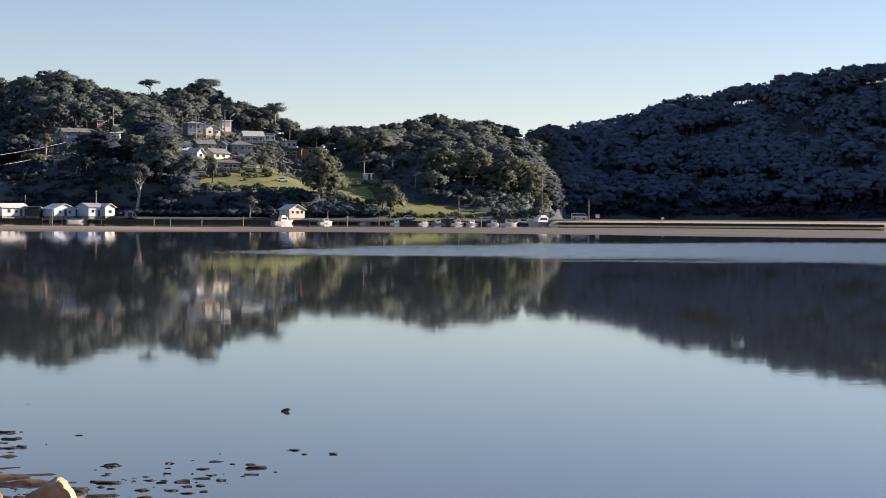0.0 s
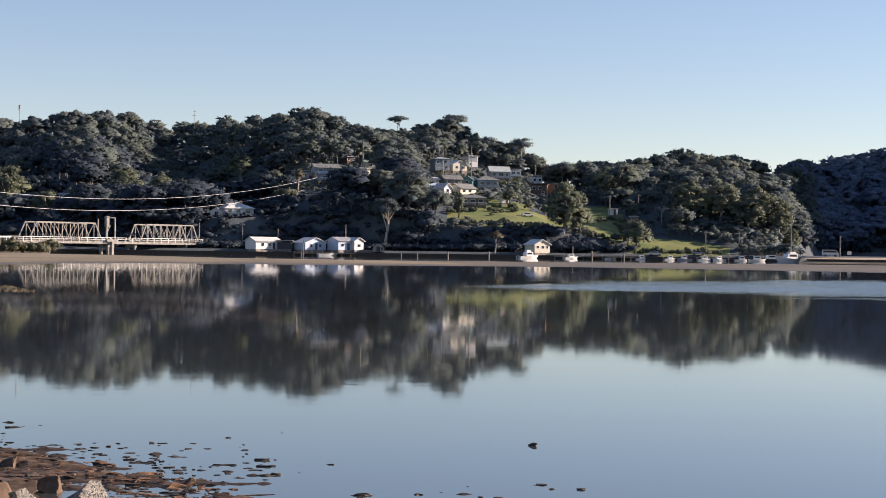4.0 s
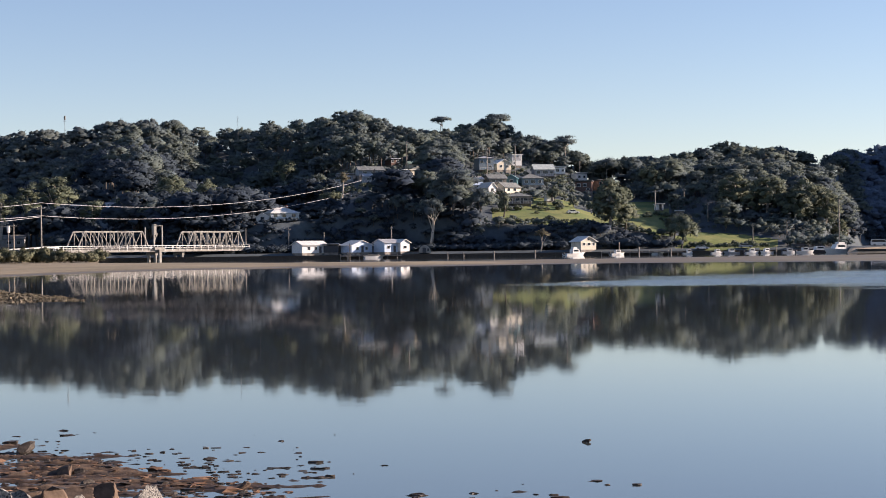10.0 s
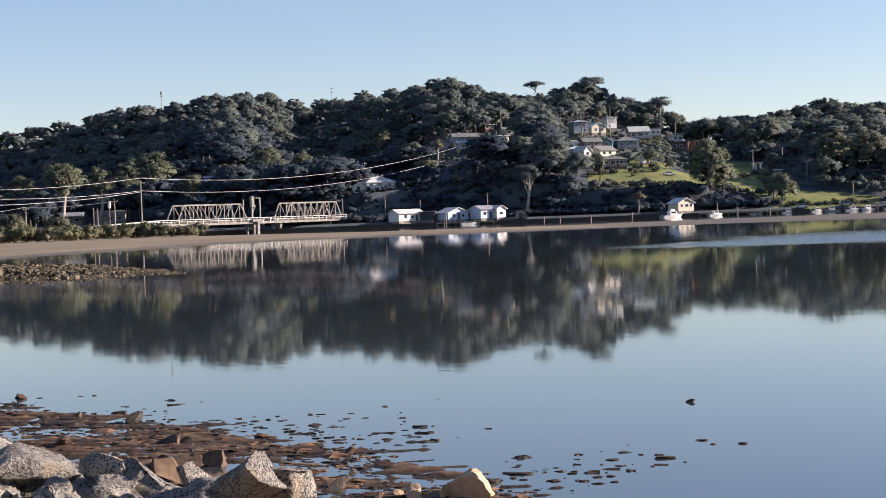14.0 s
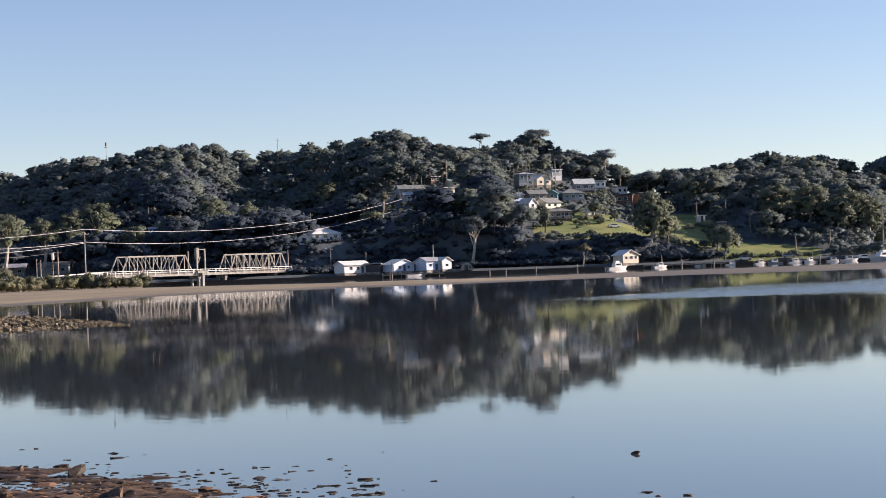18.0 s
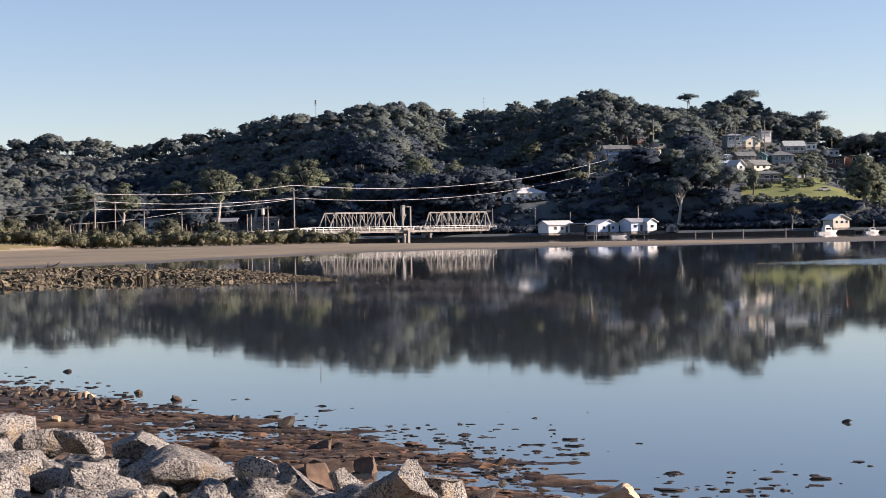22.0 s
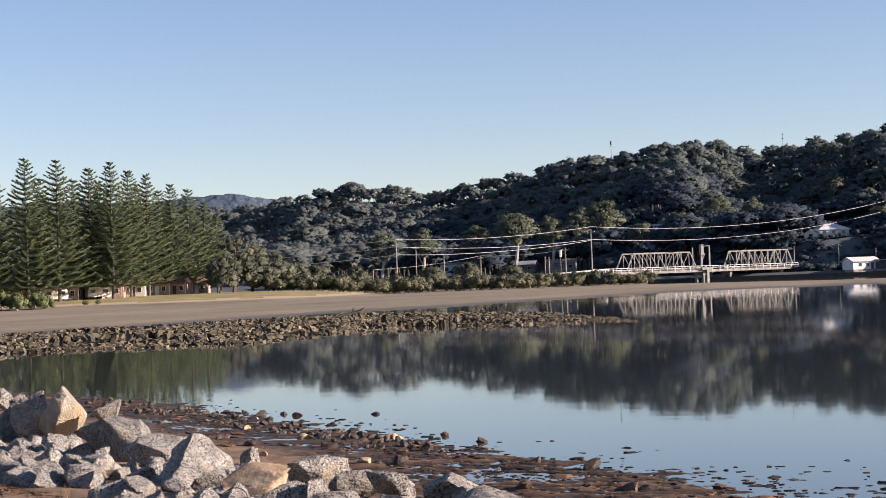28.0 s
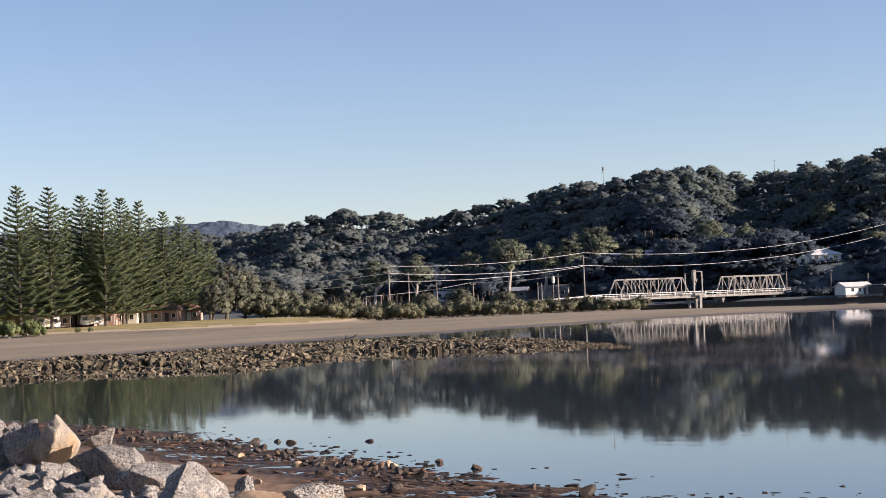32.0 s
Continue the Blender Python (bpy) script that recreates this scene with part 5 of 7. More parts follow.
# ---- boats and vehicles ----
def boat(bearing, dist, length, label, turn=0.0, hull_mat=None, cabin=True, flying=False, z=0.0):
    x, y = polar(bearing, dist)
    ob = thing("boat", label, "boat", "boats along the shore", pose(x, y, z, 0, 0, bearing + turn + 24))
    bm = bmesh.new()
    rings = []
    n = 9
    for i in range(n):
        t = i / (n - 1)
        half = length * 0.16 * (1 - max(0, (t - 0.45) / 0.55) ** 2.2) + 0.04
        sheer = 0.055 * length * (1 + 1.0 * t * t) + 0.2
        px = -length / 2 + length * t * 0.9
        rings.append([bm.verts.new((px + (0.11 * length * t * t if zz > 0.1 else 0.0), yy, zz)) for yy, zz in ((-half, sheer), (-half * 0.72, -0.05), (0, -0.4 + 0.3 * t ** 3), (half * 0.72, -0.05), (half, sheer), (0, sheer - 0.05))])
    for r, s in zip(rings, rings[1:]):
        for k in range(6):
            bm.faces.new((r[k], s[k], s[(k + 1) % 6], r[(k + 1) % 6]))
    bm.faces.new(rings[0])
    bm.faces.new(list(reversed(rings[-1])))
    bmesh.ops.recalc_face_normals(bm, faces=bm.faces)
    part("hull", bm, hull_mat or M_WHITE, ob)
    deck = 0.06 * length + 0.22
    if cabin:
        l, h = length * 0.34, 0.09 * length + 0.55
        c = part("cabin", prism([(-l / 2, deck - 0.1), (l * 0.62, deck - 0.1), (l * 0.38, deck + h), (-l / 2, deck + h)], -length * 0.10, length * 0.10), M_WHITE, ob)
        for sgn in (-1, 1):
            part("cabin_window", box(-l * 0.4, l * 0.3, sgn * length * 0.10 - 0.02, sgn * length * 0.10 + 0.02, deck + h * 0.45, deck + h * 0.85), M_GLASS, c)
        if flying:
            part("flying_bridge", box(-l * 0.4, l * 0.2, -length * 0.08, length * 0.08, deck + h, deck + h + 0.6, 0.08), M_WHITE, c)
            part("mast", rod((0, 0, deck + h), (0, 0, deck + h + 2.4), 0.06, 0.04, 6), M_STEEL, c)
    rail = part("deck_rail", bar((-length * 0.4, -length * 0.13, deck + 0.5), (length * 0.3, -length * 0.12, deck + 0.55), 0.05), M_STEEL, ob)
    part("outboard", box(-length / 2 - 0.45, -length / 2 - 0.05, -0.2, 0.2, 0.1, 1.0, 0.05), M_DARK, ob)
    return ob


boat(-7.80, 527, 8.2, "white motor cruiser moored before the cream boathouse", 16, flying=True)
boat(-9.25, 530, 5.6, "small white runabout beside a jetty", 14)
boat(-13.06, 533, 5.2, "small grey motor boat at the sea wall", 180, M_GREY)
boat(-14.22, 533, 5.0, "small white motor boat at the sea wall", 196)
boat(-14.99, 532, 4.8, "white half-cabin boat at the sea wall", 0)
boat(-16.59, 526, 11.6, "long white motor cruiser with a low cabin", 194, flying=True)
boat(-15.95, 534, 8.4, "dark-hulled cabin boat behind the white cruiser", 180, M_DARK)
boat(-0.95, 532, 7.0, "white boat with a flat deck before the blue boatshed", 0, cabin=False)
boat(-12.6, 533, 4.6, "small white open boat at the sea wall", 10)
boat(-13.75, 531, 5.0, "white half-cabin boat at the sea wall", 6)
boat(-15.5, 530, 6.0, "white cabin boat at the sea wall", 0)
boat(-10.6, 533, 4.2, "small white dinghy tied to the jetty", 4, cabin=False)
boat(-11.65, 534, 4.4, "small white sailing dinghy hull on the shore", 0, cabin=True)


def vehicle(bearing, dist, label, colour, van=False, turn=0.0):
    ob = thing("van" if van else "car", label, "van" if van else "car", "parked vehicles", on_ground(bearing, dist, bearing + turn))
    if van:
        side = [(-2.5, 0.35), (2.5, 0.35), (2.55, 1.0), (2.2, 1.15), (1.6, 2.0), (-2.4, 2.05), (-2.55, 1.2)]
        glass = [(-2.2, 1.25), (2.0, 1.25), (1.5, 1.85), (-2.2, 1.85)]
        top = 0.9
    else:
        side = [(-2.2, 0.35), (2.2, 0.35), (2.25, 0.75), (1.2, 0.95), (0.6, 1.45), (-1.2, 1.48), (-1.9, 0.98), (-2.2, 0.9)]
        glass = [(-1.6, 0.98), (1.0, 0.98), (0.55, 1.36), (-1.15, 1.38)]
        top = 0.86
    part("body", prism(side, -top, top), colour, ob)
    for sgn in (-1, 1):
        part("side_window", prism(glass, sgn * top - 0.02, sgn * top + 0.02), M_GLASS, ob)
    for x in (-1.4, 1.4):
        for yy in (-top, top):
            wh = part("wheel", rod((x, yy - 0.1, 0.33), (x, yy + 0.1, 0.33), 0.33, 0.33, 14), M_TYRE, ob)
            part("rim", rod((x, yy - 0.115, 0.33), (x, yy + 0.115, 0.33), 0.18, 0.18, 10), M_STEEL, wh)
    return ob


vehicle(-17.9, 514, "white van parked by the water below the shaded hill", M_WHITE, True)
vehicle(-12.1, 541, "white car parked among shrubs by the shore", M_WHITE)
vehicle(-13.55, 542, "grey car parked on the grass by the shore", M_GREY)
vehicle(-15.35, 542, "dark car parked below the trees", M_DARK)
vehicle(-7.75, 600, "white car parked on the hillside track", M_WHITE, turn=20)
vehicle(11.85, 476, "white car on the bridge approach road", M_WHITE, turn=20)


def sign(bearing, dist, label, w, h):
    ob = thing("sign", label, "sign", "shore signs", on_ground(bearing, dist, bearing, 0.2))
    for x in (-w * 0.35, w * 0.35):
        part("post", bar((x, 0.06, 0), (x, 0.06, 1.2 + h), 0.1), M_TIMBER, ob)
    part("panel", box(-w / 2, w / 2, -0.04, 0.01, 0.9, 1.1 + h, 0.01), M_WHITE, ob)


sign(-18.51, 512, "white notice board near the van", 1.2, 0.9)
sign(-20.71, 511, "small white notice board on the point", 0.9, 0.6)


def mooring_post(bearing, dist, h, r, label, mat):
    x, y = polar(bearing, dist)
    ob = thing("mooring_post", label, "post", "mooring posts", pose(x, y, -0.6))
    part("pile", rod((0, 0, 0), (0, 0, h + 0.6), r, r * 0.9, 8), mat, ob)
    part("cap", rod((0, 0, h + 0.6), (0, 0, h + 0.75), r * 1.1, r * 0.5, 8), mat, ob)


for brg, h, r in ((-3.46, 1.6, 0.2), (-4.01, 1.5, 0.18), (-5.05, 1.9, 0.22), (-9.97, 2.8, 0.26), (-9.31, 4.6, 0.16), (-11.05, 2.0, 0.2), (-14.55, 2.4, 0.2), (-6.45, 2.2, 0.22), (-0.05, 2.2, 0.25), (-0.12, 5.4, 0.14)):
    mooring_post(brg, 531, h * 0.85, r, "grey timber mooring post at the sea wall", M_TIMBER)


def jetty(b0, b1, dist, label):
    (x0, y0), (x1, y1) = polar(b0, dist), polar(b1, dist)
    length = math.hypot(x1 - x0, y1 - y0)
    ob = thing("jetty", label, "jetty", "jetties", pose(x0, y0, 0, 0, 0, math.degrees(math.atan2(y1 - y0, x1 - x0))))
    n = int(length / 0.6)
    for i in range(n):
        part("plank", box(i * 0.6 + 0.02, i * 0.6 + 0.58, -0.9, 0.9, 0.85, 0.95), M_TIMBER, ob)
    for i in range(int(length / 3) + 1):
        for y in (-0.8, 0.8):
            part("pile", rod((i * 3, y, -1.0), (i * 3, y, 1.3), 0.14, 0.12, 6), M_TIMBER, ob)
    part("beam", box(0, length, -0.95, -0.8, 0.6, 0.84), M_TIMBER, ob)


jetty(-8.7, -11.4, 533, "low grey timber jetty along the shore")
jetty(0.2, -1.9, 533, "low timber landing stage before the boatsheds")


def sea_wall():
    bm = bmesh.new()
    prev = None
    for k in range(-70, 24):
        b = k * 0.4
        d = 534 if b > -17 else 504
        (x, y), (x2, y2) = polar(b, d), polar(b, d + 1.2)
        ring = [bm.verts.new((x, y, -1.2)), bm.verts.new((x, y, 1.05)), bm.verts.new((x2, y2, 1.05)), bm.verts.new((x2, y2, -1.2))]
        if prev:
            for i in range(3):
                bm.faces.new((prev[i], ring[i], ring[i + 1], prev[i + 1]))
        prev = ring
    bmesh.ops.recalc_face_normals(bm, faces=bm.faces)
    me = bpy.data.meshes.new("sea_wall")
    bm.to_mesh(me)
    bm.free()
    me.materials.append(M_DARKSTONE)
    tagged(new("sea_wall", me), "low dark stone sea wall along the far shore", "sea wall", kind="structure")


sea_wall()


# ---- trees that stand alone ----
def broad_tree(label, bearing, dist, h, w, mat, seed, clumps=16, count=90, low=0.35, flat=0.7, bark=None, group="", name="tree", limbs=5, leaf=0.036, stem=0.032, bend=0.02):
    rng = np.random.RandomState(seed)
    ob = thing(name, label, "tree", group, on_ground(bearing, dist, 0, 0.2))
    c, r = crowns(np.zeros((1, 3)), np.array([h]), np.array([w]), clumps, rng, flat, low, 1.75 if low < 0.1 else 1.12)
    leaves = tufts(c, r, int(count * 1.3), w * leaf * 0.72, rng, 0.36, 0.64, np.repeat(np.array([[0, 0, h * (low * 0.6 + 0.25)]]), len(c), 0))
    bm = bmesh.new()
    add_rod(bm, (-bend * h * 2, 0, -0.4), (bend * h, 0, h * 0.42), stem * h, 0.68 * stem * h, 7)
    add_rod(bm, (bend * h, 0, h * 0.41), (-0.01 * h, 0.01 * h, h * 0.8), 0.68 * stem * h, 0.3 * stem * h, 6)
    for k in range(limbs):
        j = c[k * len(c) // limbs]
        z0 = h * (rng.uniform(0.3, 0.55) if stem > 0.02 else rng.uniform(0.6, 0.74))
        add_rod(bm, (0.015 * h, 0, z0), (j[0] * 0.85, j[1] * 0.85, max(j[2] - 0.05 * h, z0 + 0.06 * h)), 0.012 * h, 0.004 * h, 5)
    part("trunk", bm, bark or M_BARK, ob)
    hung("crown", leafy("crown", leaves, mat), ob)
    return ob


broad_tree("lone umbrella-crowned gum above the skyline", -3.30, 745, 14.6, 10.0, M_FOREST, 21, 14, 60, 0.77, 0.45, M_BARK, limbs=6, stem=0.014, bend=-0.04)
broad_tree("flat-topped gum on the skyline with bare limbs", -5.2, 748, 17, 13, M_FOREST, 22, 12, 86, 0.62, 0.42, M_PALE_BARK, stem=0.016)
broad_tree("open-crowned gum on the skyline of the saddle", -7.5, 722, 17, 12, M_FOREST, 23, 9, 90, 0.6, 0.4, M_PALE_BARK, stem=0.016)
broad_tree("spreading gum in the saddle of the skyline", -8.9, 712, 14, 13, M_FOREST, 24, 10, 90, 0.55, 0.4, M_PALE_BARK, stem=0.016)
broad_tree("wispy gum on the skyline with thin limbs", 2.95, 792, 16, 10, M_FOREST, 25, 8, 72, 0.6, 0.4, M_PALE_BARK, stem=0.016)
broad_tree("large dark round tree on the grassy slope", -9.05, 563, 18.5, 18.0, M_LEAF, 26, 64, 54, 0.04, 0.8, M_PALE_BARK)
broad_tree("dark round tree beside the lawn", -9.55, 566, 9.5, 9, M_LEAF, 27, 16, 86, 0.15, 0.85)
broad_tree("dense dark tree between the houses", -7.13, 622, 6.6, 6.2, M_LEAF, 28, 14, 90, 0.15, 0.9)
broad_tree("rounded shrub tree above the moored boats", -11.45, 555, 11, 12, M_LEAF, 29, 18, 86, 0.12, 0.8)
broad_tree("rounded green shrub tree on the slope", -11.2, 566, 9, 8, M_LEAF, 30, 14, 86, 0.12, 0.85)
broad_tree("bright green leafy tree below the knoll", -10.45, 655, 15, 12, M_LEAF, 31, 18, 86, 0.2, 0.8)
broad_tree("grey-leaved small tree with a pale trunk at the waterside", -6.68, 541, 7.8, 5.0, M_DRY, 32, 10, 79, 0.55, 0.6, M_PALE_BARK)
broad_tree("tall gum with pale forked trunks on the shaded slope", -2.95, 562, 20, 11, M_FOREST, 33, 16, 86, 0.45, 0.6, M_PALE_BARK, limbs=8)
broad_tree("broad gum with spreading limbs on the slope", -3.7, 572, 19, 14, M_FOREST, 34, 20, 86, 0.35, 0.65, M_PALE_BARK, limbs=8)
broad_tree("broad gum above the dark bank", -4.6, 570, 12, 12, M_FOREST, 35, 18, 86, 0.25, 0.7)
broad_tree("dark cypress-like tree beside the houses", -5.43, 584, 9.5, 5.0, M_LEAF, 36, 12, 90, 0.12, 1.2)
broad_tree("pale dry-leaved gum on the dark slope", 0.1, 600, 11, 6, M_DRY, 37, 8, 79, 0.55, 0.6, M_PALE_BARK)
# bearing, distance, height angle of the top, width of the crown
for k, (b, d, el, w) in enumerate(((12.7, 592, 2.55, 17), (9.7, 606, 2.92, 15), (11.45, 604, 2.33, 13), (7.35, 600, 2.25, 10), (5.75, 600, 2.46, 17), (3.75, 602, 2.02, 13), (2.1, 700, 3.35, 12), (5.9, 650, 2.85, 13),
                                   (15.9, 588, 2.05, 14), (17.3, 592, 1.95, 13), (14.1, 600, 2.1, 13), (8.5, 596, 2.0, 10), (0.5, 606, 2.0, 10), (4.7, 640, 2.6, 12), (10.6, 640, 2.6, 12))):
    x, y = polar(b, d)
    broad_tree("broad-crowned gum at the foot of the hill", b, d, d * math.tan(radians(el)) + 2.4 - height_at(x, y), w, M_LEAF, 450 + k, 26, 80, 0.25, 0.66, M_PALE_BARK, "gums at the foot of the hill")
for k, (b, d, h, w) in enumerate(((-15.6, 606, 16, 17), (-14.3, 606, 17, 16), (-16.2, 606, 16, 13), (-13.2, 612, 16, 15), (-15.2, 600, 13, 13), (-16.6, 612, 11, 8))):
    broad_tree("huge sunlit gum on the knoll above the shore", b, d, h, w, M_LEAF, 50 + k, 38, 76, 0.06, 0.62, M_PALE_BARK, "gums on the knoll")
rng = np.random.RandomState(44)
for k in range(26):
    hb, hd = (-4.5 - 4.6 * rng.uniform(), rng.uniform(612, 700)) if k < 19 else (-2.6 + 2.4 * rng.uniform(), rng.uniform(635, 690))
    if any(abs(hb - s[0]) < s[2] * 0.75 and abs(hd - s[1]) < s[3] for s in HOUSE_SPOTS):
        continue
    h = rng.uniform(2.6, 4.8)
    broad_tree("leafy garden tree between the hillside houses", hb, hd, h, h * rng.uniform(0.7, 1.0), (M_LEAF, M_FOREST)[k % 2], 400 + k, 12, 50, 0.03, 0.9, None, "garden trees")
for k, (b, d, h, w) in enumerate(((22.3, 392, 15, 11), (21.7, 396, 12.5, 11), (21.0, 400, 9.5, 11), (22.8, 380, 9, 9), (20.3, 408, 7, 9), (19.6, 452, 8, 10), (18.2, 470, 7, 9), (15.6, 470, 6.5, 9), (14.4, 490, 7, 10), (12.9, 500, 6.5, 9))):
    broad_tree("grey-green casuarina at the edge of the flat", b, d, h, w, M_CASUARINA, 60 + k, 34, 46, 0.0, 0.9, None, "casuarinas by the flat", leaf=0.034)


def pine(label, bearing, dist, h, seed):
    """A Norfolk pine: a straight tapered trunk and level tiers of feathered boughs that shorten to a spire."""
    rng = np.random.RandomState(seed)
    ob = thing("norfolk_pine", label, "pine tree", "norfolk pines in a row", on_ground(bearing, dist, 0, 0.2))
    part("trunk", rod((0, 0, -0.4), (0, 0, h * 0.99), 0.40, 0.05, 9), M_BARK, ob)
    verts, norms = [], []
    z = 3.3
    while z < h * 0.985:
        t = (z - 3.0) / (h - 3.0)
        reach = (1 - t) ** 0.82 * h * 0.265 * rng.uniform(0.9, 1.08) + 0.35
        boughs = 9 if t < 0.6 else 7 if t < 0.85 else 5
        off = rng.uniform(0, 6.28)
        for i in range(boughs):
            a = off + 6.283 * i / boughs + rng.normal() * 0.10
            length = reach * rng.uniform(0.78, 1.12)
            n = max(3, int(length / 0.42))
            q = (np.arange(n) + 0.8) / n
            lift = (-0.20 * q + 0.30 * q ** 2.4 + 0.38 * t * q) * length + rng.normal() * 0.12
            ax = np.array([math.cos(a), math.sin(a), 0.0])
            sx = np.array([-ax[1], ax[0], 0.0])
            c = ax[None] * (q * length)[:, None] + np.array([0, 0, 1.0]) * (z + lift)[:, None]
            wide = (0.34 + 0.62 * (1 - t)) * (0.55 + 0.75 * np.sin(3.0 * np.clip(q, 0, 0.95)))
            for sgn in (-1, 1):
                for up, out in ((0.05, 1.0), (0.20, 0.7)):
                    jig = rng.uniform(0.7, 1.25, (n, 1))
                    tip = c + sx * (sgn * wide * out)[:, None] * jig + ax * (0.30 + 0.1 * rng.normal(size=(n, 1))) + np.array([0, 0, 1.0]) * (up + 0.08 * rng.normal(size=(n, 1)))
                    root = c - ax * 0.26
                    fore = c + ax * 0.34 + np.array([0, 0, 0.10])
                    verts.append(np.stack([root, fore, tip], 1))
                    nn = unit(np.array([0, 0, 0.7]) + ax * 0.95 + sx * sgn * 0.35 + 0.18 * rng.normal(size=(n, 3)))
                    norms.append(np.repeat(nn[:, None], 3, 1))
            # the drooping underside of the bough
            low = np.stack([c - ax * 0.3, c + ax * 0.3, c + np.array([0, 0, -0.30])], 1)
            verts.append(low)
            norms.append(np.repeat(np.repeat(unit(ax * 0.8 - np.array([0, 0, 0.4]))[None], n, 0)[:, None], 3, 1))
        z += 1.30 - 0.45 * t
    v, nn = np.concatenate(verts).reshape(-1, 3), np.concatenate(norms).reshape(-1, 3)
    hung("crown", leafy("crown", (v, np.arange(len(v)).reshape(-1, 3), nn), M_PINE), ob)
    return ob


for k, (b, d, el) in enumerate(((29.16, 338, 4.69), (28.14, 343, 4.63), (27.09, 357, 4.39), (26.38, 352, 4.50), (25.80, 368, 4.24), (25.20, 380, 4.04), (24.41, 402, 3.70), (23.84, 410, 3.59), (30.3, 336, 4.45), (31.4, 330, 4.6),
                                (28.7, 368, 4.0), (27.6, 378, 3.95), (26.75, 385, 3.9), (25.55, 398, 3.75), (24.8, 408, 3.55), (23.3, 425, 3.05), (22.9, 432, 2.7))):
    x, y = polar(b, d)
    pine("tall Norfolk pine with level tiers of dark green boughs", b, d, d * math.tan(radians(el)) + 2.4 - height_at(x, y), 80 + k)


def cabin(bearing, dist, w, turn, wall, k):
    x, y = polar(bearing, dist)
    ob = thing("cabin", "pink-brown holiday cabin with a brown hipped roof behind the pines", "cabin", "holiday cabins", pose(x, y, height_at(x, y), 0, 0, bearing + turn))
    part("wall", box(-w / 2, w / 2, -2.5, 2.5, -0.3, 2.5), wall, ob)
    part("roof", hip_roof(w, 5, 2.65, 1.9, 0.6), M_ROOF_BROWN, ob)
    window(ob, -w * 0.22, 1.4, 1.3, 1.2, -2.5)
    window(ob, w * 0.28, 1.4, 1.0, 1.2, -2.5)
    part("door", box(-0.2, 0.7, -2.56, -2.46, 0.02, 2.05), M_WHITE if k % 2 else M_DARK, ob)
    part("verandah", box(-w / 2, w / 2, -4.0, -2.504, -0.3, -0.02), M_TIMBER, ob)
    for x in (-w / 2 + 0.1, w / 2 - 0.1):
        part("post", bar((x, -3.9, -0.02), (x, -3.9, 2.5), 0.12), M_WHITE, ob)
    part("railing", box(-w / 2 + 0.2, -0.4, -3.94, -3.86, 0.75, 0.85), M_WHITE, ob)


for k, (b, d) in enumerate(((30.7, 344), (29.8, 347), (28.95, 351), (28.0, 356), (27.25, 362), (26.5, 368), (25.75, 376), (25.0, 386), (24.3, 397), (23.6, 410))):
    cabin(b, d, 5.6 + (k % 3) * 0.5, -16 + 6 * (k % 4), (M_PINK, M_PINK, M_CREAM, M_PINK)[k % 4], k)


def caravan(bearing, dist, turn):
    ob = thing("caravan", "white touring caravan parked under the pines", "caravan", "parked caravans", on_ground(bearing, dist, bearing + turn))
    part("body", prism([(-2.4, 0.45), (2.3, 0.45), (2.5, 1.1), (2.2, 2.45), (-2.2, 2.5), (-2.5, 1.3)], -1.05, 1.05), M_WHITE, ob)
    for x, w in ((-1.4, 1.0), (1.3, 1.1)):
        part("side_window", box(x - w / 2, x + w / 2, -1.08, -1.03, 1.35, 2.0), M_GLASS, ob)
    part("door", box(-0.4, 0.35, -1.09, -1.03, 0.5, 2.3), M_CREAM, ob)
    for y in (-0.95, 0.95):
        part("wheel", rod((0.2, y - 0.1, 0.33), (0.2, y + 0.1, 0.33), 0.33, 0.33, 14), M_TYRE, ob)
    part("drawbar", bar((2.3, 0, 0.5), (3.5, 0, 0.42), 0.1), M_STEEL, ob)


for b, d, turn in ((28.3, 346, 12), (26.9, 357, 18)):
    caravan(b, d, turn)


# ---- mangroves and shrubs ----
def shrub_meshes(kind, n, mat, seed, spread, tall, count):
    out = []
    for k in range(n):
        rng = np.random.RandomState(seed + k)
        m = 15
        a, rad = rng.uniform(0, 6.28, m), np.sqrt(rng.uniform(0, 1, m)) * spread
        c = np.stack([np.cos(a) * rad, np.sin(a) * rad * 0.7, tall * (0.28 + 0.5 * rng.uniform(0, 1, m) * (1 - 0.5 * (rad / spread) ** 2))], -1)
        r = np.stack([rng.uniform(0.28, 0.48, m) * spread] * 2 + [rng.uniform(0.2, 0.3, m) * tall], -1)
        crown = leafy(kind + "_crown", tufts(c, r, count, 0.062 * spread + 0.04, rng, 0.22, 0.74), mat)
        bm = bmesh.new()
        for j in range(5):
            add_rod(bm, (0.15 * rng.normal(), 0.15 * rng.normal(), -0.4), (c[j][0] * 0.8, c[j][1] * 0.8, c[j][2]), 0.09, 0.04, 5)
        stems = bpy.data.meshes.new(kind + "_stems")
        bm.to_mesh(stems)
        bm.free()
        stems.materials.append(M_PALE_BARK)
        out.append((crown, stems))
    return out


def shrub(kind, label, group, meshes, x, y, turn, scale):
    ob = thing(kind, label, "shrub", group, pose(x, y, max(height_at(x, y), -0.2), 0, 0, turn) @ Matrix.Diagonal((scale, scale, scale, 1)))
    hung("crown", meshes[0], ob)
    hung("stems", meshes[1], ob)


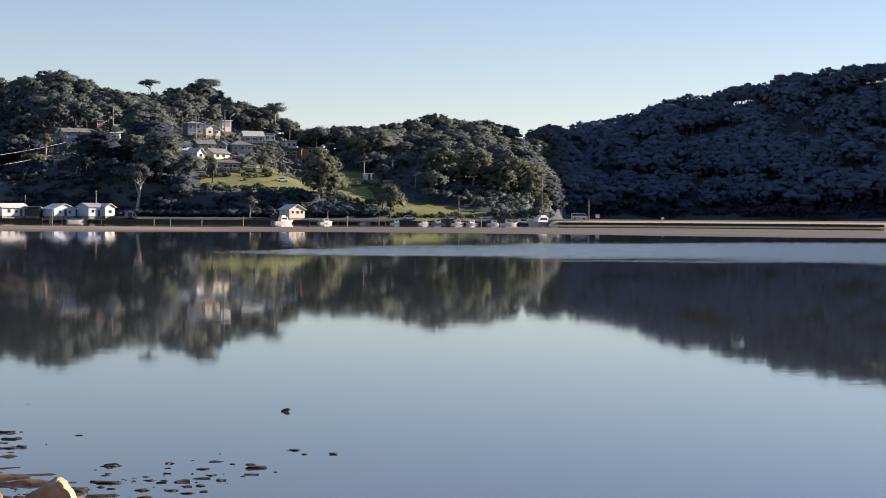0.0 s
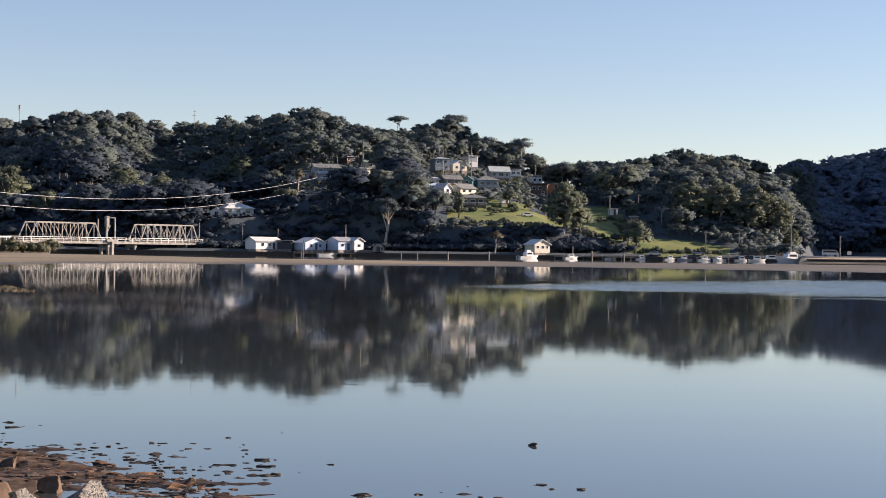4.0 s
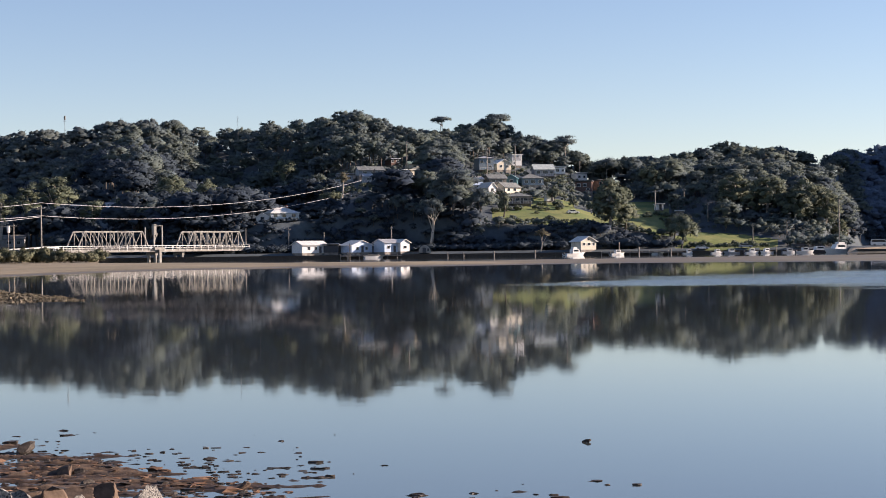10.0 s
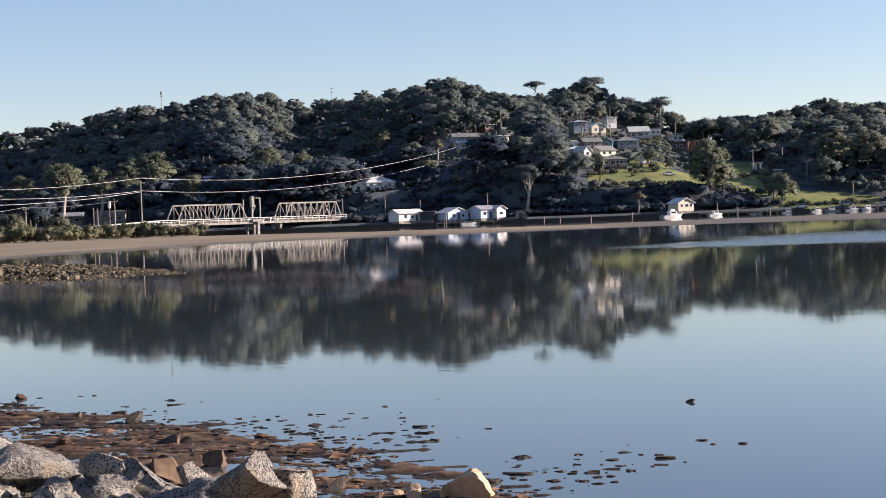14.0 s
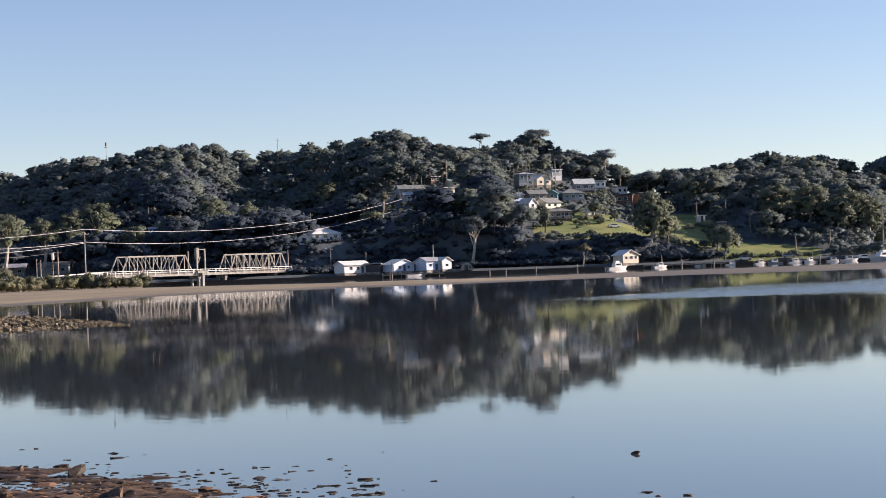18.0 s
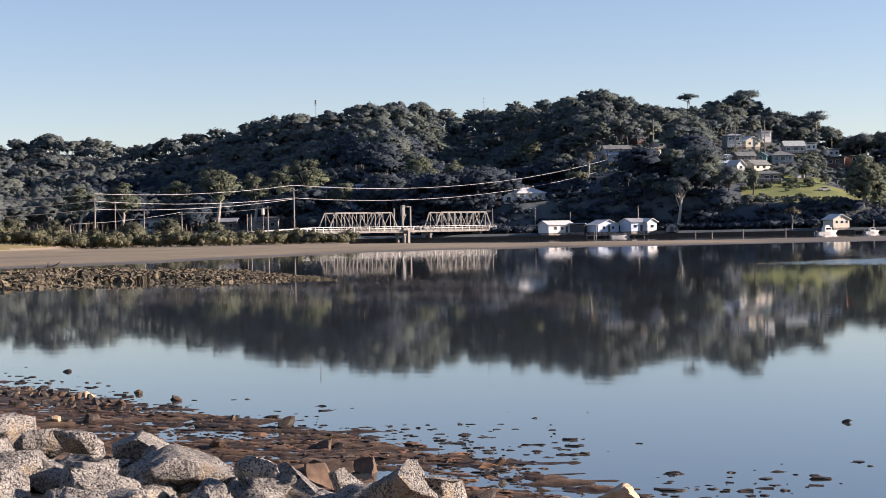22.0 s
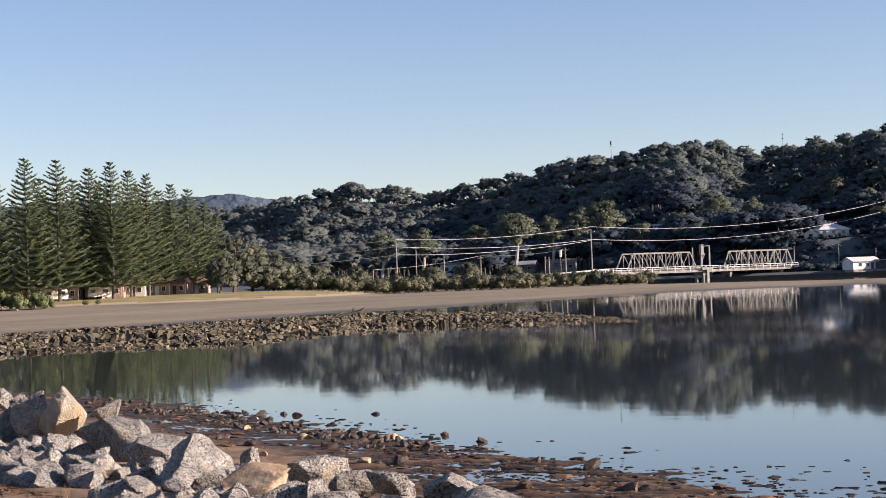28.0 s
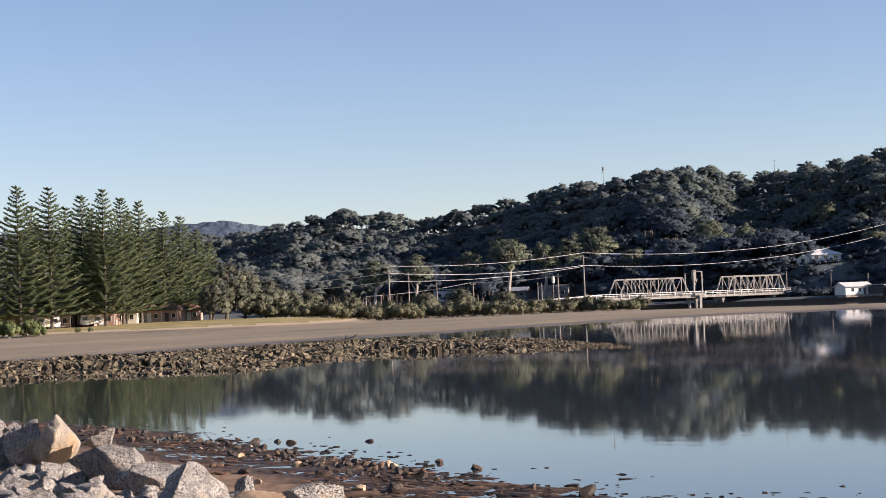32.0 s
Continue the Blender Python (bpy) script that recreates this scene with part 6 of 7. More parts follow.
MANGROVES = shrub_meshes("mangrove", 6, M_MANGROVE, 200, 3.2, 4.2, 90)
rng = np.random.RandomState(5)
for k in range(64):
    b = 8.4 + 12.8 * (k + rng.uniform(-0.4, 0.4)) / 63
    d = 432 - (b > 12) * 16 - (b > 16) * 24 + rng.uniform(-9, 9)
    x, y = polar(b, d)
    shrub("mangrove", "rounded grey-green mangrove with tangled pale stems on the flat", "mangroves along the flat", MANGROVES[k % 6], x, y, rng.uniform(-40, 40), rng.uniform(0.75, 1.1) * (0.8 if b < 10 else 1.0))
BUSHES = shrub_meshes("bush", 3, M_BUSH, 230, 1.9, 3.0, 60)
for k, (b, d, s) in enumerate(((30.6, 300, 1.1), (30.1, 303, 1.25), (29.5, 300, 1.2), (28.95, 302, 1.25), (28.6, 305, 0.9), (31.2, 300, 1.2), (27.3, 312, 0.35), (26.9, 312, 0.3))):
    x, y = polar(b, d)
    shrub("bush", "dense green bush at the edge of the sand", "bushes at the sand", BUSHES[k % 3], x, y, 40 * k, s)
HEDGE = shrub_meshes("scrub", 3, M_LEAF, 240, 2.0, 2.6, 50)
for k in range(60):
    b = -5.2 - 3.6 * k / 29 if k < 30 else -9.2 - 5.0 * (k - 30) / 29
    d = (573 + rng.uniform(-6, 5)) if k < 30 else 573 - (k - 30) * 0.8 + rng.uniform(-8, 4)
    x, y = polar(b, d)
    shrub("scrub", "low green scrub along the foot of the lawn", "scrub below the lawns", HEDGE[k % 3], x, y, rng.uniform(0, 360), rng.uniform(0.4, 0.8) if k < 30 else rng.uniform(0.6, 1.1))


rng = np.random.RandomState(6)
for k in range(230):
    hb, hd, wa, wd = HOUSE_SPOTS[k % 26]
    b, d = hb + wa * rng.uniform(-1.5, 1.5), hd + wd * rng.uniform(-0.45, 0.3)
    x, y = polar(b, d)
    shrub("garden_shrub", "rounded garden shrub between the hillside houses", "garden shrubs", HEDGE[k % 3], x, y, rng.uniform(0, 360), rng.uniform(0.4, 0.9))


# ---- the forests ----
build_forests()
distant_ridge()


# ---- the stone bank ----
BALL_V, BALL_F = icosphere(5)
BLOCK_V, BLOCK_F = icosphere(4)
COBBLE_V, COBBLE_F = icosphere(3)
PEBBLE_V, PEBBLE_F = icosphere(2)


def stone_mesh(name, size, seed, mat, cuts=13, fine=True, rough=0.055, boxy=1.0):
    """A broken boulder: a ball cut by planes, with worn edges and pitted faces."""
    rng = np.random.RandomState(seed)
    v, f = {0: (PEBBLE_V, PEBBLE_F), 1: (BALL_V, BALL_F), 2: (COBBLE_V, COBBLE_F), 3: (BLOCK_V, BLOCK_F)}[int(fine)]
    v = np.sign(v) * np.abs(v) ** boxy
    for _ in range(cuts):
        n = unit(rng.normal(size=3))
        o = rng.uniform(0.36, 0.66) if mat in (M_GRANITE, M_OCHRE) else rng.uniform(0.25, 0.62)
        over = np.maximum(v @ n - o, 0)
        v -= over[:, None] * n[None] * 0.985
    # most stones narrow towards a ridge and lean over
    up = np.clip((v[:, 2] + 0.6) / 1.2, 0, 1)[:, None]
    v[:, :2] = v[:, :2] * (1.08 - 0.42 * rng.uniform(0.2, 1.0) * up) + rng.uniform(-0.28, 0.28, 2) * up
    q = v * 2.3 + seed
    v = v * (1 + rough * 2.2 * (fbm(q[:, 0] + q[:, 2] * 0.7, q[:, 1] - q[:, 2] * 0.6, 4) - 0.47)[:, None] + rough * 1.5 * (fbm(q[:, 0] * 4 + q[:, 2] * 3, q[:, 1] * 4 - q[:, 2] * 2.4, 3) - 0.44)[:, None])
    lo, hi = v.min(0), v.max(0)
    v = (v - (lo + hi) / 2) / (hi - lo) * np.array(size)
    return mesh_of(name, v, f, mat, int(fine) > 0)


ROCKS = [0]


def boulder(x, y, z, w, h, depth, turn, mat=None, tilt=0.0, cuts=11, label=None, fine=1):
    """A stone whose foot lies at (x, y, z), with its width, the height that shows and its depth."""
    ROCKS[0] += 1
    k = ROCKS[0]
    mat = mat or M_GRANITE
    label = label or {"speckled_granite": "speckled grey-white granite boulder in the stone bank", "orange_sandstone": "orange sandstone block in the stone bank", "brown_stone": "brown stone in the bank"}[mat.name]
    ob = new("boulder", stone_mesh("boulder", (w * 1.18, depth * 1.18, h * 1.28), 300 + k, mat, cuts, fine, 0.085, 1.0 if mat in (M_GRANITE, M_OCHRE) else 0.55))
    ob.matrix_basis = pose(x, y, z + h * 0.385, tilt, tilt * 0.6, turn)
    tagged(ob, label, "boulder", "boulders of the stone bank")


# the pile from the tall ochre-faced boulder down to the low end by the water
boulder(-14.01, 24.02, 0.65, 0.32, 0.31, 0.25, 0, M_GRANITE, 0, 14)
boulder(-12.63, 22.12, 0.74, 0.26, 0.25, 0.20, 53, M_GRANITE, 0, 14)
boulder(-11.82, 22.04, 0.36, 0.67, 0.72, 0.60, 58, M_OCHRE, 0, 14, "large granite boulder with a sunlit ochre face")
boulder(-12.33, 21.97, 0.41, 0.54, 0.61, 0.43, 38, M_GRANITE, 0, 14)
boulder(-12.88, 22.18, 0.32, 0.38, 0.53, 0.30, 32, M_GRANITE, 0, 14)
boulder(-11.09, 21.85, 0.55, 0.41, 0.34, 0.33, 22, M_GRANITE, 0, 14)
boulder(-9.65, 19.24, 0.44, 0.97, 0.41, 0.73, 15, M_GRANITE, 8, 14)
boulder(-8.72, 18.35, 0.40, 0.68, 0.28, 0.48, 15, M_GRANITE, 8, 14)
boulder(-10.77, 19.77, 0.37, 0.30, 0.25, 0.24, 3, M_GRANITE, 0, 14)
boulder(-10.63, 19.96, 0.36, 0.29, 0.21, 0.23, 55, M_GRANITE, 0, 14)
boulder(-9.33, 18.17, 0.36, 0.25, 0.22, 0.20, 47, M_GRANITE, 0, 14)
boulder(-11.23, 19.96, 0.36, 0.40, 0.17, 0.32, 42, M_GRANITE, 0, 14)
boulder(-7.18, 16.08, 0.36, 0.84, 0.54, 0.67, 44, M_GRANITE, 0, 8)
boulder(-6.75, 15.47, 0.36, 0.36, 0.26, 0.29, 23, M_GRANITE, 0, 14)
boulder(-7.07, 17.28, 0.37, 0.22, 0.28, 0.13, 14, M_GRANITE, 0, 14)
boulder(-6.10, 15.05, 0.36, 0.60, 0.35, 0.45, -6, M_SANDSTONE, 0, 9, "large orange sandstone block in the stone bank")
boulder(-8.26, 17.38, 0.34, 0.23, 0.20, 0.18, 3, M_GRANITE, 0, 14)
boulder(-5.79, 15.84, 0.39, 0.61, 0.32, 0.48, 35, M_GRANITE, 0, 14)
boulder(-4.44, 13.95, 0.58, 0.35, 0.20, 0.28, -12, M_GRANITE, 0, 14)
boulder(-4.99, 14.62, 0.43, 0.44, 0.28, 0.35, 36, M_GRANITE, 0, 14)
boulder(-6.03, 13.52, 0.43, 0.42, 0.24, 0.34, 4, M_GRANITE, 0, 14)
boulder(-5.02, 12.68, 0.43, 0.36, 0.27, 0.21, -3, M_GRANITE, 0, 14)
boulder(-4.98, 13.60, 0.41, 0.30, 0.32, 0.24, 60, M_GRANITE, 0, 14)
boulder(-5.32, 13.66, 0.40, 0.45, 0.30, 0.36, 41, M_GRANITE, 0, 14)
boulder(-4.61, 12.86, 0.41, 0.57, 0.32, 0.46, 30, M_GRANITE, 0, 14)
boulder(-4.31, 12.90, 0.40, 0.34, 0.28, 0.27, -2, M_GRANITE, 0, 14)
boulder(-3.95, 12.76, 0.39, 0.46, 0.28, 0.37, 32, M_GRANITE, 0, 14)
boulder(-3.89, 14.40, 0.40, 0.63, 0.27, 0.38, 7, M_GRANITE, 6, 11)
boulder(-3.68, 14.05, 0.37, 0.43, 0.25, 0.35, 29, M_GRANITE, 0, 14)
boulder(-3.27, 13.05, 0.37, 0.86, 0.36, 0.60, 26, M_GRANITE, 0, 14)
boulder(-2.56, 12.33, 0.61, 0.29, 0.14, 0.24, 12, M_GRANITE, 0, 14)
boulder(-2.42, 12.71, 0.35, 0.71, 0.29, 0.50, 6, M_GRANITE, 0, 14)
boulder(-2.54, 15.71, 0.04, 0.40, 0.19, 0.32, -5, M_BROWNSTONE, 0, 11)
boulder(-2.36, 16.68, -0.00, 0.23, 0.16, 0.18, -13, M_BROWNSTONE, 0, 7)
boulder(-1.95, 13.02, 0.33, 0.31, 0.24, 0.25, 34, M_GRANITE, 0, 14)
boulder(-1.45, 11.82, 0.49, 0.50, 0.30, 0.37, -3, M_GRANITE, 0, 14)
boulder(-1.23, 12.11, 0.33, 0.59, 0.31, 0.47, 26, M_GRANITE, 0, 14)
boulder(-2.56, 15.24, 0.08, 0.29, 0.23, 0.23, 21, M_BROWNSTONE, 0, 11)
boulder(0.16, 14.22, 0.00, 0.37, 0.24, 0.30, -16, M_SANDSTONE, 0, 9, "pale orange sandstone block standing in the shallows")
boulder(-0.31, 14.15, 0.03, 0.13, 0.11, 0.11, -2, M_SANDSTONE, 0, 11)
rng = np.random.RandomState(77)
for k in range(252):
    s, off = rng.uniform(1.0, 28), rng.uniform(-2.2, -0.05)
    base = np.array([-0.18, 11.2]) + s * np.array([-0.766, 0.643]) + off * np.array([0.643, 0.766])
    w = rng.uniform(0.22, 0.50)
    h = w * rng.uniform(0.5, 0.8)
    boulder(base[0], base[1], height_at(base[0], base[1]) - 0.3 * h, w, h, w * 0.85, rng.uniform(0, 360), M_GRANITE, rng.uniform(-20, 20), 12, fine=3)


# ---- stones and weed on the mud ----
STONES = [stone_mesh("shore_stone", (1.0, 0.8, 0.62), 500 + k, (M_DARKSTONE, M_BROWNSTONE, M_DARKSTONE)[k % 3], 7, False, 0.08) for k in range(9)]
SAND_STONES = [stone_mesh("shore_stone", (1.0, 0.8, 0.55), 520 + k, M_SANDSTONE, 7, False, 0.08) for k in range(3)]


def shore_stone(x, y, w, me, label, up=0.12, tall=1.0):
    ob = new("shore_stone", me)
    ob.matrix_basis = pose(x, y, max(height_at(x, y), -0.02) + w * up, 0, 0, (x * 131) % 360) @ Matrix.Diagonal((w * 1.25, w * 1.25, w * 1.25 * tall, 1))
    tagged(ob, label, "stone", "stones on the mud")


for k, (x, y, w) in enumerate(((-12.96, 30.7, 0.14), (-12.59, 30.7, 0.14), (-11.86, 29.75, 0.24), (-11.46, 29.9, 0.16), (-11.07, 29.6, 0.16), (-9.68, 27.6, 0.13), (-9.54, 29.6, 0.14), (-7.05, 25.3, 0.17), (-8.67, 25.5, 0.21), (-8.43, 23.6, 0.16),
                               (-8.18, 23.3, 0.18), (-6.88, 21.2, 0.15), (-6.56, 21.3, 0.18), (-6.16, 24.2, 0.19), (-2.14, 18.95, 0.10), (-9.66, 23.7, 0.18), (-4.30, 18.6, 0.24), (-6.22, 24.3, 0.17), (-2.81, 16.6, 0.27), (-3.04, 18.56, 0.2), (-1.02, 15.0, 0.2))):
    shore_stone(x, y, w, STONES[k % 9], "dark wet stone half sunk in the brown mud")
shore_stone(2.99, 20.65, 0.09, STONES[0], "small black stone standing alone in still water", 0.3)
shore_stone(-3.86, 20.6, 0.21, STONES[2], "square dark stump of stone at the edge of the water", 0.3)
for x, y, w in ((-7.73, 24.9, 0.22), (-7.0, 21.1, 0.18), (-8.74, 21.9, 0.14)):
    shore_stone(x, y, w, SAND_STONES[int(w * 50) % 3], "orange sandstone piece lying on the mud")
rng = np.random.RandomState(91)
for k in range(230):
    s = rng.uniform(2, 30) if k < 40 else rng.uniform(12, 28)
    n = MUD(s) * (rng.uniform(0.6, 1.08) if k < 40 else rng.uniform(0.86, 1.05))
    p = np.array([-0.05, 11.36]) + s * np.array([-0.766, 0.643]) + n * np.array([0.643, 0.766])
    shore_stone(p[0], p[1], rng.uniform(0.05, 0.13) * (1 if k < 60 else 1.15), SAND_STONES[k % 3] if k % 23 == 4 else STONES[k % 9], "small tan stone at the edge of the mud" if k % 23 == 4 else "small dark wet stone on the mud", 0.15, rng.uniform(0.8, 1.7))


def scatter_weed(name, label, n, lo, hi, tail, size, mat, seed, need):
    """Ragged scraps of weed and crumbs of mud that lie on the flat and break the surface of the shallows."""
    rng = np.random.RandomState(seed)
    s = rng.uniform(1.0, 34, n)
    off = MUD(s) * rng.uniform(lo, hi, n) + np.abs(rng.normal(size=n)) * tail * np.where(s < 8, 1.3, 0.8)
    x = -0.05 - 0.766 * s + 0.643 * off
    y = 11.36 + 0.643 * s + 0.766 * off
    keep = vnoise(x * 0.8, y * 0.8) + 0.25 * rng.uniform(size=n) > need
    x, y = x[keep], y[keep]
    n = len(x)
    z = np.maximum(ground_height(x, y), 0) + 0.003
    w = np.exp(rng.normal(size=n) * 0.55) * size
    # a low rounded scrap: an outer and an inner ring round a flat top
    ring = 6.2832 * np.arange(7) / 7
    pad = np.concatenate([np.stack([np.cos(ring), np.sin(ring), -0.4 + 0 * ring], -1), np.stack([0.72 * np.cos(ring + 0.3), 0.72 * np.sin(ring + 0.3), 0.75 + 0 * ring], -1), [[0.05, 0.1, 1.0]]])
    faces = np.array([t for i in range(7) for t in ((i, (i + 1) % 7, 7 + i), ((i + 1) % 7, 7 + (i + 1) % 7, 7 + i), (7 + i, 7 + (i + 1) % 7, 14))])
    jit = rng.uniform(0.45, 1.45, (n, 15, 1))
    stretch = np.stack([w * rng.uniform(1.0, 2.8, n), w, w * rng.uniform(0.14, 0.40, n)], -1)
    v = np.stack([x, y, z], -1)[:, None] + pad[None] * jit * stretch[:, None]
    f = (faces[None] + (np.arange(n) * 15)[:, None, None]).reshape(-1, 3)
    tagged(new(name, mesh_of(name, v.reshape(-1, 3), f, mat)), label, "weed", kind="stuff")


scatter_weed("shore_weed", "dark scraps of weed and shell in the shallows", 2600, 0.55, 1.0, 1.15, 0.020, M_DARKSTONE, 17, 0.52)
scatter_weed("mud_crumbs", "brown crumbs of mud and dead weed on the flat", 4200, 0.35, 1.03, 0.15, 0.017, M_CRUMB, 18, 0.45)


def scatter_litter():
    """Dead grass and bark strewn on the sandy path beside the stones."""
    rng = np.random.RandomState(23)
    n = 2600
    s, off = rng.uniform(2.5, 15, n), -2.45 - np.abs(rng.normal(size=n)) * 0.8
    x, y = -0.05 - 0.766 * s + 0.643 * off, 11.36 + 0.643 * s + 0.766 * off
    keep = vnoise(x * 1.3, y * 1.3) > 0.5
    x, y = x[keep], y[keep]
    n = len(x)
    a, l = rng.uniform(0, 6.28, n), rng.uniform(0.02, 0.11, n)
    w = 0.004 + 0.05 * l
    z = ground_height(x, y) + 0.004
    dx, dy = np.cos(a), np.sin(a)
    tip = rng.uniform(0, 0.03, n)
    v = np.stack([np.stack([x - dx * l, y - dy * l, z], -1), np.stack([x - dy * w, y + dx * w, z + 0.012], -1), np.stack([x + dx * l, y + dy * l, z + tip], -1), np.stack([x + dy * w, y - dx * w, z + 0.004], -1)], 1)
    f = np.arange(4 * n).reshape(-1, 4)
    tagged(new("dry_litter", mesh_of("dry_litter", v.reshape(-1, 3), f, M_CRUMB)), "brown dead grass and bark strewn on the sandy path", "litter", kind="stuff")


scatter_litter()


def grass_tuft(x, y, tall, seed):
    """A clump of dead grass: thin bent blades that spread from one root."""
    rng = np.random.RandomState(seed)
    n = 13
    a, lean = rng.uniform(0, 6.28, n), np.abs(rng.normal(size=n)) * 0.35
    h = tall * rng.uniform(0.45, 1.0, n)
    w = 0.0035
    root = rng.normal(size=(n, 2)) * 0.035
    verts, faces = [], []
    for i in range(n):
        cx, cy = math.cos(a[i]), math.sin(a[i])
        for t in (0.0, 0.5, 1.0):
            r = lean[i] * h[i] * t * t
            px, py, pz = root[i][0] + cx * r, root[i][1] + cy * r, h[i] * t * (1 - 0.3 * lean[i] * t) - 0.02
            k = w * (1 - 0.8 * t)
            verts += [(px - cy * k, py + cx * k, pz), (px + cy * k, py - cx * k, pz)]
        b = 6 * i
        faces += [(b, b + 1, b + 3, b + 2), (b + 2, b + 3, b + 5, b + 4)]
    ob = new("grass_tuft", mesh_of("grass_tuft", np.array(verts), np.array(faces), M_STRAW))
    ob.matrix_basis = pose(x, y, height_at(x, y))
    tagged(ob, "tuft of dead straw-coloured grass beside the stone bank", "grass tuft", "dead grass tufts")


for k, (s, off, tall) in enumerate(((11.6, -2.5, 0.32), (10.6, -2.5, 0.34), (9.6, -3.0, 0.26), (8.7, -3.3, 0.24), (8.0, -3.6, 0.22), (9.2, -3.7, 0.2), (10.4, -3.4, 0.22), (7.4, -3.5, 0.24), (6.9, -3.9, 0.2), (12.4, -2.7, 0.28), (8.5, -4.0, 0.2), (7.8, -4.2, 0.18))):
    grass_tuft(-0.05 - 0.766 * s + 0.643 * off, 11.36 + 0.643 * s + 0.766 * off, tall, 600 + k)


for k, (b, d, tall) in enumerate(((27.0, 14.6, 0.34), (26.3, 14.3, 0.26), (25.6, 13.7, 0.24), (26.8, 13.5, 0.26), (25.0, 13.3, 0.22), (24.2, 13.1, 0.28), (26.2, 13.0, 0.24), (27.2, 13.9, 0.30), (24.9, 12.8, 0.22), (23.5, 12.9, 0.20), (27.6, 15.4, 0.34), (28.4, 16.2, 0.30))):
    grass_tuft(*polar(b, d), tall, 640 + k)


def dead_vine():
    """A wiry coil of dead creeper caught between the stones."""
    rng = np.random.RandomState(12)
    cu = bpy.data.curves.new("dead_vine", "CURVE")
    cu.dimensions, cu.bevel_depth, cu.bevel_resolution = "3D", 0.0045, 1
    for k in range(5):
        sp = cu.splines.new("POLY")
        sp.points.add(26)
        r, off = rng.uniform(0.05, 0.10), rng.normal(size=3) * 0.07
        tilt = rng.uniform(0.6, 1.4)
        for i, p in enumerate(sp.points):
            t = i / 26 * rng.uniform(3.3, 3.5)
            p.co = (off[0] + r * math.cos(t) * 1.2, off[1] + r * math.sin(t) * math.cos(tilt), 0.12 + abs(off[2]) + r * math.sin(t) * math.sin(tilt), 1)
    cu.materials.append(M_BARK)
    ob = new("dead_vine", cu)
    ob.matrix_basis = pose(-5.42, 12.75, height_at(-5.42, 12.75))
    tagged(ob, "wiry coil of dead creeper caught between the boulders", "vine")


dead_vine()


# ---- the oyster bar ----
BAR_NEAR = curve([(8.7, 88), (11.2, 87), (13, 89), (15, 89), (18.1, 89), (20.1, 79), (22.8, 72), (26.5, 73), (30.2, 72), (36, 73)])
BAR_FAR = curve([(8.7, 89), (9.5, 98), (11.2, 110), (15, 122), (18.9, 135), (22.7, 128), (26.5, 118), (30, 108), (36, 106)])


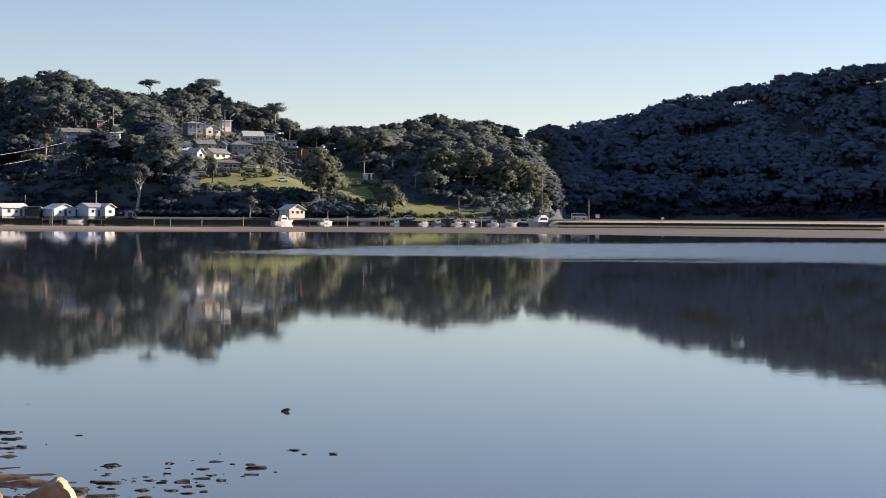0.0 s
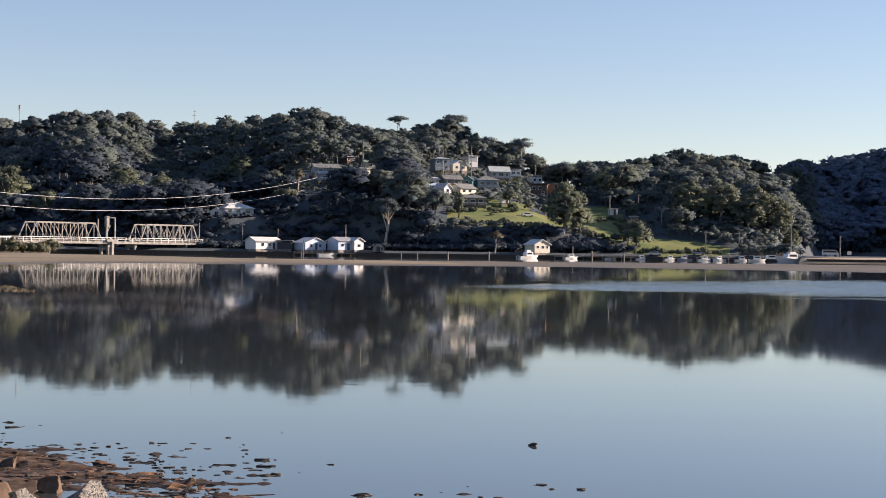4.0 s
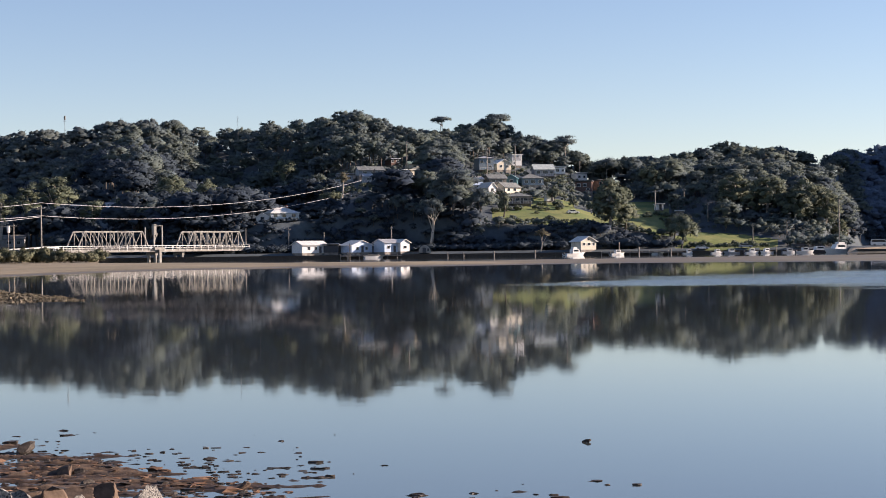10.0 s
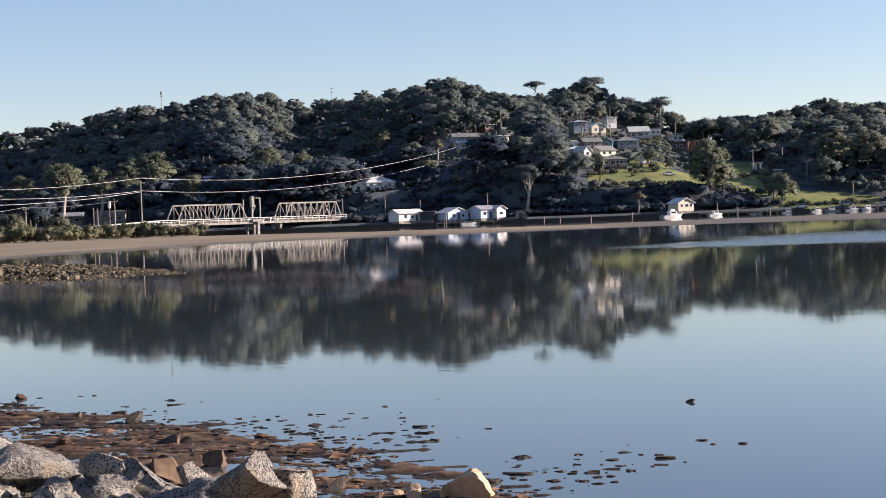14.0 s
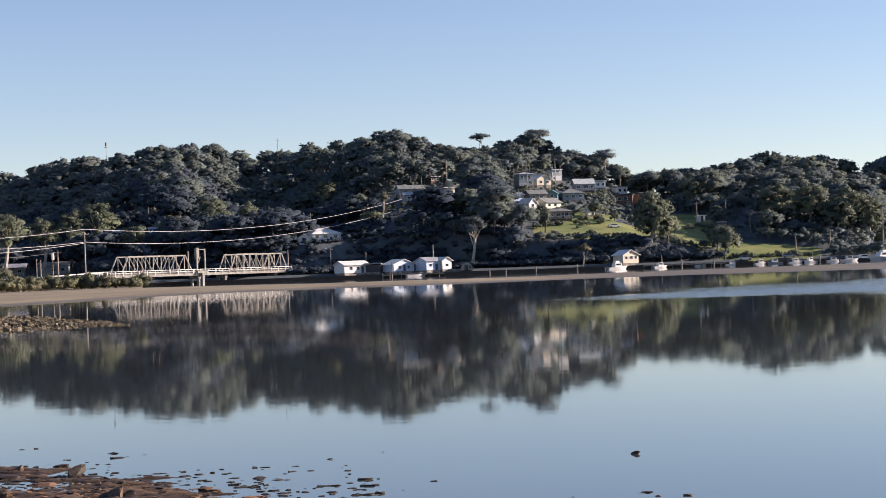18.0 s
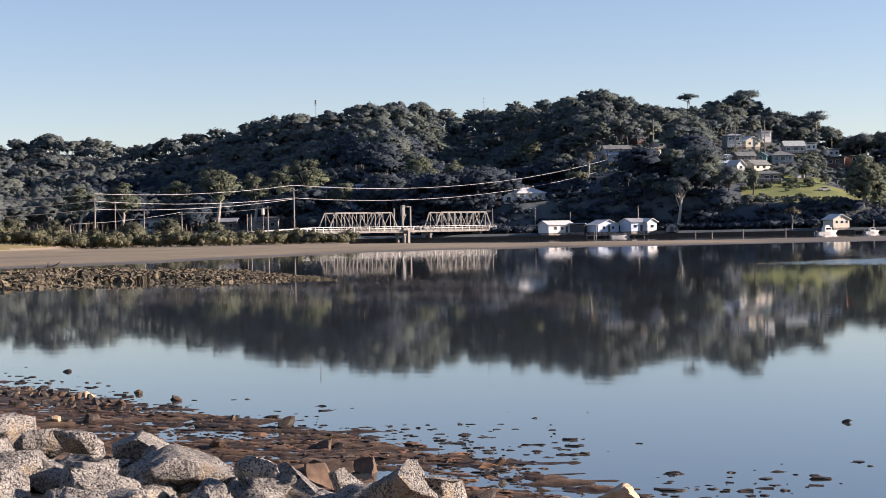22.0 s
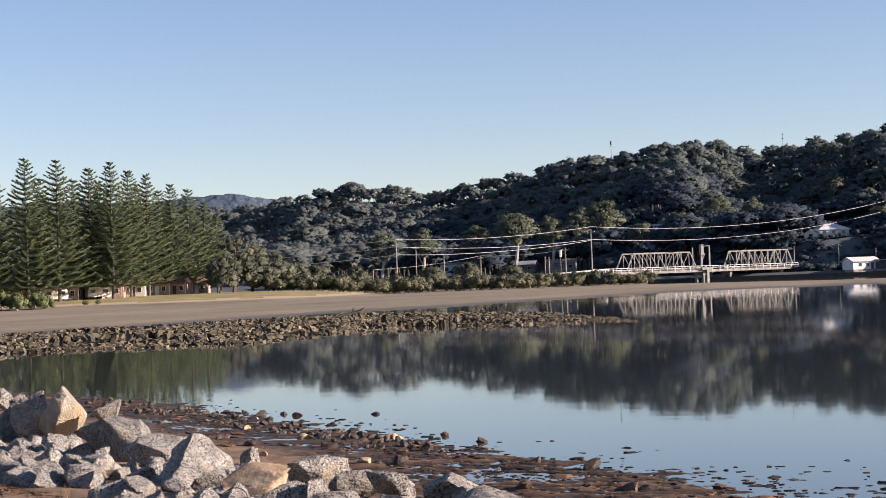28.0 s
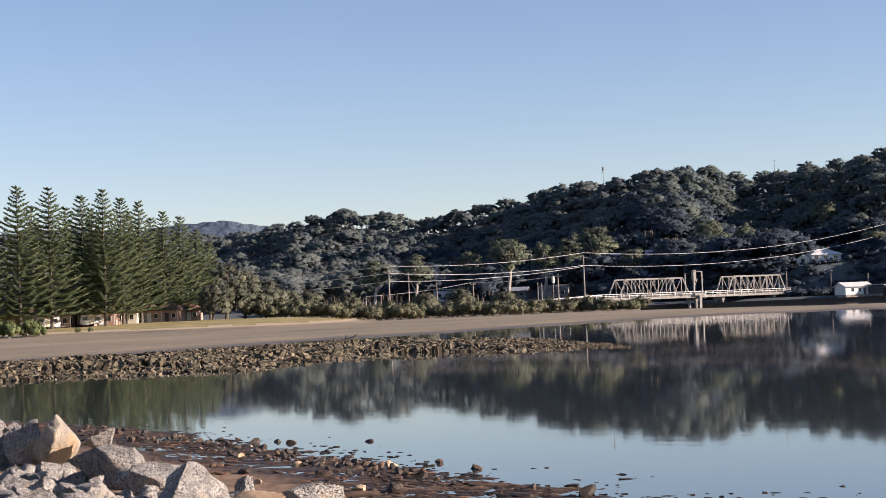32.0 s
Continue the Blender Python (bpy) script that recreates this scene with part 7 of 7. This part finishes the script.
def oyster_bar():
    rng = np.random.RandomState(31)
    ob = thing("oyster_bar", "bar of oyster-crusted rubble stones exposed at low tide", "rubble bar")
    n = 19000
    a = rng.uniform(8.8, 35, n)
    d = BAR_NEAR(a) + (BAR_FAR(a) - BAR_NEAR(a)) * rng.uniform(0, 1, n)
    patch = vnoise(a * 0.55, d / 3.2)
    keep = (patch > np.where(a < 14, 0.18, 0.36)) & (rng.uniform(size=n) < 0.8)
    a, d = a[keep], d[keep]
    t = (d - BAR_NEAR(a)) / (BAR_FAR(a) - BAR_NEAR(a))
    x, y = -np.sin(np.radians(a)) * d, np.cos(np.radians(a)) * d
    z = -0.12 + 0.30 * smooth01(t * 4) * smooth01((1 - t) * 4) * (0.6 + 0.8 * vnoise(x / 3, y / 3))
    size = 0.07 + 0.17 * rng.uniform(0, 1, len(x)) ** 1.5
    # the bar runs out to a low tip
    tip = 0.35 + 0.65 * smooth01((a - 8.7) / 5)
    z, size = -0.12 + (z + 0.12) * tip, size * tip
    order = np.argsort(d)
    base = []
    for k in range(5):
        base.append(stone_mesh("stone", (1.1, 1.0, 1.6), 700 + k, M_OYSTER, 8, False, 0.1))
    near = order[:260]
    for k, i in enumerate(near):
        hung("stone", base[k % 5], ob, at=pose(x[i], y[i], z[i], 20 * rng.normal(), 20 * rng.normal(), rng.uniform(0, 360)) @ Matrix.Diagonal((size[i], size[i], size[i] * 0.9, 1)))
    rest = order[260:]
    m = len(rest)
    cube = np.array([[i, j, k] for i in (-0.7, 0.7) for j in (-0.7, 0.7) for k in (-0.7, 0.7)])
    quads = np.array([[0, 1, 3, 2], [4, 6, 7, 5], [0, 4, 5, 1], [2, 3, 7, 6], [0, 2, 6, 4], [1, 5, 7, 3]])
    jit = rng.uniform(0.55, 1.35, (m, 8, 3))
    s = size[rest][:, None, None] * np.array([0.85, 0.8, 1.25])
    spin = rng.uniform(0, 1.57, m)
    body = cube[None] * jit * s
    # the crusted shells stand on end and lean every way
    lean = rng.normal(size=(m, 1, 2)) * 0.55
    body[..., :2] = body[..., :2] + lean * body[..., 2:]
    cs, sn = np.cos(spin)[:, None], np.sin(spin)[:, None]
    body = np.stack([body[..., 0] * cs - body[..., 1] * sn, body[..., 0] * sn + body[..., 1] * cs, body[..., 2]], -1)
    v = np.stack([x, y, z], -1)[rest][:, None] + body
    f = (quads[None] + (np.arange(m) * 8)[:, None, None]).reshape(-1, 4)
    hung("rubble", mesh_of("rubble", v.reshape(-1, 3), f, M_OYSTER), ob)["kind"] = "stuff"


oyster_bar()


def dead_branch(bearing, dist):
    """A dead branch left on the bar by the tide, with its twigs in the air."""
    rng = np.random.RandomState(3)
    x, y = polar(bearing, dist)
    ob = thing("dead_branch", "dark dead branch stranded on the oyster bar", "branch", at=pose(x, y, 0.15, 0, 0, 20))
    part("limb", rod((-1.1, 0, 0.05), (0.9, 0.1, 0.55), 0.09, 0.04, 7), M_BARK, ob)
    for k in range(9):
        t = rng.uniform(0.15, 0.95)
        a = Vector((-1.1 + 2.0 * t, 0.1 * t, 0.05 + 0.5 * t))
        part("twig", rod(a, a + Vector((rng.uniform(-0.3, 0.5), rng.uniform(-0.4, 0.4), rng.uniform(0.15, 0.6))), 0.03, 0.012, 5), M_BARK, ob)


dead_branch(18.5, 119)
